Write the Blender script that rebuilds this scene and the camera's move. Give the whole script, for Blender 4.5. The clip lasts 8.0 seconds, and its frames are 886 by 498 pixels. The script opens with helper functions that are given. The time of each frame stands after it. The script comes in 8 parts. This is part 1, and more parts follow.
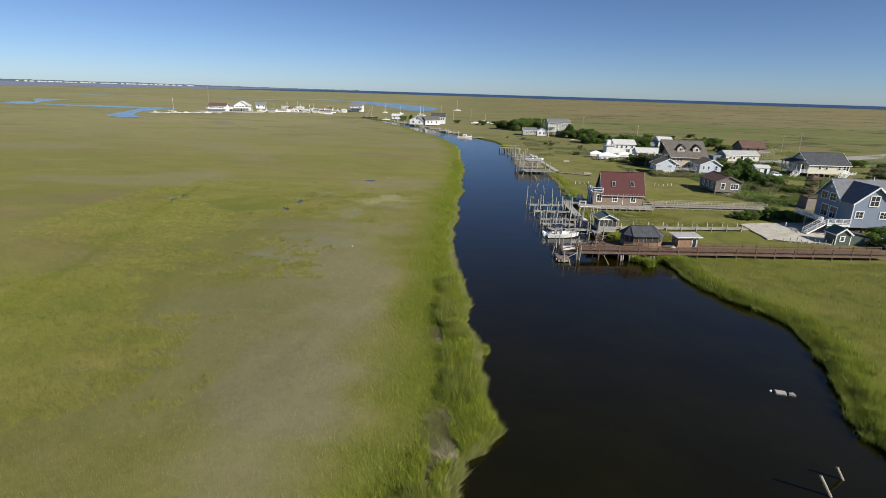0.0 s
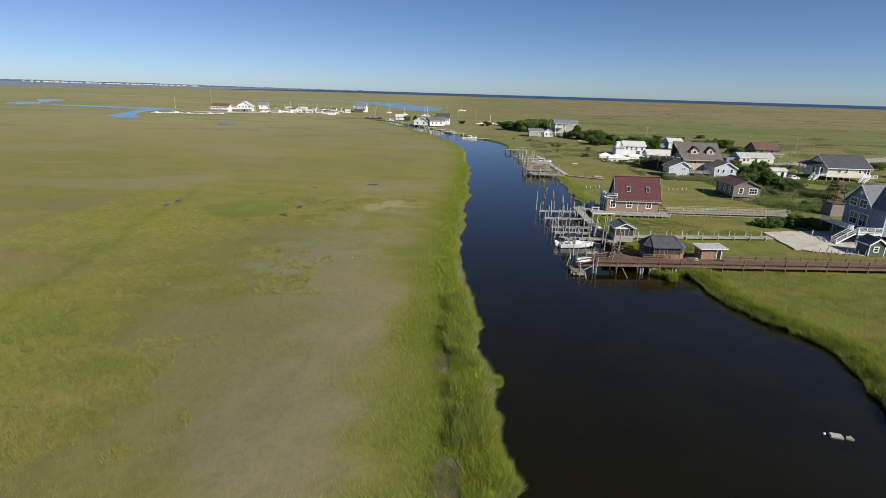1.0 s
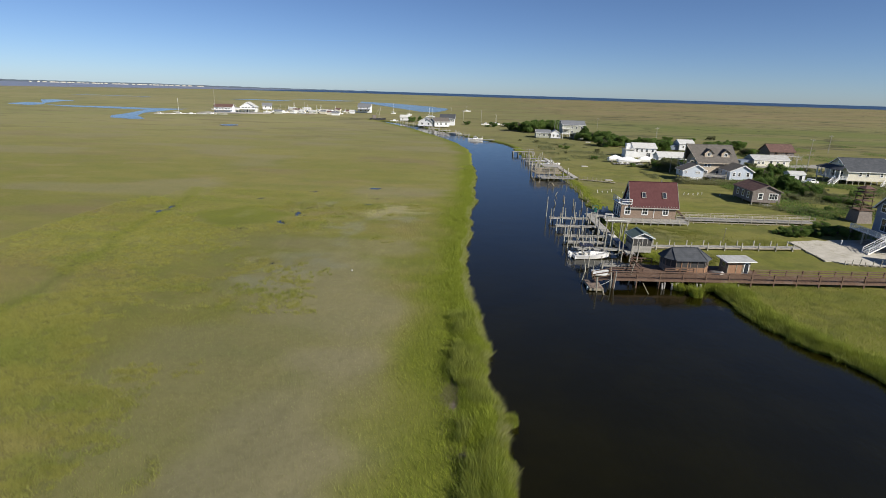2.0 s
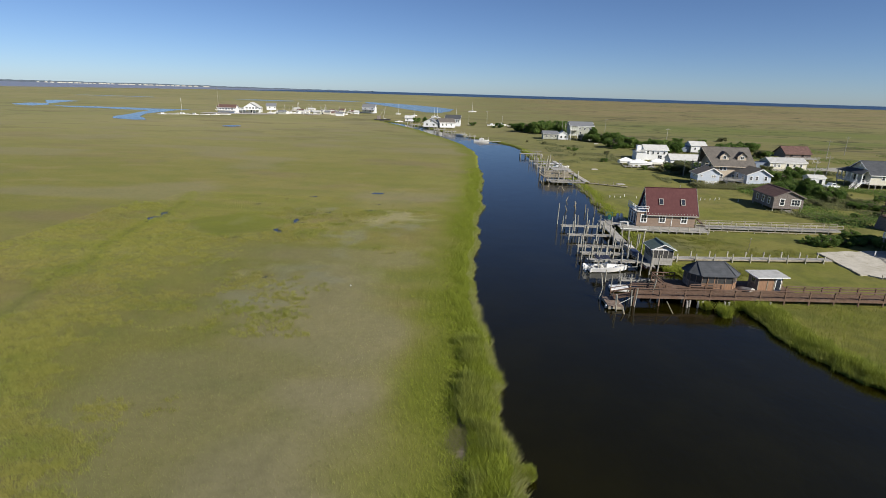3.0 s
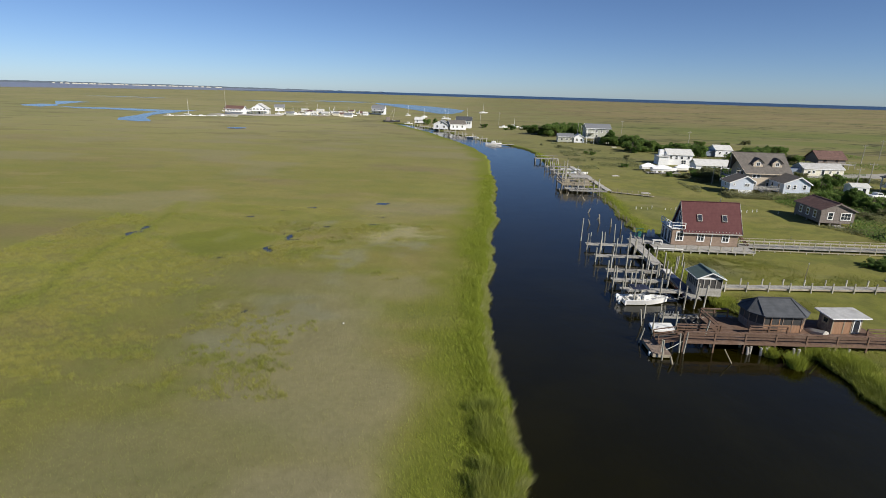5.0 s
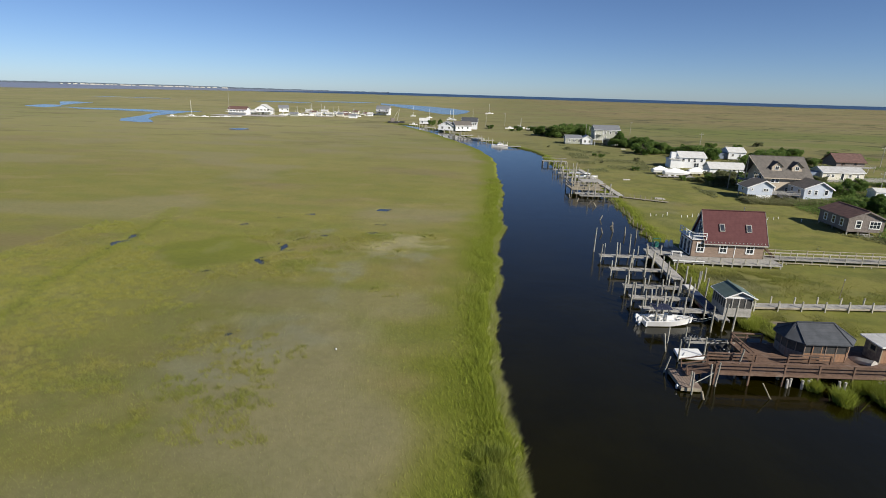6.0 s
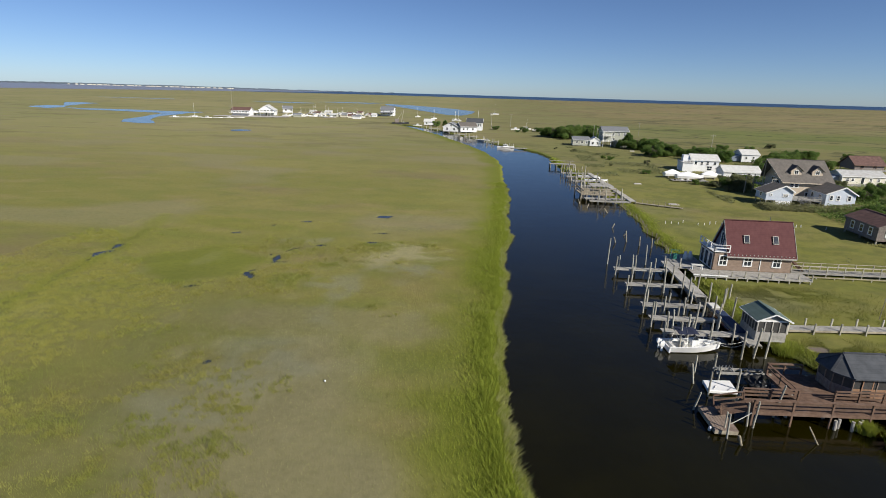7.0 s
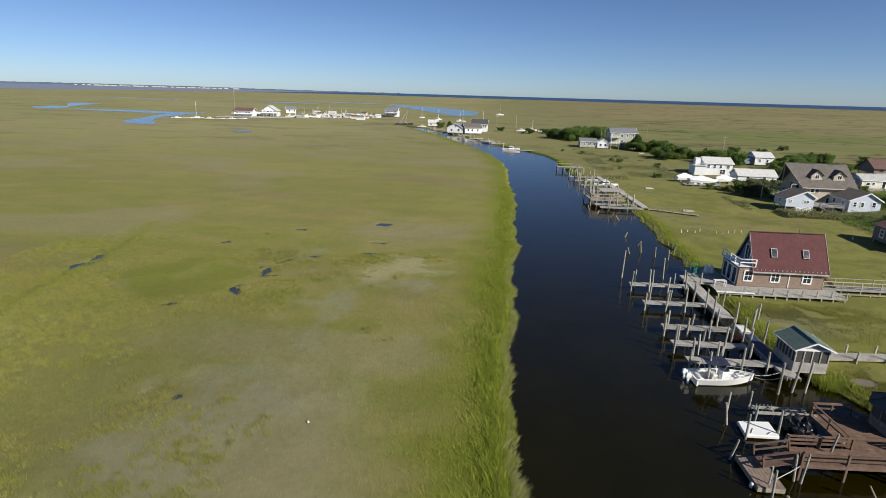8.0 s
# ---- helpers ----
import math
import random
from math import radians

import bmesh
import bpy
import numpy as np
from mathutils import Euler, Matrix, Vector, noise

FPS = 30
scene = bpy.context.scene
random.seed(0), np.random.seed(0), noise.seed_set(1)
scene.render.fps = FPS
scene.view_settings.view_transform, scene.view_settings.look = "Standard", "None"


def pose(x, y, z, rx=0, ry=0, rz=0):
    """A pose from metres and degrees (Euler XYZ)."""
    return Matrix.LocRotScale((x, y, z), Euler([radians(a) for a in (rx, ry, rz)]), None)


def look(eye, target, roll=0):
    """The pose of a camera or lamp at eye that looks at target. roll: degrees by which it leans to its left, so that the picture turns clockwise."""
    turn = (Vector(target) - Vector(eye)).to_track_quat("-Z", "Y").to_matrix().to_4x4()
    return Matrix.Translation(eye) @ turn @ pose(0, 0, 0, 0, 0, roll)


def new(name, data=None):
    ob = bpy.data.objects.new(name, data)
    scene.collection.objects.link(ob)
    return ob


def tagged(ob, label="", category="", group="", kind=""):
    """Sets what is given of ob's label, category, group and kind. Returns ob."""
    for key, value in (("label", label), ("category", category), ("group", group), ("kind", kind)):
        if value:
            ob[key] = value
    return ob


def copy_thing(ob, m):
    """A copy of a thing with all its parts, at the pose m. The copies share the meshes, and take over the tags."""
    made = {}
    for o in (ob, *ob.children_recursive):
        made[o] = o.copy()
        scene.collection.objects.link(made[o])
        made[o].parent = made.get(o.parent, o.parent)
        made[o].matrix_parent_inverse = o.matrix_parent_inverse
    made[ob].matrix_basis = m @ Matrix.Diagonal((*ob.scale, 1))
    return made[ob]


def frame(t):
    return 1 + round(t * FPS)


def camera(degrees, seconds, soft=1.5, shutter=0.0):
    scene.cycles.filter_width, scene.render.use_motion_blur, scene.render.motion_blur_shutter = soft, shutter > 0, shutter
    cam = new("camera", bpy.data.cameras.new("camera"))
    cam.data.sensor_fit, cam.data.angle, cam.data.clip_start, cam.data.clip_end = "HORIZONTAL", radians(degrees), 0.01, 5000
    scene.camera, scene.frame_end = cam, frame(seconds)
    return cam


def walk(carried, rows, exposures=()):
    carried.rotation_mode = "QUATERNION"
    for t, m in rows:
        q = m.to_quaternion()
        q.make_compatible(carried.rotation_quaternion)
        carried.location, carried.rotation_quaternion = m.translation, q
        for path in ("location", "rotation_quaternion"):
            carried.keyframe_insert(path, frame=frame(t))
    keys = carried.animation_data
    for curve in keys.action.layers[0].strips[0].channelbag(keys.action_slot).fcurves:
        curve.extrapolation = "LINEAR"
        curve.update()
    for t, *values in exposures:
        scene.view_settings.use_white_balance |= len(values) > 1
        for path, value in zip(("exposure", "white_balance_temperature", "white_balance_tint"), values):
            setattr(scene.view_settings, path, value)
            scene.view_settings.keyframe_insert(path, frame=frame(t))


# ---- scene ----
cam = camera(80.3, 8.0, soft=0.9)
PATH = [
    (0, (0.704, 0.508, 24.607), (-0.089, 19.638, 18.828), 1.72),
    (0.5, (0.369, 3.358, 24.640), (-0.494, 22.485, 18.861), 1.71),
    (1, (0.054, 6.187, 24.674), (-0.887, 25.311, 18.896), 1.70),
    (1.5, (-0.244, 8.999, 24.710), (-1.266, 28.120, 18.934), 1.70),
    (2.25, (-0.660, 13.195, 24.768), (-1.812, 32.309, 18.995), 1.69),
    (3, (-1.042, 17.375, 24.830), (-2.330, 36.481, 19.060), 1.68),
    (3.5, (-1.278, 20.161, 24.873), (-2.660, 39.261, 19.105), 1.67),
    (4, (-1.501, 22.948, 24.918), (-2.978, 42.042, 19.153), 1.66),
    (4.5, (-1.711, 25.744, 24.965), (-3.284, 44.831, 19.202), 1.66),
    (5.25, (-2.004, 29.957, 25.039), (-3.722, 49.033, 19.282), 1.65),
    (6, (-2.275, 34.209, 25.116), (-4.137, 53.274, 19.365), 1.64),
    (6.5, (-2.441, 37.071, 25.170), (-4.398, 56.128, 19.423), 1.63),
    (7, (-2.601, 39.961, 25.225), (-4.649, 59.009, 19.483), 1.62),
    (7.5, (-2.752, 42.880, 25.283), (-4.891, 61.920, 19.545), 1.61),
    (8, (-2.896, 45.834, 25.343), (-5.121, 64.865, 19.610), 1.61),
]
walk(cam, [(t, look(eye, target, roll)) for t, eye, target, roll in PATH])

# ---------------------------------------------------------------- light
SUN_ELEV, SUN_AZ = 33.0, 125.0            # degrees; azimuth from +y towards +x
scene.view_settings.exposure = 0.45
world = bpy.data.worlds.new("sky")
scene.world = world
world.use_nodes = True
wn = world.node_tree
wn.nodes.clear()
sky = wn.nodes.new("ShaderNodeTexSky")
sky.sky_type = "NISHITA"
sky.sun_disc = False
sky.sun_elevation, sky.sun_rotation = radians(SUN_ELEV), radians(SUN_AZ)
sky.altitude, sky.air_density, sky.dust_density, sky.ozone_density = 800, 0.70, 0.35, 3.0
bgn = wn.nodes.new("ShaderNodeBackground")
bgn.inputs["Strength"].default_value = 0.058
wout = wn.nodes.new("ShaderNodeOutputWorld")
tint = wn.nodes.new("ShaderNodeMix")
tint.data_type, tint.blend_type = "RGBA", "MULTIPLY"
tint.inputs["Factor"].default_value, tint.inputs["B"].default_value = 1.0, (0.86, 0.96, 1.14, 1)
wn.links.new(sky.outputs[0], tint.inputs["A"])
wn.links.new(tint.outputs["Result"], bgn.inputs["Color"])
wn.links.new(bgn.outputs[0], wout.inputs["Surface"])
sun = new("sun", bpy.data.lights.new("sun", "SUN"))
sun.data.energy, sun.data.angle, sun.data.color = 4.8, radians(0.55), (1.0, 0.94, 0.84)
sa, se = radians(SUN_AZ), radians(SUN_ELEV)
sun.matrix_world = look((math.sin(sa) * math.cos(se) * 80, math.cos(sa) * math.cos(se) * 80, math.sin(se) * 80), (0, 0, 0))


# ---------------------------------------------------------------- materials
def nodes_of(name):
    m = bpy.data.materials.new(name)
    m.use_nodes = True
    nt = m.node_tree
    bsdf = nt.nodes["Principled BSDF"]
    return m, nt, bsdf


def nz(nt, vec, scale, detail=3.0, rough=0.55):
    n = nt.nodes.new("ShaderNodeTexNoise")
    n.inputs["Scale"].default_value, n.inputs["Detail"].default_value, n.inputs["Roughness"].default_value = scale, detail, rough
    nt.links.new(vec, n.inputs["Vector"])
    return n.outputs["Fac"]


def ramp(nt, fac, lo, hi):
    r = nt.nodes.new("ShaderNodeMapRange")
    r.interpolation_type = "SMOOTHSTEP"
    r.inputs["From Min"].default_value, r.inputs["From Max"].default_value = lo, hi
    nt.links.new(fac, r.inputs["Value"])
    return r.outputs["Result"]


def mixc(nt, fac, a, b, mode="MIX"):
    x = nt.nodes.new("ShaderNodeMix")
    x.data_type, x.blend_type = "RGBA", mode
    if isinstance(fac, (int, float)):
        x.inputs["Factor"].default_value = fac
    else:
        nt.links.new(fac, x.inputs["Factor"])
    for sock, v in ((x.inputs["A"], a), (x.inputs["B"], b)):
        if isinstance(v, (tuple, list)):
            sock.default_value = (*v[:3], 1)
        else:
            nt.links.new(v, sock)
    return x.outputs["Result"]


def mathn(nt, op, a, b=0.0):
    x = nt.nodes.new("ShaderNodeMath")
    x.operation = op
    for sock, v in ((x.inputs[0], a), (x.inputs[1], b)):
        if isinstance(v, (int, float)):
            sock.default_value = v
        else:
            nt.links.new(v, sock)
    return x.outputs[0]


def stretch(nt, vec, s):
    v = nt.nodes.new("ShaderNodeVectorMath")
    v.operation = "MULTIPLY"
    v.inputs[1].default_value = s
    nt.links.new(vec, v.inputs[0])
    return v.outputs[0]


def position(nt):
    return nt.nodes.new("ShaderNodeNewGeometry").outputs["Position"]


def bumped(nt, bsdf, height, strength, dist):
    b = nt.nodes.new("ShaderNodeBump")
    b.inputs["Strength"].default_value, b.inputs["Distance"].default_value = strength, dist
    nt.links.new(height, b.inputs["Height"])
    nt.links.new(b.outputs[0], bsdf.inputs["Normal"])


def surface(name, c1, c2, scale=3.0, rough=0.7, bump=0.3, dist=0.01, metal=0.0, grain=(1, 1, 1), stain=None, vary=0.15, courses=0.0, spec=0.35):
    """Two colours mixed by coarse and fine noise, a stain at large scale, relief, and horizontal courses every so many metres."""
    m, nt, bsdf = nodes_of(name)
    obj = nt.nodes.new("ShaderNodeTexCoord").outputs["Object"]
    vec = stretch(nt, obj, grain)
    coarse, fine = nz(nt, vec, scale), nz(nt, vec, scale * 9, 4)
    f = mathn(nt, "ADD", mathn(nt, "MULTIPLY", coarse, 0.6), mathn(nt, "MULTIPLY", fine, 0.4))
    col = mixc(nt, ramp(nt, f, 0.33, 0.67), c1, c2)
    if stain:
        col = mixc(nt, mathn(nt, "MULTIPLY", ramp(nt, nz(nt, obj, 0.55, 5, 0.65), 0.5, 0.75), 0.6), col, stain)
    height = fine
    if courses:
        sep = nt.nodes.new("ShaderNodeSeparateXYZ")
        nt.links.new(obj, sep.inputs[0])
        saw = mathn(nt, "FRACT", mathn(nt, "DIVIDE", sep.outputs["Z"], courses))
        line = ramp(nt, saw, 0.0, 0.16)
        col = mixc(nt, mathn(nt, "MULTIPLY", mathn(nt, "SUBTRACT", 1.0, line), 0.45), col, [v * 0.45 for v in c1])
        height = mathn(nt, "ADD", mathn(nt, "MULTIPLY", fine, 0.3), mathn(nt, "MULTIPLY", saw, -0.7))
    if vary:
        rnd = nt.nodes.new("ShaderNodeObjectInfo").outputs["Random"]
        k = mathn(nt, "ADD", 1 - vary, mathn(nt, "MULTIPLY", rnd, 2 * vary))
        comb = nt.nodes.new("ShaderNodeCombineXYZ")
        for i in range(3):
            nt.links.new(k, comb.inputs[i])
        col = mixc(nt, 1.0, col, comb.outputs[0], "MULTIPLY")
    nt.links.new(col, bsdf.inputs["Base Color"])
    rr = mathn(nt, "ADD", rough - 0.08, mathn(nt, "MULTIPLY", coarse, 0.16))
    nt.links.new(rr, bsdf.inputs["Roughness"])
    bsdf.inputs["Metallic"].default_value = metal
    bsdf.inputs["Specular IOR Level"].default_value = spec
    if bump:
        bumped(nt, bsdf, height, bump, dist)
    return m


M = {}
M["grey_wood"] = surface("weathered_grey_wood", (0.40, 0.385, 0.355), (0.25, 0.24, 0.215), 2.5, 0.85, 0.5, 0.01, grain=(1, 1, 1), stain=(0.20, 0.19, 0.165))
M["pile_wood"] = surface("piling_wood", (0.42, 0.40, 0.335), (0.25, 0.235, 0.19), 4, 0.9, 0.6, 0.02, grain=(1, 1, 0.25), stain=(0.20, 0.21, 0.13), vary=0.22)
M["brown_wood"] = surface("reddish_deck_wood", (0.158, 0.098, 0.067), (0.088, 0.054, 0.038), 2.5, 0.85, 0.45, 0.01, stain=(0.21, 0.162, 0.130), vary=0.16)
M["grey_brown_wood"] = surface("grey_brown_float_wood", (0.26, 0.20, 0.16), (0.15, 0.115, 0.09), 2.5, 0.85, 0.5, 0.01, vary=0.1)
M["old_timber"] = surface("bleached_timber", (0.36, 0.32, 0.24), (0.22, 0.19, 0.14), 2.0, 0.9, 0.5, 0.015, stain=(0.14, 0.12, 0.09))
M["cedar"] = surface("cedar_board_wall", (0.290, 0.215, 0.160), (0.185, 0.135, 0.104), 1.6, 0.85, 0.5, 0.012, grain=(1, 1, 5), stain=(0.31, 0.275, 0.24), courses=0.21, vary=0)
M["shake"] = surface("weathered_cedar_shake", (0.255, 0.220, 0.198), (0.125, 0.106, 0.096), 3.0, 0.88, 0.6, 0.02, stain=(0.27, 0.23, 0.20), courses=0.2, vary=0)
M["plywood"] = surface("orange_plywood", (0.30, 0.175, 0.105), (0.21, 0.12, 0.07), 1.8, 0.7, 0.25, 0.006, grain=(4, 4, 0.5), stain=(0.22, 0.13, 0.08), vary=0.05)
M["white"] = surface("white_paint", (0.80, 0.80, 0.78), (0.70, 0.70, 0.68), 3, 0.5, 0.1, 0.004, vary=0.03)
M["white_siding"] = surface("white_lap_siding", (0.78, 0.79, 0.80), (0.70, 0.71, 0.72), 2, 0.55, 0.35, 0.012, courses=0.2, vary=0.02, stain=(0.62, 0.62, 0.60))
M["pale_blue_siding"] = surface("pale_blue_lap_siding", (0.56, 0.61, 0.68), (0.50, 0.55, 0.62), 2, 0.6, 0.35, 0.012, courses=0.2, vary=0.02)
M["cream_siding"] = surface("cream_lap_siding", (0.66, 0.63, 0.52), (0.58, 0.55, 0.45), 2, 0.6, 0.35, 0.012, courses=0.2, vary=0.02)
M["sage_siding"] = surface("sage_lap_siding", (0.42, 0.43, 0.36), (0.35, 0.36, 0.30), 2, 0.6, 0.35, 0.012, courses=0.2, vary=0.02)
M["blue_siding"] = surface("slate_blue_lap_siding", (0.215, 0.255, 0.325), (0.185, 0.222, 0.29), 2, 0.6, 0.35, 0.012, courses=0.18, vary=0.02)
M["tan_siding"] = surface("tan_lap_siding", (0.52, 0.44, 0.34), (0.44, 0.37, 0.28), 2, 0.65, 0.35, 0.012, courses=0.2, vary=0.02)
M["green_panel"] = surface("dark_green_shed_wall", (0.085, 0.115, 0.095), (0.06, 0.085, 0.07), 2, 0.65, 0.3, 0.01, courses=0.2, vary=0)
M["red_roof"] = surface("maroon_shingle_roof", (0.098, 0.033, 0.034), (0.080, 0.027, 0.028), 1.3, 0.85, 0.35, 0.012, grain=(2, 2, 1), stain=(0.115, 0.044, 0.043), courses=0.24, vary=0)
M["brown_roof"] = surface("brown_shingle_roof", (0.15, 0.085, 0.07), (0.09, 0.052, 0.045), 1.3, 0.85, 0.45, 0.015, stain=(0.19, 0.12, 0.10), courses=0.22, vary=0)
M["grey_roof"] = surface("grey_shingle_roof", (0.185, 0.195, 0.21), (0.135, 0.143, 0.155), 1.3, 0.88, 0.45, 0.015, stain=(0.17, 0.17, 0.17), courses=0.22, vary=0)
M["taupe_roof"] = surface("taupe_shingle_roof", (0.145, 0.13, 0.115), (0.10, 0.09, 0.08), 1.3, 0.88, 0.45, 0.015, stain=(0.165, 0.15, 0.13), courses=0.22, vary=0)
M["slate_roof"] = surface("dark_slate_shingle_roof", (0.074, 0.080, 0.090), (0.048, 0.053, 0.060), 1.3, 0.9, 0.4, 0.015, stain=(0.095, 0.098, 0.105), courses=0.2, vary=0)
M["green_roof"] = surface("faded_green_roof", (0.11, 0.155, 0.14), (0.085, 0.125, 0.112), 1.2, 0.75, 0.3, 0.012, stain=(0.15, 0.18, 0.165), courses=0.25, vary=0)
M["tin_roof"] = surface("weathered_tin_roof", (0.46, 0.46, 0.45), (0.33, 0.33, 0.32), 1.2, 0.55, 0.2, 0.006, stain=(0.24, 0.20, 0.16), vary=0.05)
M["pale_roof"] = surface("pale_membrane_roof", (0.56, 0.56, 0.54), (0.46, 0.46, 0.44), 1.0, 0.7, 0.2, 0.006, stain=(0.40, 0.38, 0.34), vary=0.05)
M["glass"] = surface("dark_window_glass", (0.020, 0.026, 0.034), (0.030, 0.036, 0.045), 1.5, 0.12, 0, vary=0.2, spec=0.8)
M["screen"] = surface("dark_insect_screen", (0.060, 0.058, 0.055), (0.035, 0.034, 0.033), 3, 0.6, 0.2, 0.004, vary=0.2)
M["gel"] = surface("white_gelcoat", (0.80, 0.80, 0.78), (0.74, 0.74, 0.72), 2, 0.25, 0, vary=0.04, spec=0.5)
M["gel_in"] = surface("offwhite_deck_gelcoat", (0.66, 0.65, 0.60), (0.58, 0.57, 0.52), 3, 0.5, 0.1, 0.003, vary=0.03)
M["navy"] = surface("navy_canvas", (0.020, 0.026, 0.055), (0.014, 0.018, 0.038), 4, 0.8, 0.3, 0.01, vary=0)
M["blue_tarp"] = surface("blue_tarpaulin", (0.035, 0.055, 0.115), (0.025, 0.04, 0.085), 3, 0.6, 0.6, 0.03, vary=0)
M["white_tarp"] = surface("white_shrink_wrap", (0.80, 0.81, 0.82), (0.70, 0.71, 0.73), 1.5, 0.45, 0.4, 0.03, vary=0.03)
M["black"] = surface("black_plastic", (0.018, 0.018, 0.019), (0.030, 0.029, 0.028), 4, 0.6, 0.3, 0.01, vary=0.2)
M["steel"] = surface("galvanised_steel", (0.50, 0.50, 0.50), (0.38, 0.38, 0.38), 5, 0.45, 0.15, 0.003, metal=0.85, vary=0.1)
M["rope"] = surface("pale_rope", (0.60, 0.58, 0.52), (0.45, 0.43, 0.38), 9, 0.9, 0.4, 0.004, vary=0.05)
M["teal"] = surface("teal_plastic", (0.04, 0.19, 0.15), (0.03, 0.14, 0.11), 4, 0.5, 0.1, 0.004, vary=0)
M["concrete"] = surface("stained_concrete", (0.38, 0.36, 0.33), (0.28, 0.265, 0.24), 2, 0.9, 0.4, 0.01, stain=(0.20, 0.19, 0.16))
M["sand"] = surface("pale_crushed_shell", (0.52, 0.49, 0.42), (0.40, 0.37, 0.31), 0.9, 0.95, 0.6, 0.04, stain=(0.27, 0.25, 0.17), vary=0)
M["gravel"] = surface("grey_gravel_road", (0.34, 0.325, 0.29), (0.25, 0.24, 0.21), 0.5, 0.95, 0.5, 0.03, stain=(0.20, 0.20, 0.13), vary=0)
M["mud"] = surface("grey_brown_mud", (0.16, 0.125, 0.095), (0.10, 0.08, 0.062), 1.4, 0.75, 0.6, 0.04, stain=(0.20, 0.17, 0.13), vary=0)
M["bark"] = surface("grey_brown_bark", (0.14, 0.11, 0.085), (0.08, 0.062, 0.05), 5, 0.95, 0.7, 0.02, grain=(1, 1, 0.3))
M["red_paint"] = surface("red_painted_metal", (0.45, 0.06, 0.04), (0.36, 0.05, 0.035), 2, 0.5, 0.1, 0.003, vary=0.05)
M["grey_blue_car"] = surface("blue_grey_car_paint", (0.16, 0.19, 0.24), (0.14, 0.17, 0.21), 2, 0.3, 0, vary=0.05, spec=0.6)


def foliage(name, c1, c2):
    m, nt, bsdf = nodes_of(name)
    pos = position(nt)
    isl = nt.nodes.new("ShaderNodeNewGeometry").outputs["Random Per Island"]
    f = mathn(nt, "ADD", mathn(nt, "MULTIPLY", nz(nt, pos, 0.9), 0.6), mathn(nt, "MULTIPLY", isl, 0.4))
    col = mixc(nt, ramp(nt, f, 0.25, 0.75), c1, c2)
    nt.links.new(col, bsdf.inputs["Base Color"])
    bsdf.inputs["Roughness"].default_value = 0.65
    bsdf.inputs["Specular IOR Level"].default_value = 0.2
    tr = nt.nodes.new("ShaderNodeBsdfTranslucent")
    nt.links.new(col, tr.inputs["Color"])
    mx = nt.nodes.new("ShaderNodeMixShader")
    mx.inputs[0].default_value = 0.45
    out = nt.nodes["Material Output"]
    nt.links.new(bsdf.outputs[0], mx.inputs[1])
    nt.links.new(tr.outputs[0], mx.inputs[2])
    nt.links.new(mx.outputs[0], out.inputs["Surface"])
    return m


M["leaf_dark"] = foliage("dark_shrub_leaves", (0.070, 0.130, 0.028), (0.140, 0.215, 0.050))
M["leaf_mid"] = foliage("green_shrub_leaves", (0.105, 0.175, 0.040), (0.190, 0.265, 0.068))
M["leaf_pale"] = foliage("pale_reed_leaves", (0.200, 0.205, 0.095), (0.280, 0.275, 0.140))
M["leaf_grey"] = foliage("grey_green_shrub_leaves", (0.155, 0.170, 0.075), (0.225, 0.235, 0.115))


def attr(nt, name):
    a = nt.nodes.new("ShaderNodeAttribute")
    a.attribute_name = name
    return a.outputs["Fac"]


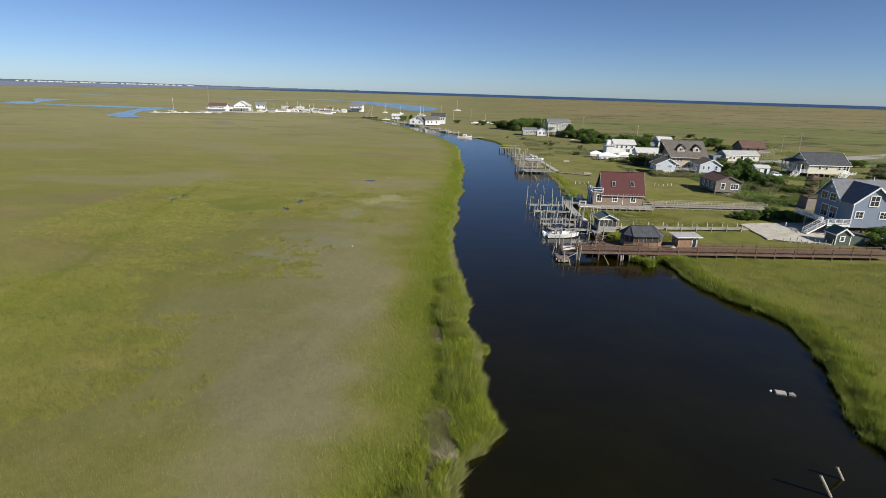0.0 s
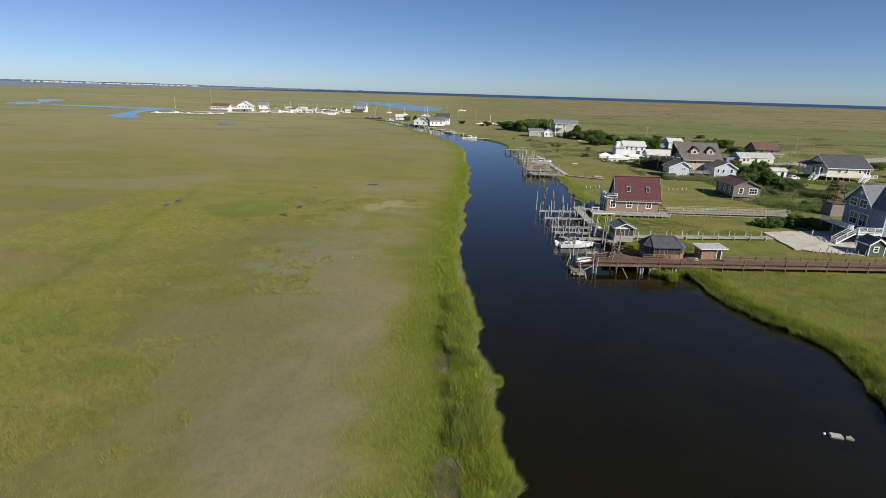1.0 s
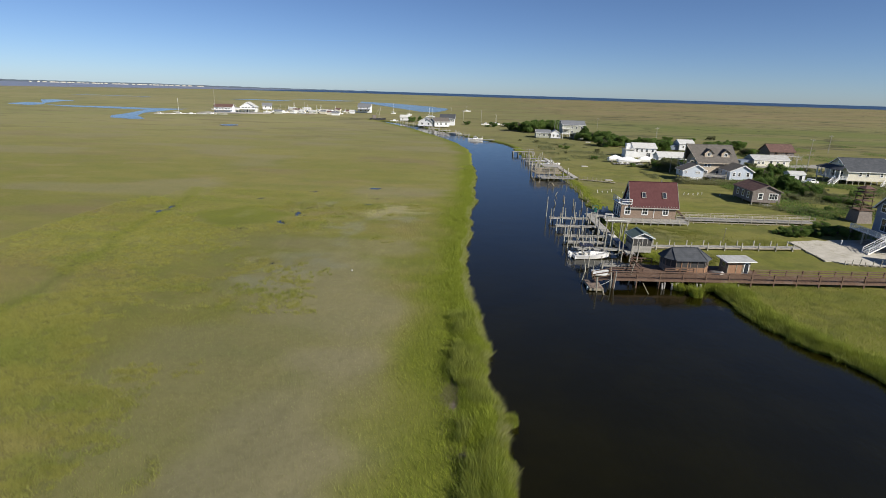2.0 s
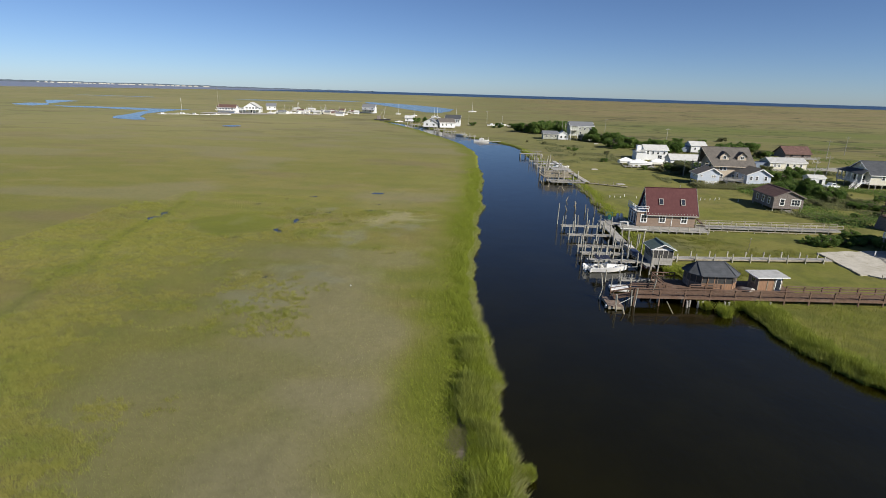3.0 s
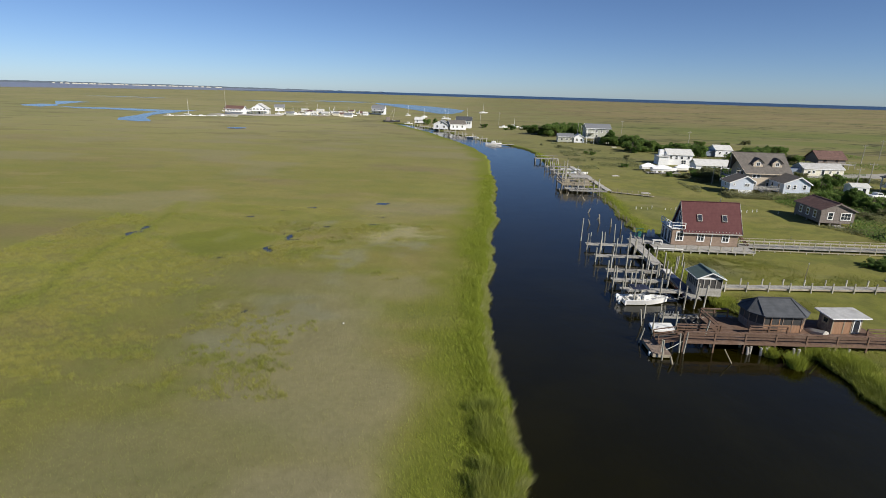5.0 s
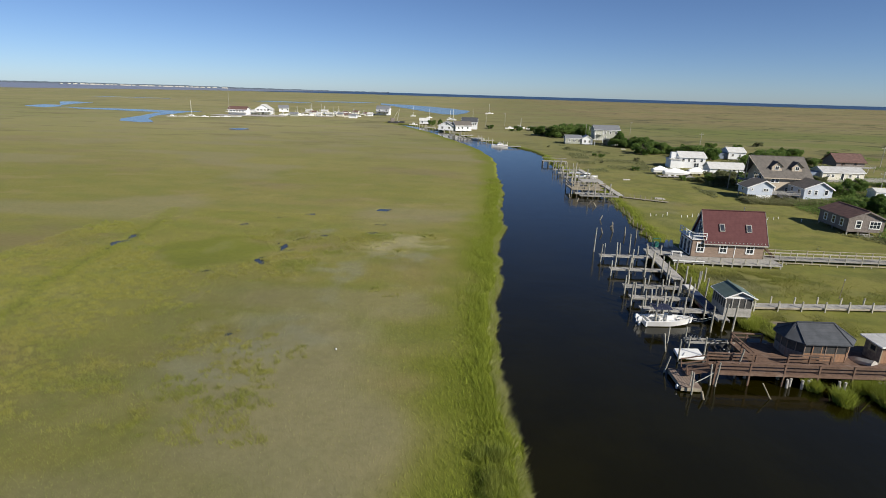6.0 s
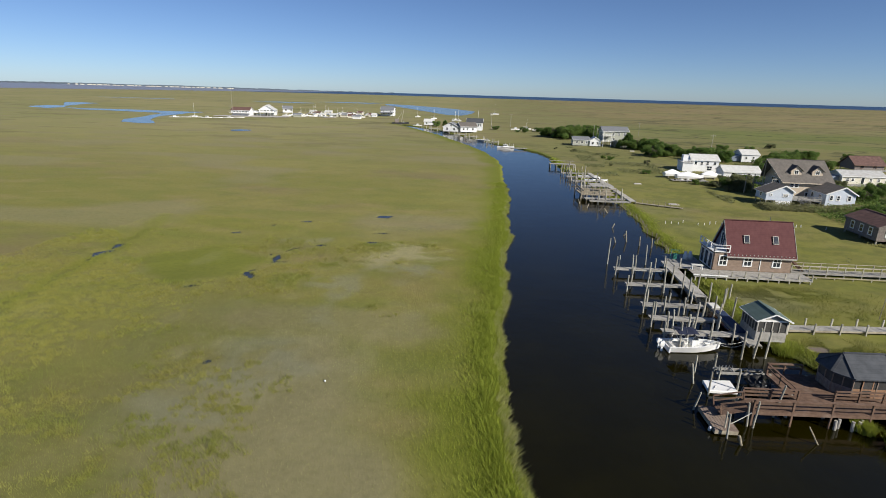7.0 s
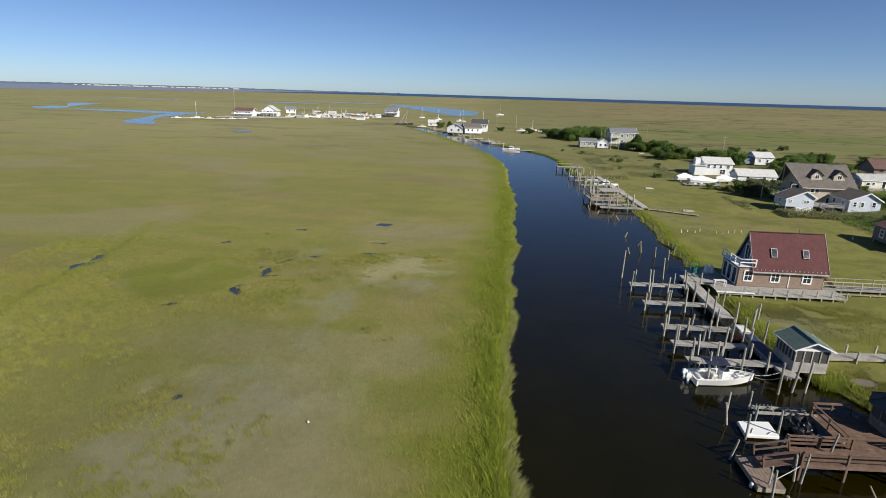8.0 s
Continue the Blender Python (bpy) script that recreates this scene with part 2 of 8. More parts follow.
def marsh_colour(nt, pos):
    """Olive marsh with drifts of yellower, greener and browner growth, paled far west by painted haze; the belts are
    kept as attributes on the meshes.
    """
    broad = nz(nt, stretch(nt, pos, (0.012, 0.022, 0)), 1.0, 4, 0.6)
    mid = nz(nt, stretch(nt, pos, (0.10, 0.16, 0)), 1.0, 4, 0.6)
    fine = nz(nt, pos, 1.6, 4, 0.65)
    col = mixc(nt, ramp(nt, broad, 0.36, 0.64), (0.212, 0.196, 0.058), (0.182, 0.182, 0.044))
    col = mixc(nt, mathn(nt, "MULTIPLY", ramp(nt, mid, 0.44, 0.66), 0.6), col, (0.150, 0.168, 0.040))
    col = mixc(nt, mathn(nt, "MULTIPLY", ramp(nt, nz(nt, stretch(nt, pos, (0.05, 0.09, 0)), 1.0, 3), 0.56, 0.72), 0.5), col, (0.255, 0.210, 0.088))
    sep = nt.nodes.new("ShaderNodeSeparateXYZ")
    nt.links.new(pos, sep.inputs[0])
    away = ramp(nt, sep.outputs["Y"], 120, 400)
    east = ramp(nt, sep.outputs["X"], 20, 160)
    drift = ramp(nt, nz(nt, stretch(nt, pos, (0.020, 0.034, 0)), 1.0, 5, 0.6), 0.50, 0.68)
    bright = ramp(nt, nz(nt, stretch(nt, pos, (0.018, 0.030, 1)), 1.0, 4, 0.6), 0.52, 0.68)
    col = mixc(nt, mathn(nt, "MULTIPLY", drift, 0.55), col, (0.190, 0.150, 0.078))
    col = mixc(nt, mathn(nt, "MULTIPLY", bright, 0.45), col, (0.235, 0.225, 0.060))
    thin = ramp(nt, nz(nt, stretch(nt, pos, (0.016, 0.030, 0)), 1.0, 5, 0.62), 0.565, 0.595)
    patch = ramp(nt, nz(nt, stretch(nt, pos, (0.003, 0.006, 0)), 1.0, 3, 0.6), 0.40, 0.60)
    # far tone: straw growth with distance haze painted in westwards, browner to the east
    col = mixc(nt, mathn(nt, "MULTIPLY", away, 0.6), col, mixc(nt, ramp(nt, sep.outputs["X"], -160, 60), (0.310, 0.282, 0.135), (0.178, 0.160, 0.078)))
    col = mixc(nt, mathn(nt, "MULTIPLY", mathn(nt, "MULTIPLY", away, patch), 0.55), col, (0.195, 0.205, 0.070))
    col = mixc(nt, mathn(nt, "MULTIPLY", mathn(nt, "MULTIPLY", away, thin), mathn(nt, "ADD", 0.30, mathn(nt, "MULTIPLY", east, 0.40))), col, (0.095, 0.090, 0.042))
    rill = ramp(nt, nz(nt, stretch(nt, pos, (0.022, 0.055, 0)), 1.0, 4, 0.65), 0.595, 0.625)
    col = mixc(nt, mathn(nt, "MULTIPLY", mathn(nt, "MULTIPLY", away, rill), mathn(nt, "ADD", 0.30, mathn(nt, "MULTIPLY", east, 0.60))), col, (0.070, 0.064, 0.036))
    col = mixc(nt, mathn(nt, "MULTIPLY", mathn(nt, "MULTIPLY", away, ramp(nt, nz(nt, stretch(nt, pos, (0.018, 0.050, 4)), 1.0, 3, 0.6), 0.58, 0.66)), 0.5), col, (0.245, 0.205, 0.115))
    # greener strip behind the village, tanner flats beyond, cut by thin winding rills
    strip = mathn(nt, "MULTIPLY", mathn(nt, "MULTIPLY", ramp(nt, sep.outputs["Y"], 300, 360), mathn(nt, "SUBTRACT", 1.0, ramp(nt, sep.outputs["Y"], 430, 640))), east)
    wave = nz(nt, stretch(nt, pos, (0.004, 0.012, 0)), 1.0, 3, 0.6)
    col = mixc(nt, mathn(nt, "MULTIPLY", strip, mathn(nt, "MULTIPLY", ramp(nt, wave, 0.35, 0.6), 0.75)), col, (0.130, 0.160, 0.040))
    flats = mathn(nt, "MULTIPLY", mathn(nt, "MULTIPLY", ramp(nt, sep.outputs["Y"], 450, 800), east), mathn(nt, "SUBTRACT", 1.0, ramp(nt, wave, 0.40, 0.62)))
    col = mixc(nt, mathn(nt, "MULTIPLY", flats, 0.6), col, (0.255, 0.195, 0.095))
    wind = mathn(nt, "ABSOLUTE", mathn(nt, "SUBTRACT", nz(nt, stretch(nt, pos, (0.010, 0.020, 0)), 1.0, 4, 0.55), 0.5))
    line = mathn(nt, "SUBTRACT", 1.0, ramp(nt, wind, 0.006, 0.022))
    some = ramp(nt, nz(nt, stretch(nt, pos, (0.012, 0.018, 3)), 1.0, 2, 0.5), 0.46, 0.58)
    col = mixc(nt, mathn(nt, "MULTIPLY", mathn(nt, "MULTIPLY", line, some), mathn(nt, "MULTIPLY", away, mathn(nt, "ADD", 0.25, mathn(nt, "MULTIPLY", east, 0.6)))), col, (0.055, 0.055, 0.026))
    col = mixc(nt, attr(nt, "tan"), col, (0.226, 0.206, 0.108))
    col = mixc(nt, attr(nt, "green"), col, (0.150, 0.170, 0.025))
    col = mixc(nt, attr(nt, "ash"), col, (0.220, 0.220, 0.132))
    col = mixc(nt, attr(nt, "pale"), col, (0.30, 0.275, 0.145))
    col = mixc(nt, attr(nt, "dark"), col, (0.060, 0.075, 0.026))
    col = mixc(nt, attr(nt, "mud"), col, (0.185, 0.155, 0.118))
    col = mixc(nt, 1.0, col, (1.0, 0.985, 1.10), "MULTIPLY")
    return mixc(nt, mathn(nt, "MULTIPLY", ramp(nt, fine, 0.4, 0.7), 0.35), col, mixc(nt, 1.0, col, (0.62, 0.66, 0.6), "MULTIPLY")), fine


def make_marsh():
    m, nt, bsdf = nodes_of("marsh_ground")
    pos = position(nt)
    col, fine = marsh_colour(nt, pos)
    # shade between the single blades painted into the near ground, none where sward closes
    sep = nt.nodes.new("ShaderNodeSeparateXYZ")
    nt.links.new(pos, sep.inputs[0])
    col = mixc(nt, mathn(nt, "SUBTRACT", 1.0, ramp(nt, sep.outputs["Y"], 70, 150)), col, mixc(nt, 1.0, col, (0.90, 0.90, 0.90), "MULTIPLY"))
    nt.links.new(col, bsdf.inputs["Base Color"])
    bsdf.inputs["Roughness"].default_value = 0.95
    bsdf.inputs["Specular IOR Level"].default_value = 0.1
    bumped(nt, bsdf, mathn(nt, "ADD", fine, nz(nt, pos, 6, 3)), 0.25, 0.15)
    return m


def make_blades(name, gain):
    m, nt, bsdf = nodes_of(name)
    pos = position(nt)
    col, fine = marsh_colour(nt, pos)
    isl = nt.nodes.new("ShaderNodeNewGeometry").outputs["Random Per Island"]
    col = mixc(nt, mathn(nt, "MULTIPLY", isl, 0.5), mixc(nt, 1.0, col, (gain * 1.10, gain * 1.14, gain * 0.95), "MULTIPLY"), mixc(nt, 1.0, col, (gain * 0.8, gain * 0.9, gain * 0.8), "MULTIPLY"))
    nt.links.new(col, bsdf.inputs["Base Color"])
    bsdf.inputs["Roughness"].default_value = 0.7
    bsdf.inputs["Specular IOR Level"].default_value = 0.15
    tr = nt.nodes.new("ShaderNodeBsdfTranslucent")
    nt.links.new(col, tr.inputs["Color"])
    mx = nt.nodes.new("ShaderNodeMixShader")
    mx.inputs[0].default_value = 0.4
    nt.links.new(bsdf.outputs[0], mx.inputs[1])
    nt.links.new(tr.outputs[0], mx.inputs[2])
    nt.links.new(mx.outputs[0], nt.nodes["Material Output"].inputs["Surface"])
    return m


def make_water(name, col, rough, wave):
    m, nt, bsdf = nodes_of(name)
    pos = position(nt)
    murk = mixc(nt, ramp(nt, nz(nt, pos, 0.12, 4), 0.35, 0.7), col, [v * 1.35 for v in col])
    nt.links.new(murk, bsdf.inputs["Base Color"])
    bsdf.inputs["Roughness"].default_value = rough
    bsdf.inputs["IOR"].default_value = 1.333
    h = mathn(nt, "ADD", mathn(nt, "MULTIPLY", nz(nt, stretch(nt, pos, (1.6, 1.1, 1)), 1.0, 3), 0.7), mathn(nt, "MULTIPLY", nz(nt, pos, 0.22, 2), 1.0))
    bumped(nt, bsdf, h, wave, 0.05)
    return m


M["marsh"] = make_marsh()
M["blades"] = make_blades("marsh_grass", 1.55)
M["reeds"] = make_blades("bank_grass", 1.75)
M["lawn"] = make_blades("lawn_grass", 1.22)
M["meadow"] = make_blades("meadow_grass", 1.6)
M["thatch"] = make_blades("dead_thatch", 0.9)
M["tussock"] = make_blades("tussock_grass", 1.52)
M["water"] = make_water("murky_creek_water", (0.0068, 0.0058, 0.0003), 0.10, 0.5)
M["sea"] = make_water("open_bay_water", (0.010, 0.028, 0.065), 0.35, 0.8)
M["flat_water"] = make_water("shallow_sound_water", (0.17, 0.165, 0.175), 0.35, 0.3)
M["far_water"] = make_water("far_creek_water", (0.030, 0.036, 0.042), 0.15, 0.2)
# aerial haze painted into the trees' colour as a blue-grey tint
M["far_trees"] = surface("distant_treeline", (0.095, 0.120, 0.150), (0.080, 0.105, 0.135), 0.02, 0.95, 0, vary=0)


# ---------------------------------------------------------------- ground and water
LATTICE = np.random.default_rng(7).random((256, 256))


def vnoise(x, y, size, shift=0):
    u, v = np.asarray(x, float) / size + 37.3 * shift, np.asarray(y, float) / size + 11.7 * shift
    i, j = np.floor(u).astype(int), np.floor(v).astype(int)
    a, b = u - i, v - j
    a, b = a * a * (3 - 2 * a), b * b * (3 - 2 * b)
    g = lambda p, q: LATTICE[p % 256, q % 256]
    return (g(i, j) * (1 - a) + g(i + 1, j) * a) * (1 - b) + (g(i, j + 1) * (1 - a) + g(i + 1, j + 1) * a) * b


BANK_L = [(-80, -3), (0, 0.4), (20, 1.0), (27.8, 1.1), (31.2, 0.9), (32.0, 2.3), (34.5, 4.3), (38, 3.5), (43.4, 2.8), (49, 2.2), (52.3, 1.6), (58.3, 1.1), (68, 0.4), (76, -1.0), (87, -1.6), (97, -1.7),
          (104, -1.2), (118, -1.2), (133, -0.6), (175, -0.8), (222, -2.1), (245, -4), (272, -9.4), (303, -20), (361, -42), (411, -66), (441, -81), (460, -92)]
BANK_R = [(-80, 27), (20, 30), (35.3, 33.2), (36.9, 32.6), (39.1, 32.9), (42.2, 35.2), (48.9, 36.9), (56.9, 38.4), (60.7, 37.6), (64, 35.2), (67.7, 33.8), (71.9, 33.1), (79.5, 32.5), (84, 31.2), (91.4, 28.9),
          (96, 27.0), (104, 25.6), (117, 26.2), (142, 26.9), (160, 27.1), (176, 26.5), (202, 22.5), (237, 17.7), (262, 16.5), (281, 12.0), (295, 5.2), (317, -8.4), (339, -18.3), (380, -38.3),
          (422, -62), (441, -77), (460, -89)]


def bank(rows, y, seed):
    y = np.asarray(y, float)
    x = np.interp(y, [r[0] for r in rows], [r[1] for r in rows])
    fade = np.clip((430 - y) / 60, 0, 1)
    return x + fade * ((vnoise(y, y * 0 + seed, 3.1, seed) - 0.5) * 1.1 + (vnoise(y, y * 0 + seed, 0.9, seed + 1) - 0.5) * 0.5)


def left_bank(y):
    return bank(BANK_L, y, 3)


def right_bank(y):
    return np.maximum(bank(BANK_R, y, 5), left_bank(y) + 0.3)


def soft(v, lo, hi):
    t = np.clip((v - lo) / (hi - lo), 0, 1)
    return t * t * (3 - 2 * t)


def blob(x, y, cx, cy, rx, ry, turn=0.0):
    c, s = math.cos(turn), math.sin(turn)
    u, v = ((x - cx) * c + (y - cy) * s) / rx, (-(x - cx) * s + (y - cy) * c) / ry
    return np.exp(-(u * u + v * v))


def ditch_far(x, y):
    """Distance from the old ditch that runs through the west marsh."""
    cx = np.interp(y, [20, 50, 73, 97, 107, 113, 128, 150], [-47, -48.8, -53.3, -59.6, -60.6, -61.4, -65.5, -72])
    return np.abs(x - cx - (vnoise(x, y, 4, 9) - 0.5) * 1.6)


def off_banks(x, y):
    """How far a place lies inland of the left and of the right bank; the creek ends in the north."""
    sl, sr = left_bank(y) - x, x - right_bank(y)
    shut = np.maximum(y - 447, 0) * 0.4
    mid = (sl <= 0) & (sr <= 0)
    return np.where(mid, np.maximum(sl, shut), sl + shut * (sl > 0)), sr + shut * (sr > 0)


MUD_EAST = (31.2, 93.6, 1.3, 0.9)
# narrow pools left in the west marsh: two ends and the half width
POOLS = [(-37.2, 114.1, -35.3, 114.0, 0.34), (-35.9, 114.0, -35.2, 110.6, 0.62), (-35.2, 110.8, -33.7, 111.1, 0.32), (-35.5, 116.3, -34.5, 118.1, 0.40), (-36.6, 106.5, -37.1, 105.2, 0.36), (-37.0, 105.2, -35.5, 103.7, 0.55), (-35.6, 103.6, -36.2, 101.8, 0.34),
         (-43.8, 96.8, -43.4, 97.0, 0.34), (-41.9, 98.7, -41.2, 99.3, 0.32), (-30.0, 81.7, -29.0, 81.4, 0.50), (-32.8, 79.8, -31.7, 80.1, 0.36), (-61.0, 105.3, -62.4, 109.9, 0.48), (-62.4, 110.1, -61.6, 110.5, 0.40), (-61.5, 110.6, -62.5, 114.3, 0.42), (-31.9, 120.2, -31.5, 120.3, 0.4),
         (-26.8, 142.5, -24.8, 142.5, 0.42), (-24.6, 129.4, -22.8, 129.8, 0.42), (-24.3, 123.3, -23.4, 123.4, 0.4), (-39.8, 134.9, -39.0, 135.2, 0.42), (-48.8, 124.9, -48.2, 125, 0.42), (-44.6, 131.1, -44.3, 131.2, 0.4), (-129, 276.6, -124, 277.2, 1.3)]


def zones(x, y):
    """Belts of growth and painted darkening: name -> weight, by place."""
    x, y = np.asarray(x, float), np.asarray(y, float)
    sl, sr = off_banks(x, y)
    west = (sl > 0) * 1.0
    n1, n2, n3 = vnoise(x, y, 9, 1), vnoise(x, y, 3.3, 2), vnoise(x, y, 1.1, 4)
    wob = (n1 - 0.5) * 5 + (n2 - 0.5) * 2.5
    z = {}
    green = west * (1 - soft(sl + wob, 2.0 + 2.5 * soft(-y, -85, -45), 9.0 + 4.5 * soft(-y, -85, -45))) * np.clip(1.15 - 0.0006 * y, 0.3, 1)
    green = np.maximum(green, (1 - west) * (1 - soft(sr + wob * 0.5, 1.5, 5.0)) * 0.9)
    green = np.maximum(green, west * 0.95 * soft(blob(x, y, -45, 108, 10, 9) + (n2 - 0.5) * 0.3, 0.3, 0.7) * (0.75 + 0.25 * n1))
    green = np.maximum(green, west * 0.6 * soft(blob(x, y, -26, 38, 9, 4) * n1, 0.25, 0.5))
    green = np.maximum(green, 0.35 * (1 - soft(ditch_far(x, y), 0.6, 2.2)) * (y < 135) * (y > 20))
    green = np.maximum(green, (1 - west) * 0.60 * soft(blob(x, y, 52, 62, 28, 52), 0.1, 0.6) * (0.35 + 0.65 * n2))
    green = np.maximum(green, (1 - west) * 0.55 * blob(x, y, 45, 150, 22, 50) * soft(n1, 0.15, 0.7))
    z["green"] = np.clip(green, 0, 1)
    tan = west * (soft(blob(x, y, -14, 40, 11, 24) + (n1 - 0.5) * 0.5 + (n2 - 0.5) * 0.25, 0.3, 0.85) * 0.9)
    tan = np.maximum(tan, west * 0.75 * soft(blob(x, y, -20, 72, 20, 22) + (n1 - 0.5) * 0.6, 0.45, 0.95))
    tan = np.maximum(tan, west * 0.5 * soft(vnoise(x, y * 2.2, 26, 6), 0.62, 0.85))
    tan = np.maximum(tan, (1 - west) * 0.85 * soft(0.7 * blob(x, y, 31, 107, 6, 5) + 0.6 * blob(x, y, 46, 106, 10, 4) + 0.6 * blob(x, y, 36, 160, 10, 25) + 0.5 * blob(x, y, 45, 88, 8, 4) + (n1 - 0.5) * 0.5 + (n2 - 0.5) * 0.5, 0.3, 0.8))
    z["tan"] = np.clip(tan * (1 - z["green"]), 0, 1)
    mott = soft(vnoise(x, y * 1.3, 7, 21) * vnoise(x, y, 2.6, 22), 0.34, 0.6) * blob(x, y, -28, 88, 34, 38)
    z["pale"] = np.clip(0.22 * west * mott + west * 0.72 * soft(blob(x, y, -17, 118, 10, 7, 0.5) * (0.25 + 0.9 * vnoise(x, y * 1.6, 3.4, 33) + 0.6 * vnoise(x, y * 1.6, 1.4, 34)), 0.45, 0.95) + 0.35 * west * soft(blob(x, y, -31, 85, 8, 10) * n2 * n3, 0.2, 0.5), 0, 1)
    bend = (n3 - 0.5) * 0.9
    ponds = np.full(np.shape(x), 9.0)
    for x0, y0, x1, y1, wide in POOLS:
        t = np.clip(((x - x0) * (x1 - x0) + (y - y0) * (y1 - y0)) / ((x1 - x0) ** 2 + (y1 - y0) ** 2), 0, 1)
        ponds = np.minimum(ponds, np.hypot(x - x0 - t * (x1 - x0), y - y0 - t * (y1 - y0)) - wide * 0.62 + bend * 0.8)
    z["pond"] = 1 - soft(ponds, -0.25, 0.25)
    ash = soft(blob(x, y, -25, 103, 6, 6) + blob(x, y, -25, 84, 6, 8) + 0.8 * blob(x, y, -27, 75, 7, 5) + 0.8 * blob(x, y, -14, 112, 7, 9) + 0.7 * blob(x, y, -31, 121, 8, 5) + (n2 - 0.5) * 0.7 + (n1 - 0.5) * 0.5, 0.45, 0.9)
    z["ash"] = np.clip(west * 0.6 * ash * soft(vnoise(x, y * 1.4, 2.4, 35) + 0.5 * n3, 0.35, 0.95), 0, 1)
    # the two broad west blobs paint in the shade of grass seen steeply
    z["dark"] = np.clip(z["pond"] * 0.8 + west * 0.24 * soft(blob(x, y, -34, 44, 24, 30), 0.2, 0.7) + west * 0.22 * soft(blob(x, y, -44, 86, 24, 20), 0.15, 0.7) + (1 - west) * 0.30 * soft(vnoise(x, y * 1.5, 2.6, 51) * (0.4 + vnoise(x, y, 1.0, 52)) + 0.3 * n1, 0.45, 0.9) * (y < 330) + 0.22 * (1 - soft(ditch_far(x, y), 0.2, 0.8)) * (y < 125) * (y > 60), 0, 1)
    mud = west * (soft(blob(x, y, -0.6, 34, 1.1, 2.8) + 0.95 * blob(x, y, 0.3, 31.4, 1.2, 1.3) + 0.95 * blob(x, y, -1.6, 50.5, 0.8, 3.6) + 0.85 * blob(x, y, -0.4, 42.4, 0.9, 1.0) + 0.8 * blob(x, y, -1.0, 28.6, 0.7, 1.4) + (n3 - 0.5) * 0.5, 0.42, 0.7))
    mud = np.maximum(mud, (1 - west) * soft(blob(x, y, *MUD_EAST) + (n3 - 0.5) * 0.5, 0.4, 0.7))
    mud = np.maximum(mud, 1 - soft(np.minimum(np.abs(sl), np.abs(sr)), 0.1, 0.35))
    z["mud"] = np.clip(mud, 0, 1)
    return z


def land(x, y):
    """Height of the ground at a place."""
    sl, sr = off_banks(x, y)
    s = np.maximum(sl, sr)
    z = np.where(s > 0, -0.06 + 0.56 * soft(s, 0.0, 1.1), -0.06 - 0.9 * soft(-s, 0.0, 1.4))
    near = np.clip(1 - (y - 150) / 200, 0, 1)
    return z + near * soft(s, 0.5, 2) * ((vnoise(x, y, 5, 11) - 0.5) * 0.16 + (vnoise(x, y, 1.3, 12) - 0.5) * 0.10) - 0.45 * zones(x, y)["pond"]


def attach(mesh, x, y, times=1, names=("green", "tan", "ash", "pale", "dark", "mud")):
    zz = {k: np.repeat(v, times) for k, v in zones(x, y).items()}
    for n in names:
        a = mesh.attributes.new(n, "FLOAT", "POINT")
        a.data.foreach_set("value", np.ascontiguousarray(zz[n], dtype=np.float32))


def sheet(name, X, Y, Z, material):
    """A grid of points as one mesh."""
    r, c = X.shape
    idx = np.arange(r * c).reshape(r, c)
    quads = np.stack([idx[:-1, :-1], idx[:-1, 1:], idx[1:, 1:], idx[1:, :-1]], -1).reshape(-1, 4)
    me = bpy.data.meshes.new(name)
    me.vertices.add(r * c)
    me.vertices.foreach_set("co", np.stack([X, Y, Z], -1).astype(np.float32).ravel())
    me.loops.add(quads.size)
    me.loops.foreach_set("vertex_index", quads.ravel().astype(np.int32))
    me.polygons.add(len(quads))
    me.polygons.foreach_set("loop_start", np.arange(0, quads.size, 4, dtype=np.int32))
    me.update(calc_edges=True)
    me.polygons.foreach_set("use_smooth", np.ones(len(quads), dtype=bool))
    me.materials.append(material)
    return new(name, me)


ys = np.concatenate([np.arange(-80, 18, 4.0), np.arange(18, 140, 0.55), np.arange(140, 230, 1.3), np.arange(230, 470, 3.0), 470 * 1.035 ** np.arange(0, 69)])
ys[-1] = 4980
side = np.concatenate([[0, 0.15, 0.35, 0.6, 0.9, 1.3, 1.8], np.arange(2.4, 72, 0.62), 72 * 1.06 ** np.arange(0, 72)])
YL, S = np.meshgrid(ys, side, indexing="ij")
lx, rx_ = left_bank(ys)[:, None], right_bank(ys)[:, None]
mid_f = np.array([0.06, 0.2, 0.4, 0.6, 0.8, 0.94])[None, :]
GX = np.concatenate([lx - side[::-1][None, :], lx + (rx_ - lx) * mid_f, rx_ + side[None, :]], 1)
GY = np.repeat(ys[:, None], GX.shape[1], 1)
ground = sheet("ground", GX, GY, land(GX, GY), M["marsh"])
attach(ground.data, GX.ravel(), GY.ravel())
tagged(ground, "flat olive salt marsh cut by a tidal creek", "marsh", kind="structure")

wy = np.concatenate([np.arange(-80, 445, 4.0)])
WX = np.linspace(0, 1, 9)[None, :] * (right_bank(wy) - left_bank(wy) + 3)[:, None] + (left_bank(wy) - 1.5)[:, None]
WY = np.repeat(wy[:, None], 9, 1)
creek = sheet("water", WX, WY, WX * 0, M["water"])
tagged(creek, "dark calm tidal creek water reflecting the blue sky", "water", kind="structure")


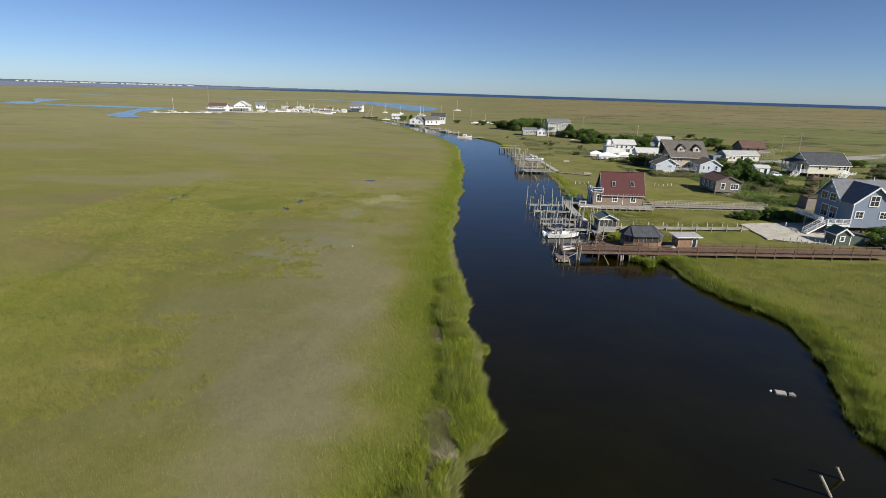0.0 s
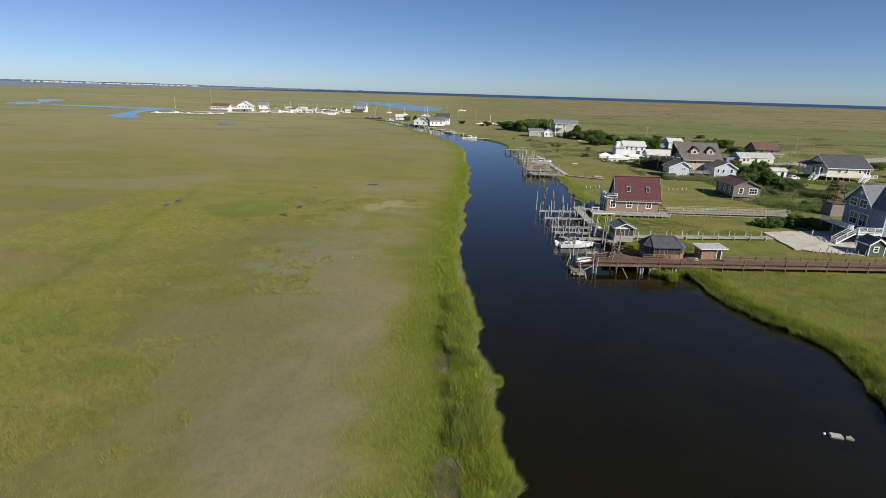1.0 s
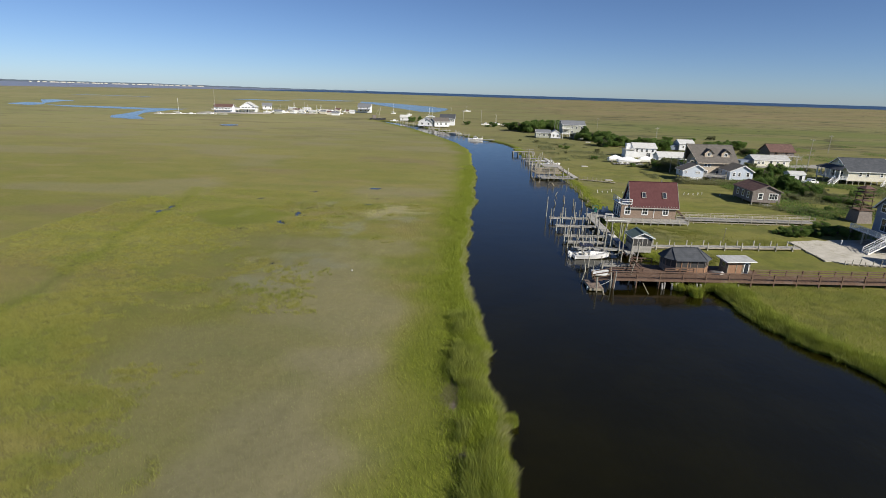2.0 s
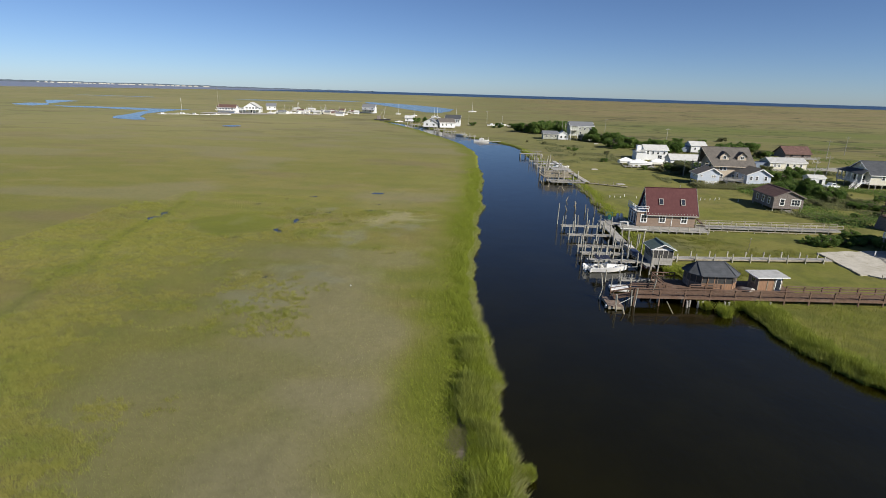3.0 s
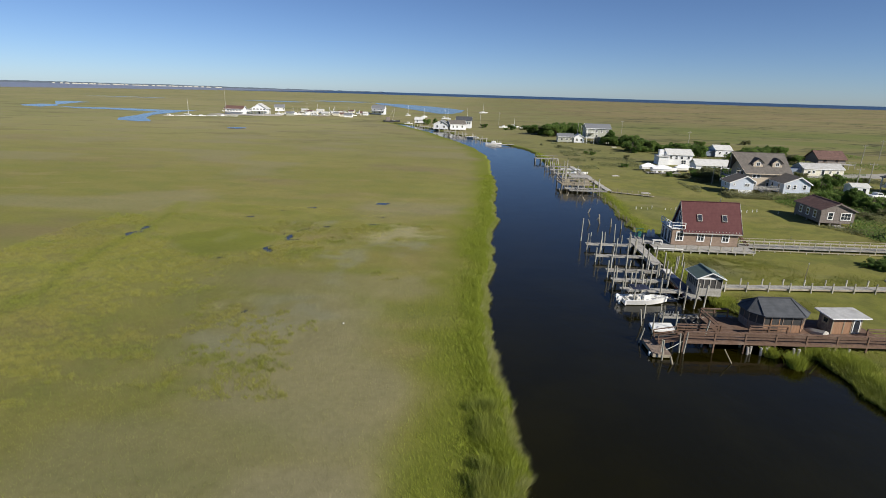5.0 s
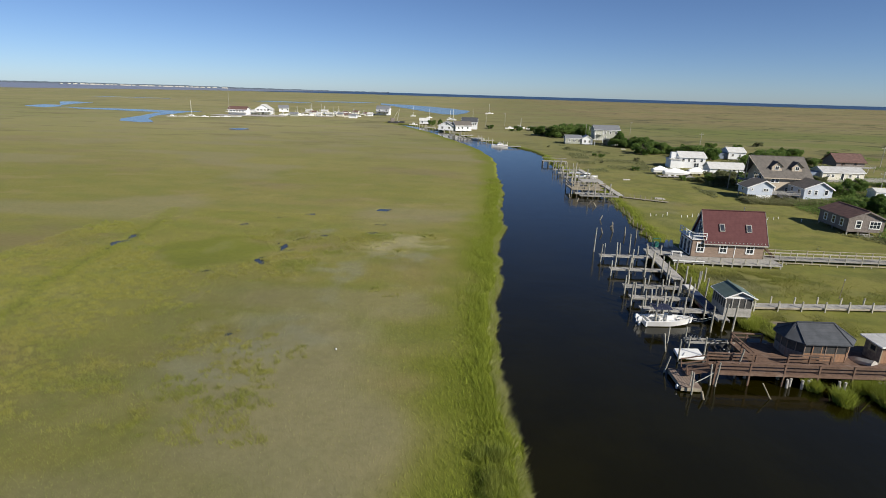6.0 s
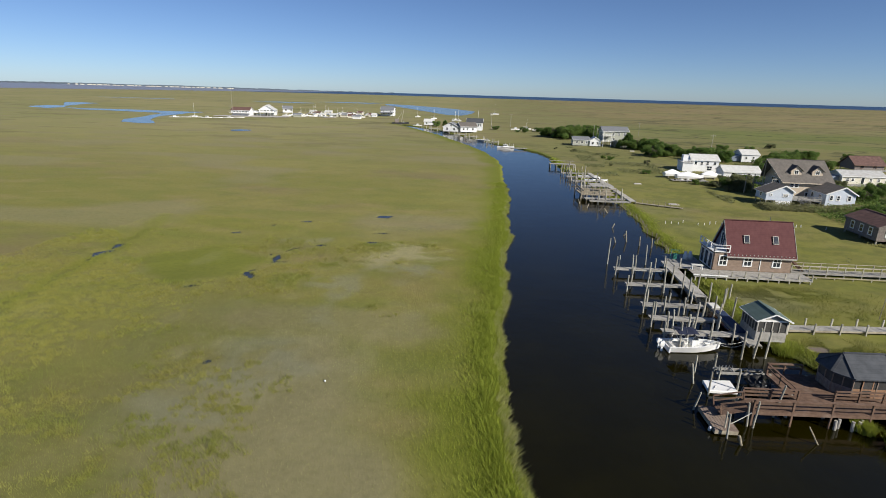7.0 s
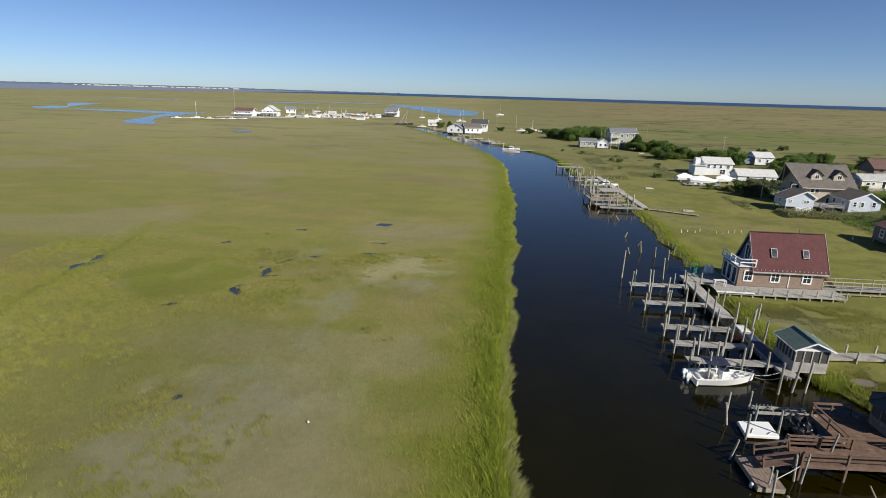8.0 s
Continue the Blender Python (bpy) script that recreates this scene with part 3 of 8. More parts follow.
def flat_water(name, pts, z, material, label):
    """A sheet of water within an outline, its edges worn by small bends."""
    bm = bmesh.new()
    out = []
    n = len(pts)
    for i in range(n):
        a, b = Vector(pts[i]), Vector(pts[(i + 1) % n])
        k = max(1, int((b - a).length / 12)) if (b - a).length < 900 else 1
        for t in range(k):
            p = a.lerp(b, t / k)
            w = 0 if k == 1 else 3.5
            out.append((p.x + w * (float(vnoise(p.x, p.y, 30, 3)) - 0.5), p.y + w * (float(vnoise(p.x, p.y, 30, 4)) - 0.5)))
    vs = [bm.verts.new((x, y, z)) for x, y in out]
    bm.faces.new(vs)
    bmesh.ops.triangulate(bm, faces=bm.faces)
    bmesh.ops.recalc_face_normals(bm, faces=bm.faces)
    me = bpy.data.meshes.new(name)
    bm.to_mesh(me)
    bm.free()
    if me.polygons[0].normal.z < 0:
        me.flip_normals()
    me.materials.append(material)
    return tagged(new(name, me), label, "water", kind="structure")


flat_water("water_bay", [(-1250, 2500), (-700, 2750), (0, 2600), (1100, 2450), (2300, 2150), (4900, 1700), (4900, 4970), (-1250, 4970)], 0.62, M["sea"], "dark blue open bay at the horizon")
flat_water("water_sound", [(-4900, 1450), (-1480, 1500), (-1400, 2050), (-1252, 2500), (-1252, 4970), (-4900, 4970)], 0.62, M["flat_water"], "pale shallow sound before the far shore")
flat_water("water_west_creek", [(-432, 526), (-405, 517), (-381, 524), (-354, 526), (-320, 518), (-296, 521), (-282, 523), (-285, 498), (-276, 461), (-270, 433), (-250, 393), (-227, 365), (-234, 361), (-254, 368), (-266, 390), (-279, 426), (-291, 460), (-300, 485), (-326, 488), (-360, 497), (-389, 498)], 0.60, M["far_water"], "winding blue side creek in the far marsh")
flat_water("water_west_reach", [(-469, 524), (-480, 560), (-461, 559), (-432, 526), (-426, 501), (-453, 511)], 0.604, M["far_water"], "thin blue reach of a side creek in the far marsh")
flat_water("water_west_lagoon", [(-533, 642), (-525, 659), (-489, 642), (-482, 617), (-462, 571), (-451, 547)], 0.608, M["far_water"], "pale blue lagoon of a side creek in the far marsh")
flat_water("water_north_creek", [(-223, 1027), (-162, 973), (-115, 915), (-71, 838), (-43, 768), (-41, 689), (-50, 632), (-66, 635), (-94, 698), (-121, 760), (-166, 870), (-203, 937)], 0.60, M["far_water"], "blue creek reach beyond the far houses")
flat_water("water_pond", [(-157, 341), (-151, 341), (-148, 336), (-151, 330), (-158, 331), (-160, 336)], 0.66, M["far_water"], "small open pond in the marsh")


# ---------------------------------------------------------------- building blocks
def box(bm, x0, x1, y0, y1, z0, z1, bevel=0.0):
    vs = [bm.verts.new((x, y, z)) for z in (z0, z1) for y in (y0, y1) for x in (x0, x1)]
    fs = [bm.faces.new([vs[i] for i in q]) for q in ((0, 2, 3, 1), (4, 5, 7, 6), (0, 1, 5, 4), (2, 6, 7, 3), (0, 4, 6, 2), (1, 3, 7, 5))]
    if bevel:
        bmesh.ops.bevel(bm, geom=list({e for f in fs for e in f.edges}), offset=bevel, segments=1, affect="EDGES")
    return bm


def bar(bm, a, b, w, h, up=(0, 0, 1)):
    """A squared bar from a to b, w wide and h high."""
    a, b = Vector(a), Vector(b)
    f = (b - a).normalized()
    s = f.cross(Vector(up))
    if s.length < 1e-4:
        s = f.cross(Vector((1, 0, 0)))
    s.normalize()
    u = s.cross(f)
    vs = []
    for p in (a, b):
        for i, j in ((-1, -1), (1, -1), (1, 1), (-1, 1)):
            vs.append(bm.verts.new(p + s * (i * w / 2) + u * (j * h / 2)))
    for q in ((3, 2, 1, 0), (4, 5, 6, 7), (0, 1, 5, 4), (1, 2, 6, 5), (2, 3, 7, 6), (3, 0, 4, 7)):
        bm.faces.new([vs[i] for i in q])
    return bm


def rod(bm, a, b, r0, r1=None, n=8, bend=0.0):
    """A round, tapered rod from a to b."""
    a, b = Vector(a), Vector(b)
    r1 = r0 if r1 is None else r1
    f = (b - a).normalized()
    s = f.cross(Vector((0, 0, 1)))
    if s.length < 1e-3:
        s = Vector((1, 0, 0))
    s.normalize()
    u = s.cross(f)
    rings = []
    steps = 3 if bend else 1
    for k in range(steps + 1):
        t = k / steps
        p, r = a.lerp(b, t) + s * (bend * math.sin(math.pi * t)), r0 + (r1 - r0) * t
        rings.append([bm.verts.new(p + (s * math.cos(2 * math.pi * i / n) + u * math.sin(2 * math.pi * i / n)) * r) for i in range(n)])
    for k in range(steps):
        for i in range(n):
            bm.faces.new((rings[k][i], rings[k][(i + 1) % n], rings[k + 1][(i + 1) % n], rings[k + 1][i]))
    bm.faces.new(rings[0][::-1])
    bm.faces.new(rings[-1])
    return bm


def slab(bm, pts, th, down=True):
    """A flat polygon with a thickness, straight down."""
    top = [bm.verts.new(p) for p in pts]
    bot = [bm.verts.new((p[0], p[1], p[2] - th)) for p in pts]
    n = len(pts)
    bm.faces.new(top)
    bm.faces.new(bot[::-1])
    for i in range(n):
        bm.faces.new((top[i], bot[i], bot[(i + 1) % n], top[(i + 1) % n]))
    return bm


def loft(bm, rings, caps=True, loop=True):
    rows = [[bm.verts.new(p) for p in r] for r in rings]
    n = len(rows[0])
    for a, b in zip(rows, rows[1:]):
        for i in range(n if loop else n - 1):
            bm.faces.new((a[i], a[(i + 1) % n], b[(i + 1) % n], b[i]))
    if caps:
        bm.faces.new(rows[0][::-1])
        bm.faces.new(rows[-1])
    return bm


def part(name, bm, material, parent=None, label="", smooth=False, at=None):
    bmesh.ops.recalc_face_normals(bm, faces=bm.faces)
    me = bpy.data.meshes.new(name)
    bm.to_mesh(me)
    bm.free()
    if smooth:
        me.polygons.foreach_set("use_smooth", np.ones(len(me.polygons), dtype=bool))
    me.materials.append(M[material] if isinstance(material, str) else material)
    ob = new(name, me)
    if at is not None:
        ob.matrix_basis = at
    if parent is not None:
        ob.parent = parent
    return tagged(ob, label)


def again(ob, m, parent=None):
    """One more object on the same mesh."""
    o = new(ob.name.split(".")[0], ob.data)
    o.matrix_basis = m
    o.parent = parent if parent is not None else ob.parent
    return tagged(o, ob.get("label", ""))


def thing(name, m, label, category, group=""):
    ob = new(name)
    ob.empty_display_size = 0.5
    ob.matrix_basis = m
    return tagged(ob, label, category, group)


rng = random.Random(11)
FACES = {"F": lambda u, z, o, w, d: ((u, -o, z), (1, 0)), "B": lambda u, z, o, w, d: ((u, d + o, z), (1, 0)),
         "L": lambda u, z, o, w, d: ((-o, u, z), (0, 1)), "R": lambda u, z, o, w, d: ((w + o, u, z), (0, 1))}


def opening(house, w, d, face, u, z, ow, oh, kind="window", trim="white", cols=1, rows=2, off=0.0, label=""):
    """A window or door on a wall: casing, sash bars and the pane, set on the wall's face."""
    (px, py, pz), (ax, ay) = FACES[face](u, z, off, w, d)
    out = {"F": (0, -1), "B": (0, 1), "L": (-1, 0), "R": (1, 0)}[face]

    def bx(bm, u0, u1, z0, z1, d0, d1):
        xs = sorted((px + ax * u0 + out[0] * d0, px + ax * u1 + out[0] * d1))
        yy = sorted((py + ay * u0 + out[1] * d0, py + ay * u1 + out[1] * d1))
        return box(bm, xs[0], xs[1], yy[0], yy[1], pz + z0, pz + z1)

    t = 0.16
    bm = bmesh.new()
    h2 = ow / 2
    bx(bm, -h2 - t, -h2, -t, oh + t, -0.02, 0.07)
    bx(bm, h2, h2 + t, -t, oh + t, -0.02, 0.07)
    bx(bm, -h2, h2, oh, oh + t, -0.02, 0.07)
    bx(bm, -h2, h2, -t, 0, -0.02, 0.10 if kind == "window" else 0.04)
    top = part(kind, bm, trim, house, label)
    bm = bmesh.new()
    bx(bm, -h2 + 0.001, h2 - 0.001, 0.001, oh - 0.001, -0.02, 0.012)
    part("pane", bm, "glass", top)
    bm = bmesh.new()
    for i in range(1, rows):
        zz = oh * i / rows
        bx(bm, -h2 + 0.002, h2 - 0.002, zz - 0.03, zz + 0.03, 0.013, 0.045)
    for i in range(1, cols):
        uu = -h2 + ow * i / cols
        bx(bm, uu - 0.03, uu + 0.03, 0.002, oh - 0.002, 0.013, 0.042)
    if len(bm.verts):
        part("sash", bm, trim, top)
    else:
        bm.free()
    return top


def gable_roof(house, w, d, eave, ridge, axis, over, mat_roof, trim="white", th=0.14, name="roof", rake=0.24):
    """Two roof planes on a body w by d, with rake and eave boards. The ridge runs along axis."""
    bm, boards = bmesh.new(), []
    half = (d if axis == "x" else w) / 2
    run = w if axis == "x" else d
    slope = (ridge - eave) / half
    drop = slope * over
    for sgn in (-1, 1):
        pts = [(-over, 0), (run + over, 0)]
        a = []
        for u, in ((-over,), (run + over,)):
            a.append((u, half + sgn * (half + over), eave - drop))
        b = [(run + over, half, ridge), (-over, half, ridge)]
        quad = a + b
        if axis == "y":
            quad = [(q[1], q[0], q[2]) for q in quad]
        slab(bm, [(p[0], p[1], p[2] + th + 0.02) for p in quad], th)
        for u in (-over - 0.03, run + over + 0.03):
            p, q = (u, half + sgn * (half + over + 0.02), eave - drop + 0.02), (u, half, ridge + 0.02)
            if axis == "y":
                p, q = (p[1], p[0], p[2]), (q[1], q[0], q[2])
            boards.append((p, q, rake))
        p, q = (-over, half + sgn * (half + over + 0.03), eave - drop + 0.03), (run + over, half + sgn * (half + over + 0.03), eave - drop + 0.03)
        if axis == "y":
            p, q = (p[1], p[0], p[2]), (q[1], q[0], q[2])
        boards.append((p, q, rake * 0.83))
    r = part(name, bm, mat_roof, house)
    for p, q, hgt in boards:
        part("rake_board" if hgt == rake else "eave_board", bar(bmesh.new(), p, q, 0.05, hgt), trim, r)
    bm = bmesh.new()
    p, q = (-over, half, ridge + th + 0.03), (run + over, half, ridge + th + 0.03)
    if axis == "y":
        p, q = (p[1], p[0], p[2]), (q[1], q[0], q[2])
    bar(bm, p, q, 0.28, 0.06)
    part("ridge_cap", bm, mat_roof, r)
    return r


def hip_roof(house, w, d, eave, ridge, over, mat_roof, trim="white", inset=None, name="roof"):
    bm = bmesh.new()
    inset = min(w, d) / 2 if inset is None else inset
    o = over
    c = [(-o, -o, eave), (w + o, -o, eave), (w + o, d + o, eave), (-o, d + o, eave)]
    if w >= d:
        r = [(inset, d / 2, ridge), (w - inset, d / 2, ridge)]
    else:
        r = [(w / 2, inset, ridge), (w / 2, d - inset, ridge)]
    v = [bm.verts.new(p) for p in c]
    lo = [bm.verts.new((p[0], p[1], p[2] - 0.16)) for p in c]
    q = [bm.verts.new(p) for p in r]
    if w >= d:
        for f in ((v[0], v[1], q[1], q[0]), (v[1], v[2], q[1]), (v[2], v[3], q[0], q[1]), (v[3], v[0], q[0])):
            bm.faces.new(f)
    else:
        for f in ((v[0], v[1], q[0]), (v[1], v[2], q[1], q[0]), (v[2], v[3], q[1]), (v[3], v[0], q[0], q[1])):
            bm.faces.new(f)
    for i in range(4):
        bm.faces.new((v[i], lo[i], lo[(i + 1) % 4], v[(i + 1) % 4]))
    bm.faces.new(lo[::-1])
    rf = part(name, bm, mat_roof, house)
    bm = bmesh.new()
    for i in range(4):
        a, b = Vector(c[i]), Vector(c[(i + 1) % 4])
        out = (b - a).normalized().cross(Vector((0, 0, 1))) * 0.03
        bar(bm, a + out - Vector((0, 0, 0.09)), b + out - Vector((0, 0, 0.09)), 0.05, 0.2)
    part("fascia", bm, trim, rf)
    return rf


def gable_body(house, w, d, base, eave, ridge, axis, mat_wall, label=""):
    bm = bmesh.new()
    if axis == "x":
        prof = [(0, base), (d, base), (d, eave), (d / 2, ridge), (0, eave)]
        loft(bm, [[(u, p, z) for p, z in prof] for u in (0, w)])
    else:
        prof = [(0, base), (w, base), (w, eave), (w / 2, ridge), (0, eave)]
        loft(bm, [[(p, u, z) for p, z in prof] for u in (0, d)])
    return part("wall", bm, mat_wall, house, label)


def corner_boards(house, w, d, z0, z1, mat="white"):
    for x in (0, w):
        for y in (0, d):
            bm = bmesh.new()
            box(bm, x - 0.025 if x == 0 else x - 0.11, x + 0.11 if x == 0 else x + 0.025, y - 0.025 if y == 0 else y - 0.11, y + 0.11 if y == 0 else y + 0.025, z0, z1)
            part("corner_board", bm, mat, house)


def stilts(house, w, d, z0, z1, nx, ny, r=0.14, mat="pile_wood"):
    bm = bmesh.new()
    rod(bm, (0, 0, z0), (0, 0, z1), r, r, 8)
    first = None
    for i in range(nx):
        for j in range(ny):
            m = pose(0.2 + (w - 0.4) * i / (nx - 1), 0.2 + (d - 0.4) * j / (ny - 1), 0)
            if first is None:
                first = part("stilt", bm, mat, house, at=m)
            else:
                again(first, m)


def decking(bm, x0, x1, y0, y1, z, along="x", board=0.24, th=0.05, gap=0.02):
    """Boards side by side. along: the way that each board lies."""
    if along == "x":
        y = y0
        while y < y1 - 0.02:
            j = rng.uniform(-0.02, 0.02)
            box(bm, x0 + j, x1 + j, y, min(y + board - gap, y1), z - th, z + rng.uniform(-0.006, 0.006))
            y += board
    else:
        x = x0
        while x < x1 - 0.02:
            j = rng.uniform(-0.02, 0.02)
            box(bm, x, min(x + board - gap, x1), y0 + j, y1 + j, z - th, z + rng.uniform(-0.006, 0.006))
            x += board
    return bm


def railing(owner, a, b, h, mat, step=1.9, rails=(1.0, 0.5), post=0.1, cap=0.14, capmat=None, balusters=0.0, below=0.0, board=0.14):
    """Posts each on their own, and rails, from a to b along a deck's edge."""
    a, b = Vector(a), Vector(b)
    n = max(1, round((b - a).length / step))
    rl = part("rail", bar(bmesh.new(), a + Vector((0, 0, h)), b + Vector((0, 0, h)), cap, 0.05), capmat or mat, owner)
    for k in rails:
        if k < 1:
            part("rail", bar(bmesh.new(), a + Vector((0, 0, h * k)), b + Vector((0, 0, h * k)), 0.045, board), mat, owner)
    bm = bmesh.new()
    box(bm, -post / 2, post / 2, -post / 2, post / 2, -below, h - 0.03)
    first = None
    for i in range(n + 1):
        p = a.lerp(b, i / n)
        if first is None:
            first = part("post", bm, mat, owner, at=pose(*p))
        else:
            again(first, pose(*p))
    if balusters:
        bm = bmesh.new()
        L = (b - a).length
        k = int(L / balusters)
        for i in range(1, k):
            p = a.lerp(b, i / k)
            box(bm, p.x - 0.02, p.x + 0.02, p.y - 0.02, p.y + 0.02, p.z + 0.08, p.z + h - 0.02)
        part("balusters", bm, mat, owner)
    return rl


def stairs(owner, a, b, width, mat, rail=True):
    """A straight flight from a (top) to b (foot): treads, stringers, handrails."""
    a, b = Vector(a), Vector(b)
    flat = Vector((b.x - a.x, b.y - a.y, 0))
    s = flat.normalized().cross(Vector((0, 0, 1))) * (width / 2)
    n = max(3, round((a.z - b.z) / 0.185))
    bm = bmesh.new()
    for i in range(n):
        p = a.lerp(b, (i + 0.5) / n)
        bar(bm, p - s, p + s, 0.28, 0.05)
    for k in (-1, 1):
        bar(bm, a + s * k, b + s * k, 0.05, 0.26)
    st = part("stairs", bm, mat, owner)
    if rail:
        for k in (-1, 1):
            bm = bmesh.new()
            bar(bm, a + s * k + Vector((0, 0, 0.95)), b + s * k + Vector((0, 0, 0.95)), 0.09, 0.08)
            bar(bm, a + s * k + Vector((0, 0, 0.5)), b + s * k + Vector((0, 0, 0.5)), 0.04, 0.06)
            for t in (0.0, 0.5, 1.0):
                p = a.lerp(b, t) + s * k
                box(bm, p.x - 0.05, p.x + 0.05, p.y - 0.05, p.y + 0.05, p.z, p.z + 1.0)
            part("handrail", bm, mat, st)
    return st


# ---------------------------------------------------------------- red-roofed cottage on its deck
TILT_Z = 2.5      # the lots lie a little turned against the axes


def red_cottage():
    h = thing("house", pose(29.0, 117.3, 0, 0, 0, TILT_Z), "small cedar cottage with a steep maroon roof on a timber deck", "house")
    w, d, base, eave, ridge = 11.0, 5.0, 1.2, 3.95, 8.1
    bm = bmesh.new()
    box(bm, 0, w, 0, d, base, eave)
    part("wall", bm, "cedar", h, "weathered brown cedar board wall")
    wu = 9.0
    bm = bmesh.new()
    loft(bm, [[(u, p, z) for p, z in ((0.03, eave + 0.004), (d - 0.03, eave + 0.004), (d / 2, ridge - 0.05))] for u in (0, wu)])
    part("gable", bm, "blue_siding", h, "grey-blue gable wall").matrix_basis = pose(2.0, 0, 0)
    roof = gable_roof(h, wu, d, eave, ridge, "x", 0.38, "red_roof", "grey_wood")
    roof.matrix_basis = pose(2.0, 0, 0)
    for u in (4.5, 8.6):
        t = 0.42
        y, z = d / 2 * t, eave + (ridge - eave) * t
        n = Vector((0, -(ridge - eave), d / 2)).normalized()
        m = Matrix.Translation(Vector((u, y, z)) + n * 0.20) @ pose(0, 0, 0, math.degrees(math.atan2(ridge - eave, d / 2)))
        bm = bmesh.new()
        box(bm, -0.40, 0.40, -0.62, 0.62, -0.06, 0.06)
        sk = part("skylight", bm, "concrete", h, "pale grey-framed skylight", at=m)
        bm = bmesh.new()
        box(bm, -0.31, 0.31, -0.52, 0.52, 0.061, 0.075)
        part("pane", bm, "glass", sk)
    for u in (1.3, 4.8, 8.9):
        opening(h, w, d, "F", u, 2.05, 0.95, 1.3, "window", rows=2, cols=2)
    bm = bmesh.new()
    box(bm, 6.55, 6.66, -0.06, 0, base + 0.1, eave - 0.5)
    part("downpipe", bm, "white", h, "white downpipe")
    for u in (1.1, 2.6, 4.0):
        opening(h, w, d, "L", u, 1.35, 1.0, 2.1, "door", "white", cols=1, rows=1)
    opening(h, wu, d, "L", 2.5, eave + 0.25, 1.3, 2.05, "door", "white", cols=2, rows=1, off=-1.98)
    # frieze under the front eave: a row of short rafter ends
    end = part("rafter_end", box(bmesh.new(), -0.05, 0.05, -0.34, -0.01, eave - 0.34, eave - 0.20), "grey_wood", h, at=pose(2.1, 0, 0))
    for i in range(1, 17):
        again(end, pose(2.1 + i * 0.55, 0, 0))
    # balcony over the west end of the lower storey
    bm = bmesh.new()
    decking(bm, -0.3, 1.98, -0.2, d + 0.2, eave + 0.06, "y", 0.2)
    bal = part("balcony", bm, "white", h, "white-railed balcony over the lower storey")
    railing(bal, (-0.2, -0.1, eave + 0.06), (-0.2, d + 0.1, eave + 0.06), 1.0, "white", 1.3, (1, 0.55), 0.12, 0.14)
    railing(bal, (-0.2, -0.1, eave + 0.06), (1.95, -0.1, eave + 0.06), 1.0, "white", 2.1, (1, 0.55), 0.12, 0.14)
    bm = bmesh.new()
    rod(bm, (8.6, d / 2 + 0.9, 6.4), (8.6, d / 2 + 0.9, 8.7), 0.06, 0.06, 8)
    part("vent_pipe", bm, "steel", h)
    return h


red_cottage()


def cottage_deck():
    dk = thing("deck", pose(25.6, 114.5, 0, 0, 0, TILT_Z), "weathered grey timber deck on short posts round a cottage", "deck")
    z = 1.15
    bm = bmesh.new()
    decking(bm, 0.0, 16.3, 0.0, 2.75, z, "x", 0.2)
    decking(bm, -1.5, 3.3, 2.76, 10.2, z, "x", 0.2)
    part("decking", bm, "grey_wood", dk)
    bm = bmesh.new()
    bar(bm, (0, -0.03, z - 0.17), (16.3, -0.03, z - 0.17), 0.06, 0.24)
    bar(bm, (0, 2.6, z - 0.17), (16.3, 2.6, z - 0.17), 0.06, 0.24)
    part("stringer", bm, "grey_wood", dk)
    bm = bmesh.new()
    box(bm, -0.08, 0.08, -0.08, 0.08, 0.2, z - 0.06)
    first = None
    for i in range(12):
        m = pose(0.2 + i * 1.44, 0.02, 0)
        first = part("post", bm, "pile_wood", dk, at=m) if first is None else again(first, m) and first
    # short rail posts and a bench rail on the front edge
    bm = bmesh.new()
    box(bm, -0.07, 0.07, -0.07, 0.07, z, z + 0.75)
    first = None
    for i in range(8):
        m = pose(3.3 + i * 1.83, -0.10, 0)
        first = part("post", bm, "pile_wood", dk, at=m) if first is None else again(first, m) and first
    bm = bmesh.new()
    bar(bm, (-0.2, -0.12, z + 0.05), (4.6, -0.12, z + 0.05), 0.18, 0.14)
    part("fascia", bm, "white", dk, "white-painted edge board")
    return dk


cottage_deck()


def ramp_walk():
    """Railed walk from the cottage to the east."""
    o = thing("boardwalk", pose(40.6, 118.6, 0, 0, 0, 3.2), "long grey boardwalk with low timber rails over the grass", "boardwalk")
    L = 28.0
    bm = bmesh.new()
    decking(bm, 0, L, 0, 1.7, 1.15, "y", 0.22)
    part("decking", bm, "grey_wood", o)
    bm = bmesh.new()
    bar(bm, (0, 0.05, 1.0), (L, 0.05, 1.0), 0.06, 0.22)
    bar(bm, (0, 1.65, 1.0), (L, 1.65, 1.0), 0.06, 0.22)
    part("stringer", bm, "grey_wood", o)
    railing(o, (0, 0.06, 1.15), (L, 0.06, 1.15), 1.0, "pile_wood", 2.5, (1, 0.45), 0.12, 0.14, below=0.9)
    railing(o, (0, 1.64, 1.15), (L, 1.64, 1.15), 1.0, "old_timber", 2.5, (1, 0.45), 0.12, 0.16, below=0.9)
    bm = bmesh.new()
    bar(bm, (0, -1.1, 0.85), (24, -1.1, 0.75), 0.14, 0.12)
    part("rail", bm, "old_timber", o)
    bm = bmesh.new()
    box(bm, -0.06, 0.06, -0.06, 0.06, 0.3, 0.8)
    first = None
    for i in range(10):
        m = pose(0.4 + i * 2.6, -1.1, 0)
        first = part("post", bm, "pile_wood", o, at=m) if first is None else again(first, m) and first
    stairs(o, (0.4, 0.9, 2.6), (1.9, 0.9, 1.2), 1.0, "brown_wood", False)


ramp_walk()


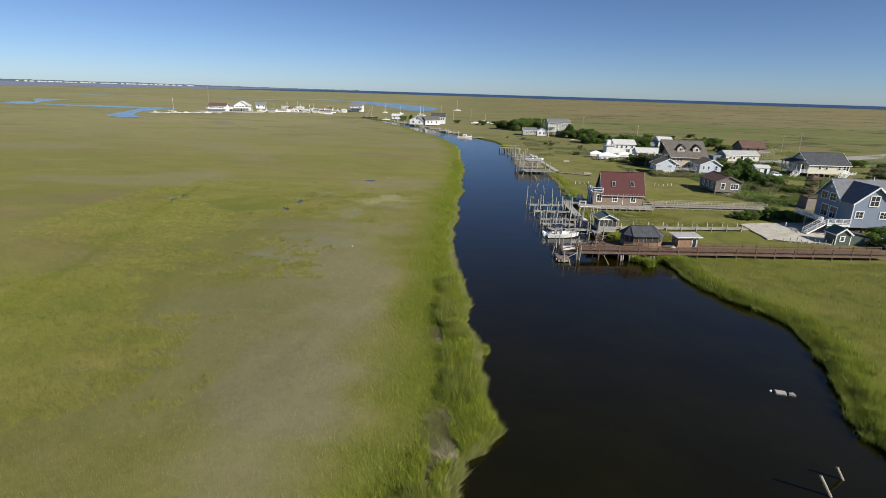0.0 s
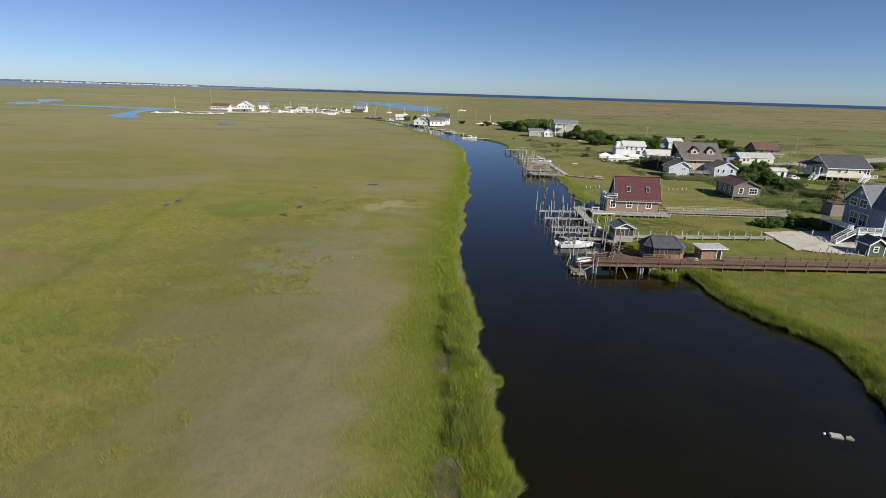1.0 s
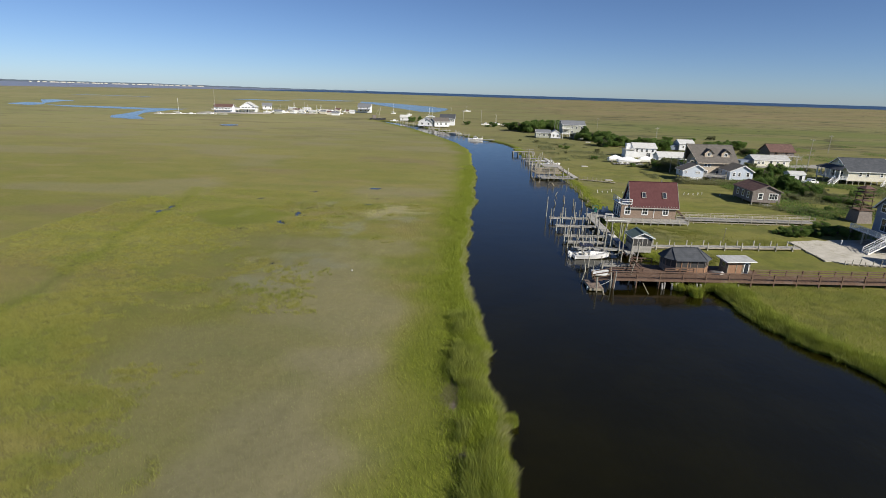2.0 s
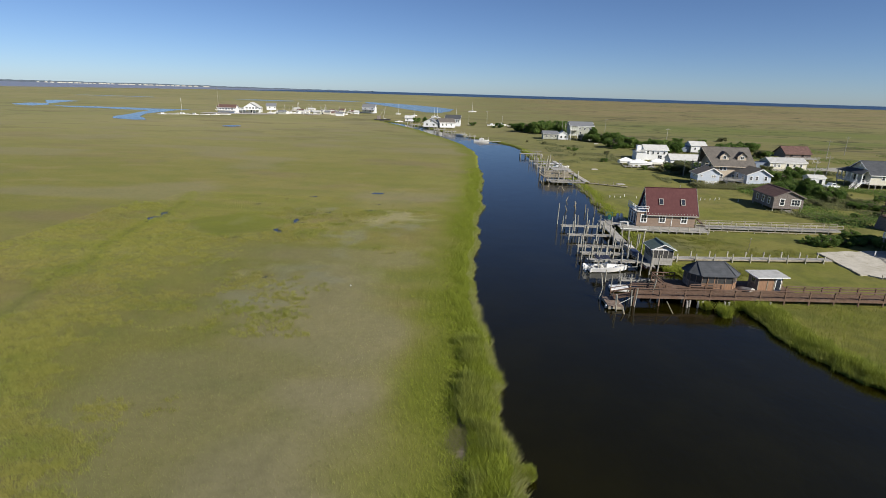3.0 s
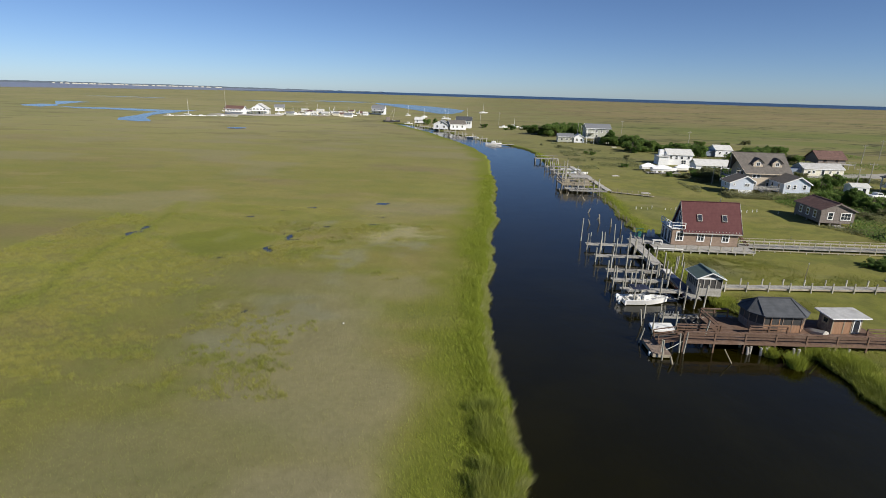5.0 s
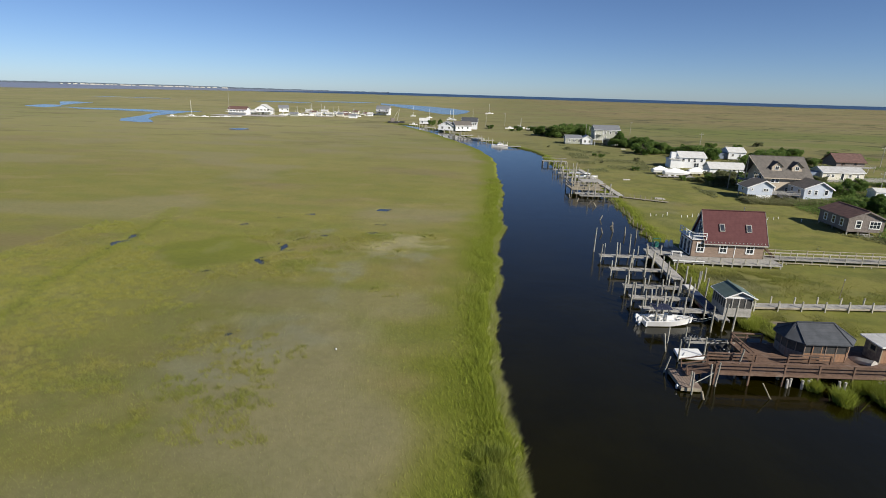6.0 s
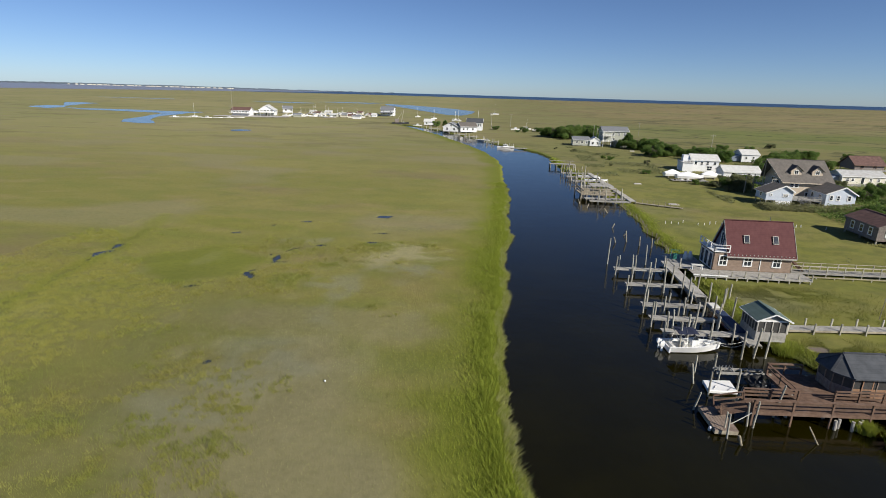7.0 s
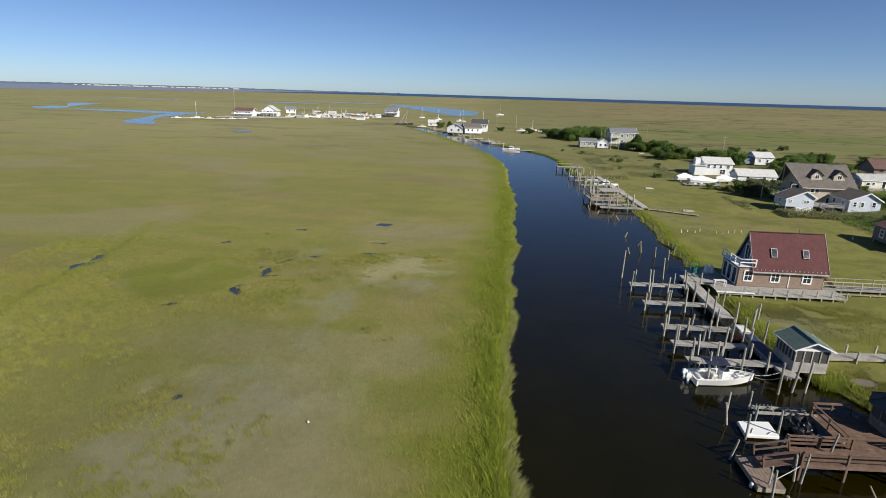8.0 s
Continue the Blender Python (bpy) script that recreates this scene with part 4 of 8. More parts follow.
# ---------------------------------------------------------------- docks
def finger(x, y, length, width, tilt, z=1.0):
    f = thing("finger_dock", pose(x, y, 0, 0, 0, tilt), "narrow weathered grey finger dock between pilings", "dock", "finger docks")
    bm = bmesh.new()
    decking(bm, 0, length, -width / 2, width / 2, z, "y", 0.2)
    part("decking", bm, "grey_wood", f)
    for s in (-1, 1):
        bm = bmesh.new()
        bar(bm, (0, s * (width / 2 - 0.06), z - 0.16), (length, s * (width / 2 - 0.06), z - 0.16), 0.06, 0.2)
        part("stringer", bm, "grey_wood", f)
    return f


FINGERS = [(14.7, 116.1, 7.9, 0.85), (15.0, 109.5, 7.9, 0.85), (15.4, 102.4, 7.5, 0.95), (15.3, 98.3, 7.6, 0.95), (15.7, 94.7, 8.0, 0.95)]
for fx, fy, fl, fw in FINGERS:
    finger(fx, fy, fl, fw, 3.0)


def walkway(x0, y0, x1, y1, width, z, label):
    a, b = Vector((x0, y0, 0)), Vector((x1, y1, 0))
    L = (b - a).length
    w = thing("walkway", pose(x0, y0, 0, 0, 0, math.degrees(math.atan2(y1 - y0, x1 - x0))), label, "dock")
    bm = bmesh.new()
    decking(bm, 0, L, -width / 2, width / 2, z, "y", 0.2)
    part("decking", bm, "grey_wood", w)
    for s in (-1, 1):
        bm = bmesh.new()
        bar(bm, (0, s * (width / 2 - 0.05), z - 0.17), (L, s * (width / 2 - 0.05), z - 0.17), 0.06, 0.22)
        part("stringer", bm, "grey_wood", w)
    return w


walkway(23.3, 120.6, 23.6, 105.7, 1.5, 1.1, "weathered grey main dock walkway along the bank")
walkway(24.1, 104.2, 24.5, 92.4, 1.3, 1.0, "short grey dock walkway beside a screened gazebo")


def tarp_cover():
    t = thing("tarpaulin", pose(24.3, 98.3, 1.03, 0, 0, 2), "dark blue tarpaulin spread over the dock walkway", "tarpaulin")
    bm = bmesh.new()
    g = []
    for i in range(7):
        row = []
        for j in range(12):
            u, v = -0.62 + 1.24 * i / 6, -3.1 + 6.2 * j / 11
            row.append(bm.verts.new((u, v, 0.03 + 0.10 * float(vnoise(u * 5, v * 3, 1.0, 2)) - (0.10 if i in (0, 6) else 0))))
        g.append(row)
    for i in range(6):
        for j in range(11):
            bm.faces.new((g[i][j], g[i + 1][j], g[i + 1][j + 1], g[i][j + 1]))
    r = bmesh.ops.extrude_face_region(bm, geom=bm.faces[:])
    for v in [e for e in r["geom"] if isinstance(e, bmesh.types.BMVert)]:
        v.co.z -= 0.015
    part("sheet", bm, "blue_tarp", t, smooth=True)
    bm = bmesh.new()
    box(bm, -0.55, 0.55, -0.75, 0.75, 0, 0.12, 0.05)
    part("bench_top", bm, "gel_in", t, "pale rounded board").matrix_basis = pose(0, 4.6, -0.02)


tarp_cover()

PILE = {}


def piling(x, y, top, lean=(0, 0), r=0.105, foot=-0.9, mat="pile_wood", label="weathered grey timber mooring piling standing in the creek", group="mooring pilings"):
    """A round timber pile, a little worn at the head."""
    key = (round(top * 2) / 2, r, mat)
    if key not in PILE:
        bm = bmesh.new()
        H = key[0] + 0.9
        n = 9
        rings = []
        for z, k in ((0, 1.05), (0.9, 1.08), (1.0, 1.0), (H * 0.6, 0.98), (H - 0.06, 0.93), (H, 0.78)):
            rings.append([(math.cos(6.2832 * i / n) * r * k, math.sin(6.2832 * i / n) * r * k, z) for i in range(n)])
        loft(bm, rings)
        o = part("piling", bm, mat, None, label, smooth=False, at=pose(x, y, foot, lean[0], lean[1], 0))
        PILE[key] = o
    else:
        o = again(PILE[key], pose(x, y, foot, lean[0], lean[1], rng.uniform(0, 360) if abs(lean[0]) + abs(lean[1]) < 8 else 0))
    o.scale.z = (top - foot) / (key[0] + 0.9)
    return tagged(o, label, "piling", group)


prng = random.Random(5)
for k, (fx, fy, fl, fw) in enumerate(FINGERS):
    for side_s in (-1, 1):
        xs = [0.1, 2.6, 5.0, 7.4] if side_s < 0 else [0.9, 3.4, 6.2]
        for u in xs:
            a = radians(3)
            yy = side_s * (fw / 2 + 0.16)
            piling(fx + u * math.cos(a) - yy * math.sin(a), fy + u * math.sin(a) + yy * math.cos(a), prng.uniform(2.2, 3.3), (prng.uniform(-2.5, 2.5), prng.uniform(-2.5, 2.5)))
for x, y, top, lean in ((14.7, 120.9, 4.2, (0, 1)), (20.7, 121.5, 3.2, (0, 3)), (16.9, 92.0, 3.2, (0, 2)), (22.6, 91.0, 3.1, (0, 3)), (24.0, 91.6, 3.4, (0, 4)), (25.2, 91.7, 3.1, (0, 2)), (22.3, 106.5, 3.3, (0, 1)),
                        (24.7, 106.0, 3.0, (0, 2)), (22.2, 113.0, 2.9, (0, 0)), (24.6, 110.0, 2.8, (0, 1)), (25.3, 100.5, 3.2, (0, 2)), (23.2, 100.4, 3.3, (0, 0)), (25.6, 104.0, 3.0, (0, 2)), (22.4, 118.0, 2.7, (0, 0)),
                        (24.5, 117.6, 2.6, (0, 0)), (26.2, 105.2, 2.7, (0, 2)), (27.6, 107.2, 2.6, (0, 2))):
    piling(x, y, top, lean)
# old leaning stubs off the bank to the north
for x, y, top, lean in ((16.9, 168.6, 1.4, (12, -18)), (17.5, 164.0, 1.2, (-20, 22)), (19.6, 161.6, 1.3, (15, 30)), (22.2, 159.5, 1.5, (8, -35)), (19.6, 144.9, 1.2, (-10, 24)), (18.8, 134.0, 1.3, (10, -20)),
                        (20.8, 135.2, 2.0, (0, -8)), (22.5, 133.0, 1.7, (4, -4)), (24.2, 131.6, 1.8, (0, -5)), (20.5, 139.5, 1.0, (10, 30)), (27.7, 31.6, 1.3, (0, -32)), (25.8, 29.9, 2.0, (0, -32)),
                        (17.1, 76.7, 1.0, (8, -20))):
    piling(x, y, top, lean, r=0.11, mat="old_timber", label="bleached leaning timber stub in the creek", group="old stubs")
piling(23.3, 77.5, 1.9, (0, -31), r=0.065, mat="old_timber", label="thin bleached pole leaning out of the creek", group="old stubs")
for i in range(34):
    t = i / 33
    y = 122 + t * 46
    piling(float(right_bank(y)) - 0.35 + prng.uniform(-0.3, 0.2), y, prng.uniform(0.5, 1.1), (prng.uniform(-8, 8), prng.uniform(-8, 8)), r=0.08, foot=-0.4, mat="old_timber", label="short weathered bulkhead stake at the water's edge", group="bulkhead stakes")
for i in range(26):
    x = 30 + i * 1.32
    if prng.random() < 0.85:
        piling(x, 149.3 + 0.08 * (x - 30) + prng.uniform(-1.2, 1.2), 0.5 + prng.uniform(0.35, 0.7), (prng.uniform(-5, 5), prng.uniform(-5, 5)), r=0.07, foot=0.3, mat="white", label="short white marker stake in the lawn", group="white stakes")


# ---------------------------------------------------------------- screened gazebo
def gazebo():
    g = thing("gazebo", pose(24.9, 93.8, 0, 0, 0, TILT_Z), "grey screened gazebo with a faded green gable roof, on stilts", "gazebo")
    w, d, fl, eave, ridge = 3.1, 3.3, 1.1, 3.35, 4.05
    bm = bmesh.new()
    box(bm, 0, w, 0, d, fl - 0.2, fl)
    part("floor", bm, "grey_wood", g)
    for name, (x0, x1, y0, y1) in (("F", (0, w, 0, 0.1)), ("B", (0, w, d - 0.1, d)), ("L", (0, 0.1, 0.101, d - 0.101)), ("R", (w - 0.1, w, 0.101, d - 0.101))):
        bm = bmesh.new()
        box(bm, x0, x1, y0, y1, fl + 0.001, fl + 0.85)
        part("wall", bm, "grey_wood", g)
        bm = bmesh.new()
        box(bm, x0, x1, y0, y1, eave - 0.2, eave - 0.001)
        part("header", bm, "white", g)
        bm = bmesh.new()
        m = 0.045
        box(bm, x0 + (m if name in "LR" else 0.1), x1 - (m if name in "LR" else 0.1), y0 + (m if name in "FB" else 0), y1 - (m if name in "FB" else 0), fl + 0.851, eave - 0.201)
        part("screen", bm, "screen", g)
    bm = bmesh.new()
    box(bm, -0.055, 0.055, -0.055, 0.055, fl + 0.851, eave - 0.201)
    first = None
    for i in range(5):
        for y in (0.04, d - 0.04):
            m = pose(0.06 + (w - 0.12) * i / 4, y, 0)
            first = part("post", bm, "grey_wood", g, at=m) if first is None else again(first, m) and first
    for j in range(1, 6):
        for x in (0.04, w - 0.04):
            again(first, pose(x, d * j / 6, 0))
    bm = bmesh.new()
    loft(bm, [[(0.02, y, eave), (w - 0.02, y, eave), (w / 2, y, ridge - 0.03)] for y in (0.03, 0.12)])
    part("gable", bm, "grey_wood", g)
    gable_roof(g, w, d, eave, ridge, "y", 0.28, "green_roof", "white", 0.08, rake=0.12)
    stilts(g, w, d, -0.6, fl - 0.2, 2, 3, 0.11)


gazebo()


def post_walk():
    o = thing("boardwalk", pose(28.4, 97.0, 0, 0, 0, 7.0), "low grey boardwalk with paired short posts over the grass", "boardwalk")
    L = 26.5
    bm = bmesh.new()
    decking(bm, 0, L, 0, 1.3, 1.0, "y", 0.22)
    part("decking", bm, "grey_wood", o)
    bm = bmesh.new()
    bar(bm, (0, 0.03, 0.86), (L, 0.03, 0.86), 0.06, 0.2)
    bar(bm, (0, 1.27, 0.86), (L, 1.27, 0.86), 0.06, 0.2)
    part("stringer", bm, "old_timber", o)
    bm = bmesh.new()
    box(bm, -0.07, 0.07, -0.07, 0.07, 0.2, 1.85)
    first = None
    for i in range(9):
        for y in (-0.1, 1.4):
            m = pose(1.4 + i * 2.95, y, 0, rng.uniform(-3, 3), rng.uniform(-3, 3), 0)
            first = part("post", bm, "pile_wood", o, at=m) if first is None else again(first, m) and first


post_walk()


# ---------------------------------------------------------------- brown pier, pavilion and shed
PIER_ROT = 5.0


def brown_pier():
    p = thing("pier", pose(18.6, 79.3, 0, 0, 0, PIER_ROT), "long reddish-brown timber pier with rails on both sides", "pier")
    L, z, w = 50.0, 1.35, 1.9
    bm = bmesh.new()
    decking(bm, 0, L, 0, w, z, "y", 0.2)
    part("decking", bm, "brown_wood", p)
    for y in (0.02, w - 0.02):
        bm = bmesh.new()
        bar(bm, (0, y, z - 0.2), (L, y, z - 0.2), 0.07, 0.28)
        part("stringer", bm, "brown_wood", p)
    railing(p, (0, 0.05, z), (L, 0.05, z), 0.95, "brown_wood", 3.1, (1, 0.72, 0.36), 0.15, 0.24, below=2.2, board=0.19)
    for u0, u1 in ((0, 4.6), (7.6, 11.6), (20.0, L)):
        railing(p, (u0, w - 0.05, z), (u1, w - 0.05, z), 0.95, "brown_wood", 2.3, (1, 0.70, 0.36), 0.14, 0.22, board=0.17)
    bm = bmesh.new()
    rod(bm, (0, 0, -0.8), (0, 0, 1.3), 0.15, 0.14, 8)
    first = None
    for i in range(7):
        m = pose(0.5 + i * 3.1, 1.4, 0, rng.uniform(-4, 4), rng.uniform(-4, 4), 0)
        first = part("pile", bm, "pile_wood", p, at=m) if first is None else again(first, m) and first
    bm = bmesh.new()
    rod(bm, (0, 0, -0.7), (0, 0, 0.85), 0.14, 0.12, 8)
    st = None
    for u, y in ((6.6, -0.15), (7.0, 0.1), (7.9, -0.25), (8.4, -0.2), (8.9, 0.05), (11.3, -0.2), (11.7, -0.3), (14.9, -0.1), (15.4, -0.2), (17.0, 0.0)):
        m = pose(u, y, 0, rng.uniform(-6, 6), rng.uniform(-6, 6), 0)
        st = part("pile_stub", bm, "concrete", p, "short pale pile stub", at=m) if st is None else again(st, m) and st
    # gangway down to the float
    g = part("gangway", decking(bmesh.new(), -2.5, -0.05, 0.1, 1.4, 0, "y", 0.2), "brown_wood", p, at=pose(0, 0, z - 0.02, 0, -11, 0))
    for y in (0.12, 1.38):
        railing(g, (-2.5, y, 0), (-0.05, y, 0), 0.95, "brown_wood", 2.4, (1, 0.5), 0.1, 0.16)
    # square deck beside the pavilion
    bm = bmesh.new()
    box(bm, 4.45, 21.45, w + 0.05, 6.35, z - 0.3, z - 0.075)
    dk = part("platform", bm, "brown_wood", p, "square reddish-brown deck beside the pier")
    y = w + 0.02
    while y < 6.3:
        j = rng.uniform(-0.03, 0.03)
        part("board", box(bmesh.new(), 4.4 + j, 21.5 + j, y, y + 0.18, z - 0.07, z - 0.02 + rng.uniform(-0.008, 0.008)), "brown_wood", dk)
        y += 0.2
    railing(dk, (4.5, 2.2, z), (4.5, 6.2, z), 0.95, "brown_wood", 2.0, (1, 0.55), 0.12, 0.16)
    railing(dk, (4.5, 6.3, z), (7.6, 6.3, z), 0.95, "brown_wood", 1.6, (1, 0.55), 0.12, 0.3)
    bm = bmesh.new()
    rod(bm, (0, 0, -0.8), (0, 0, 1.35), 0.14, 0.13, 8)
    first = None
    for u, y in ((4.7, 2.6), (4.7, 6.0), (8, 6.1), (11.5, 6.1), (15, 6.1), (18.5, 6.1), (21.0, 6.1), (21, 2.6)):
        first = part("pile", bm, "pile_wood", dk, at=pose(u, y, 0)) if first is None else again(first, pose(u, y, 0)) and first
    return p


brown_pier()


def float_dock():
    f = thing("floating_dock", pose(15.15, 77.5, 0, 0, 0, 3), "small tilted grey-brown floating dock at the pier's end", "dock")
    bm = bmesh.new()
    decking(bm, 0, 1.8, 0, 3.3, 0.5, "y", 0.25)
    part("decking", bm, "grey_brown_wood", f)
    bm = bmesh.new()
    box(bm, 0, 1.8, 0, 0.12, 0.12, 0.44)
    box(bm, 0, 1.8, 3.18, 3.3, 0.12, 0.44)
    box(bm, 0, 0.12, 0.13, 3.17, 0.12, 0.44)
    box(bm, 1.68, 1.8, 0.13, 3.17, 0.12, 0.44)
    part("frame", bm, "old_timber", f)
    for x, y in ((-0.2, 0.5),):
        bm = bmesh.new()
        rings = [[(math.cos(6.283 * i / 10) * r, math.sin(6.283 * i / 10) * r, z) for i in range(10)] for z, r in ((0, 0.05), (0.05, 0.12), (0.4, 0.12), (0.5, 0.05))]
        loft(bm, rings)
        part("fender", bm, "gel", f, "white boat fender", True, at=pose(x, y, 0.05, 12, 0, 0))
    bm = bmesh.new()
    rod(bm, (0.9, 0.4, 0.5), (0.9, 0.4, 1.9), 0.06, 0.06, 8)
    part("post", bm, "pile_wood", f)


float_dock()
for x, y, top, lean in ((14.5, 80.9, 1.9, (0, 12)), (16.0, 77.2, 2.3, (0, 2)), (18.6, 79.0, 2.6, (0, 3)), (18.3, 79.1, 2.2, (3, -4)), (17.9, 81.6, 2.4, (0, 14)), (16.7, 83.3, 2.6, (0, 0)), (16.3, 85.4, 2.2, (0, -10)),
                        (19.5, 84.2, 2.7, (0, 3)), (16.9, 87.4, 2.0, (0, 0)), (18.9, 88.0, 1.9, (0, 0)), (20.9, 80.8, 3.3, (0, 8)), (18.6, 86.2, 1.6, (0, 2))):
    piling(x, y, top * 0.93, lean, r=0.08)


def pavilion():
    """Stretched octagon of screens and boards under a dark hipped roof."""
    v = thing("pavilion", pose(26.7, 82.55, 0, 0, 0, PIER_ROT), "screened octagonal pavilion with a dark shingled hip roof and orange boards", "pavilion")
    z0, sill, head, eave, ridge = 1.36, 2.2, 3.4, 3.3, 4.55
    w, d, c = 6.1, 3.9, 1.05
    plan = [(c, 0), (w - c, 0), (w, c), (w, d - c), (w - c, d), (c, d), (0, d - c), (0, c)]

    def grown(o):
        cx, cy = w / 2, d / 2
        return [(cx + (x - cx) * (1 + o / (w / 2)), cy + (y - cy) * (1 + o / (d / 2))) for x, y in plan]

    for i in range(8):
        a, b = plan[i], plan[(i + 1) % 8]
        L = math.hypot(b[0] - a[0], b[1] - a[1])
        m = pose(a[0], a[1], 0, 0, 0, math.degrees(math.atan2(b[1] - a[1], b[0] - a[0])))
        bm = bmesh.new()
        box(bm, 0.03, L - 0.03, 0, 0.08, z0, sill)
        part("wall", bm, "plywood" if i in (0, 1, 2) else "shake", v, at=m)
        bm = bmesh.new()
        box(bm, 0.05, L - 0.05, 0.03, 0.06, sill + 0.001, head - 0.1)
        part("screen", bm, "screen", v, at=m)
        n = max(1, round(L / 0.95))
        bm = bmesh.new()
        box(bm, -0.04, 0.04, -0.02, 0.09, z0, head)
        first = None
        for k in range(n):
            mm = m @ pose(L * k / n, 0, 0)
            first = part("post", bm, "grey_brown_wood", v, at=mm) if first is None else again(first, mm) and first
        bm = bmesh.new()
        bar(bm, (0, 0.04, head - 0.05), (L, 0.04, head - 0.05), 0.1, 0.12)
        part("header", bm, "grey_brown_wood", v, at=m)
    bm = bmesh.new()
    slab(bm, [(x, y, z0 + 0.02) for x, y in plan], 0.1)
    part("floor", bm, "brown_wood", v)
    # roof: eight planes from the eaves up to a short ridge
    eo = grown(0.32)
    r = [(1.15, d / 2, ridge), (w - 1.4, d / 2, ridge)]
    bm = bmesh.new()
    e = [bm.verts.new((x, y, eave)) for x, y in eo]
    lo = [bm.verts.new((x, y, eave - 0.12)) for x, y in eo]
    q = [bm.verts.new(p) for p in r]
    near_q = [0, 1, 1, 1, 1, 0, 0, 0]
    for i in range(8):
        j = (i + 1) % 8
        bm.faces.new([e[i], e[j], q[near_q[j]]] + ([q[near_q[i]]] if near_q[i] != near_q[j] else []))
        bm.faces.new((e[i], lo[i], lo[j], e[j]))
    bm.faces.new(lo[::-1])
    rf = part("roof", bm, "slate_roof", v)
    bm = bmesh.new()
    for i in range(8):
        bar(bm, Vector((*eo[i], eave + 0.03)), Vector(r[near_q[i]]) + Vector((0, 0, 0.03)), 0.22, 0.04)
    bar(bm, Vector(r[0]) + Vector((0, 0, 0.03)), Vector(r[1]) + Vector((0, 0, 0.03)), 0.24, 0.05)
    part("ridge_cap", bm, "slate_roof", rf)
    # screen door in the front
    bm = bmesh.new()
    x0 = 1.75
    for a, b, c0, c1 in ((x0, x0 + 0.1, z0, head - 0.1), (x0 + 0.85, x0 + 0.95, z0, head - 0.1), (x0 + 0.1, x0 + 0.85, head - 0.22, head - 0.1), (x0 + 0.1, x0 + 0.85, z0 + 0.75, z0 + 0.87), (x0 + 0.1, x0 + 0.85, z0, z0 + 0.15)):
        box(bm, a, b, -0.05, -0.005, c0, c1)
    dr = part("door", bm, "plywood", v, "orange wooden screen door")
    bm = bmesh.new()
    box(bm, x0 + 0.1, x0 + 0.85, -0.03, -0.015, z0 + 0.15, head - 0.22)
    part("screen", bm, "screen", dr)
    return v


pavilion()


def pier_shed():
    s = thing("shed", pose(35.0, 83.3, 0, 0, 0, 9), "small orange plywood shed with a tin roof and arched door", "shed")
    w, d, z0 = 3.3, 1.9, 1.36
    bm = bmesh.new()
    loft(bm, [[(x, 0, z0), (x, d, z0), (x, d, 3.38), (x, 0, 3.2)] for x in (0, w)])
    part("wall", bm, "plywood", s)
    bm = bmesh.new()
    box(bm, -0.03, -0.004, 0, d, z0, 3.28)
    part("wall", bm, "shake", s, "dark shingled end wall")
    bm = bmesh.new()
    n = 9
    slab(bm, [(-0.53, -0.43, 3.27), (w + 0.53, -0.43, 3.27), (w + 0.53, d + 0.18, 3.46), (-0.53, d + 0.18, 3.46)], 0.05)
    rf = part("roof", bm, "tin_roof", s)
    for i in range(n):
        x0 = -0.55 + (w + 1.1) * i / n
        part("roof_sheet", slab(bmesh.new(), [(x0, -0.45, 3.31), (x0 + (w + 1.1) / n - 0.015, -0.45, 3.31), (x0 + (w + 1.1) / n - 0.015, d + 0.2, 3.50), (x0, d + 0.2, 3.50)], 0.03), "tin_roof", rf)
    bm = bmesh.new()
    bar(bm, (-0.55, -0.48, 3.25), (w + 0.55, -0.48, 3.25), 0.05, 0.12)
    bar(bm, (-0.58, -0.45, 3.25), (-0.58, d + 0.2, 3.43), 0.05, 0.12)
    part("fascia", bm, "white", rf)
    for x in (0.02, 1.3, 2.2, w - 0.06):
        part("batten", box(bmesh.new(), x - 0.05, x + 0.05, -0.035, -0.002, z0, 3.28), "old_timber", s)
    bm = bmesh.new()
    pts = [(2.33, z0 + 0.05), (3.13, z0 + 0.05), (3.13, z0 + 1.35)] + [(2.73 + 0.4 * math.cos(a), z0 + 1.35 + 0.4 * math.sin(a)) for a in [math.pi * k / 8 for k in range(1, 8)]] + [(2.33, z0 + 1.35)]
    loft(bm, [[(x, y, z) for x, z in pts] for y in (-0.05, -0.004)])
    dr = part("door", bm, "white", s, "grey arched door with dark panes")
    bm = bmesh.new()
    pts = [(2.73 + (x - 2.73) * 0.75, z0 + 0.7 + (z - z0 - 0.7) * 0.8) for x, z in pts]
    loft(bm, [[(x, y, z) for x, z in pts] for y in (-0.062, -0.052)])
    part("pane", bm, "glass", dr)
    opening(s, w, d, "L", 0.9, 2.35, 0.6, 0.5, "window", "old_timber", rows=1, off=0.031)


pier_shed()


# ---------------------------------------------------------------- boats
def hull_rings(L, B, z0, zg, flare=0.25, bow=0.55, inset=0.0):
    """Cross-sections from the stern (x=0) to the bow (x=L)."""
    rings = []
    for k in range(13):
        t = k / 12
        half = (B / 2 - inset) * (1 - max(0, (t - 0.35) / 0.65) ** 2.6)
        half = max(half, 0.02)
        sheer = zg + 0.22 * t * t
        keel = z0 + 0.55 * max(0, t - 0.6) ** 1.6 * 3
        chine = z0 + 0.22 + 0.35 * max(0, t - 0.5)
        x = t * L
        ov = 0.35 * max(0, t - 0.7) * L * 0.12
        rings.append([(x, 0, keel), (x, half * (1 - flare), min(chine, sheer - 0.1)), (x + ov, half, sheer), (x + ov, -half, sheer), (x, -half * (1 - flare), min(chine, sheer - 0.1))])
    return rings


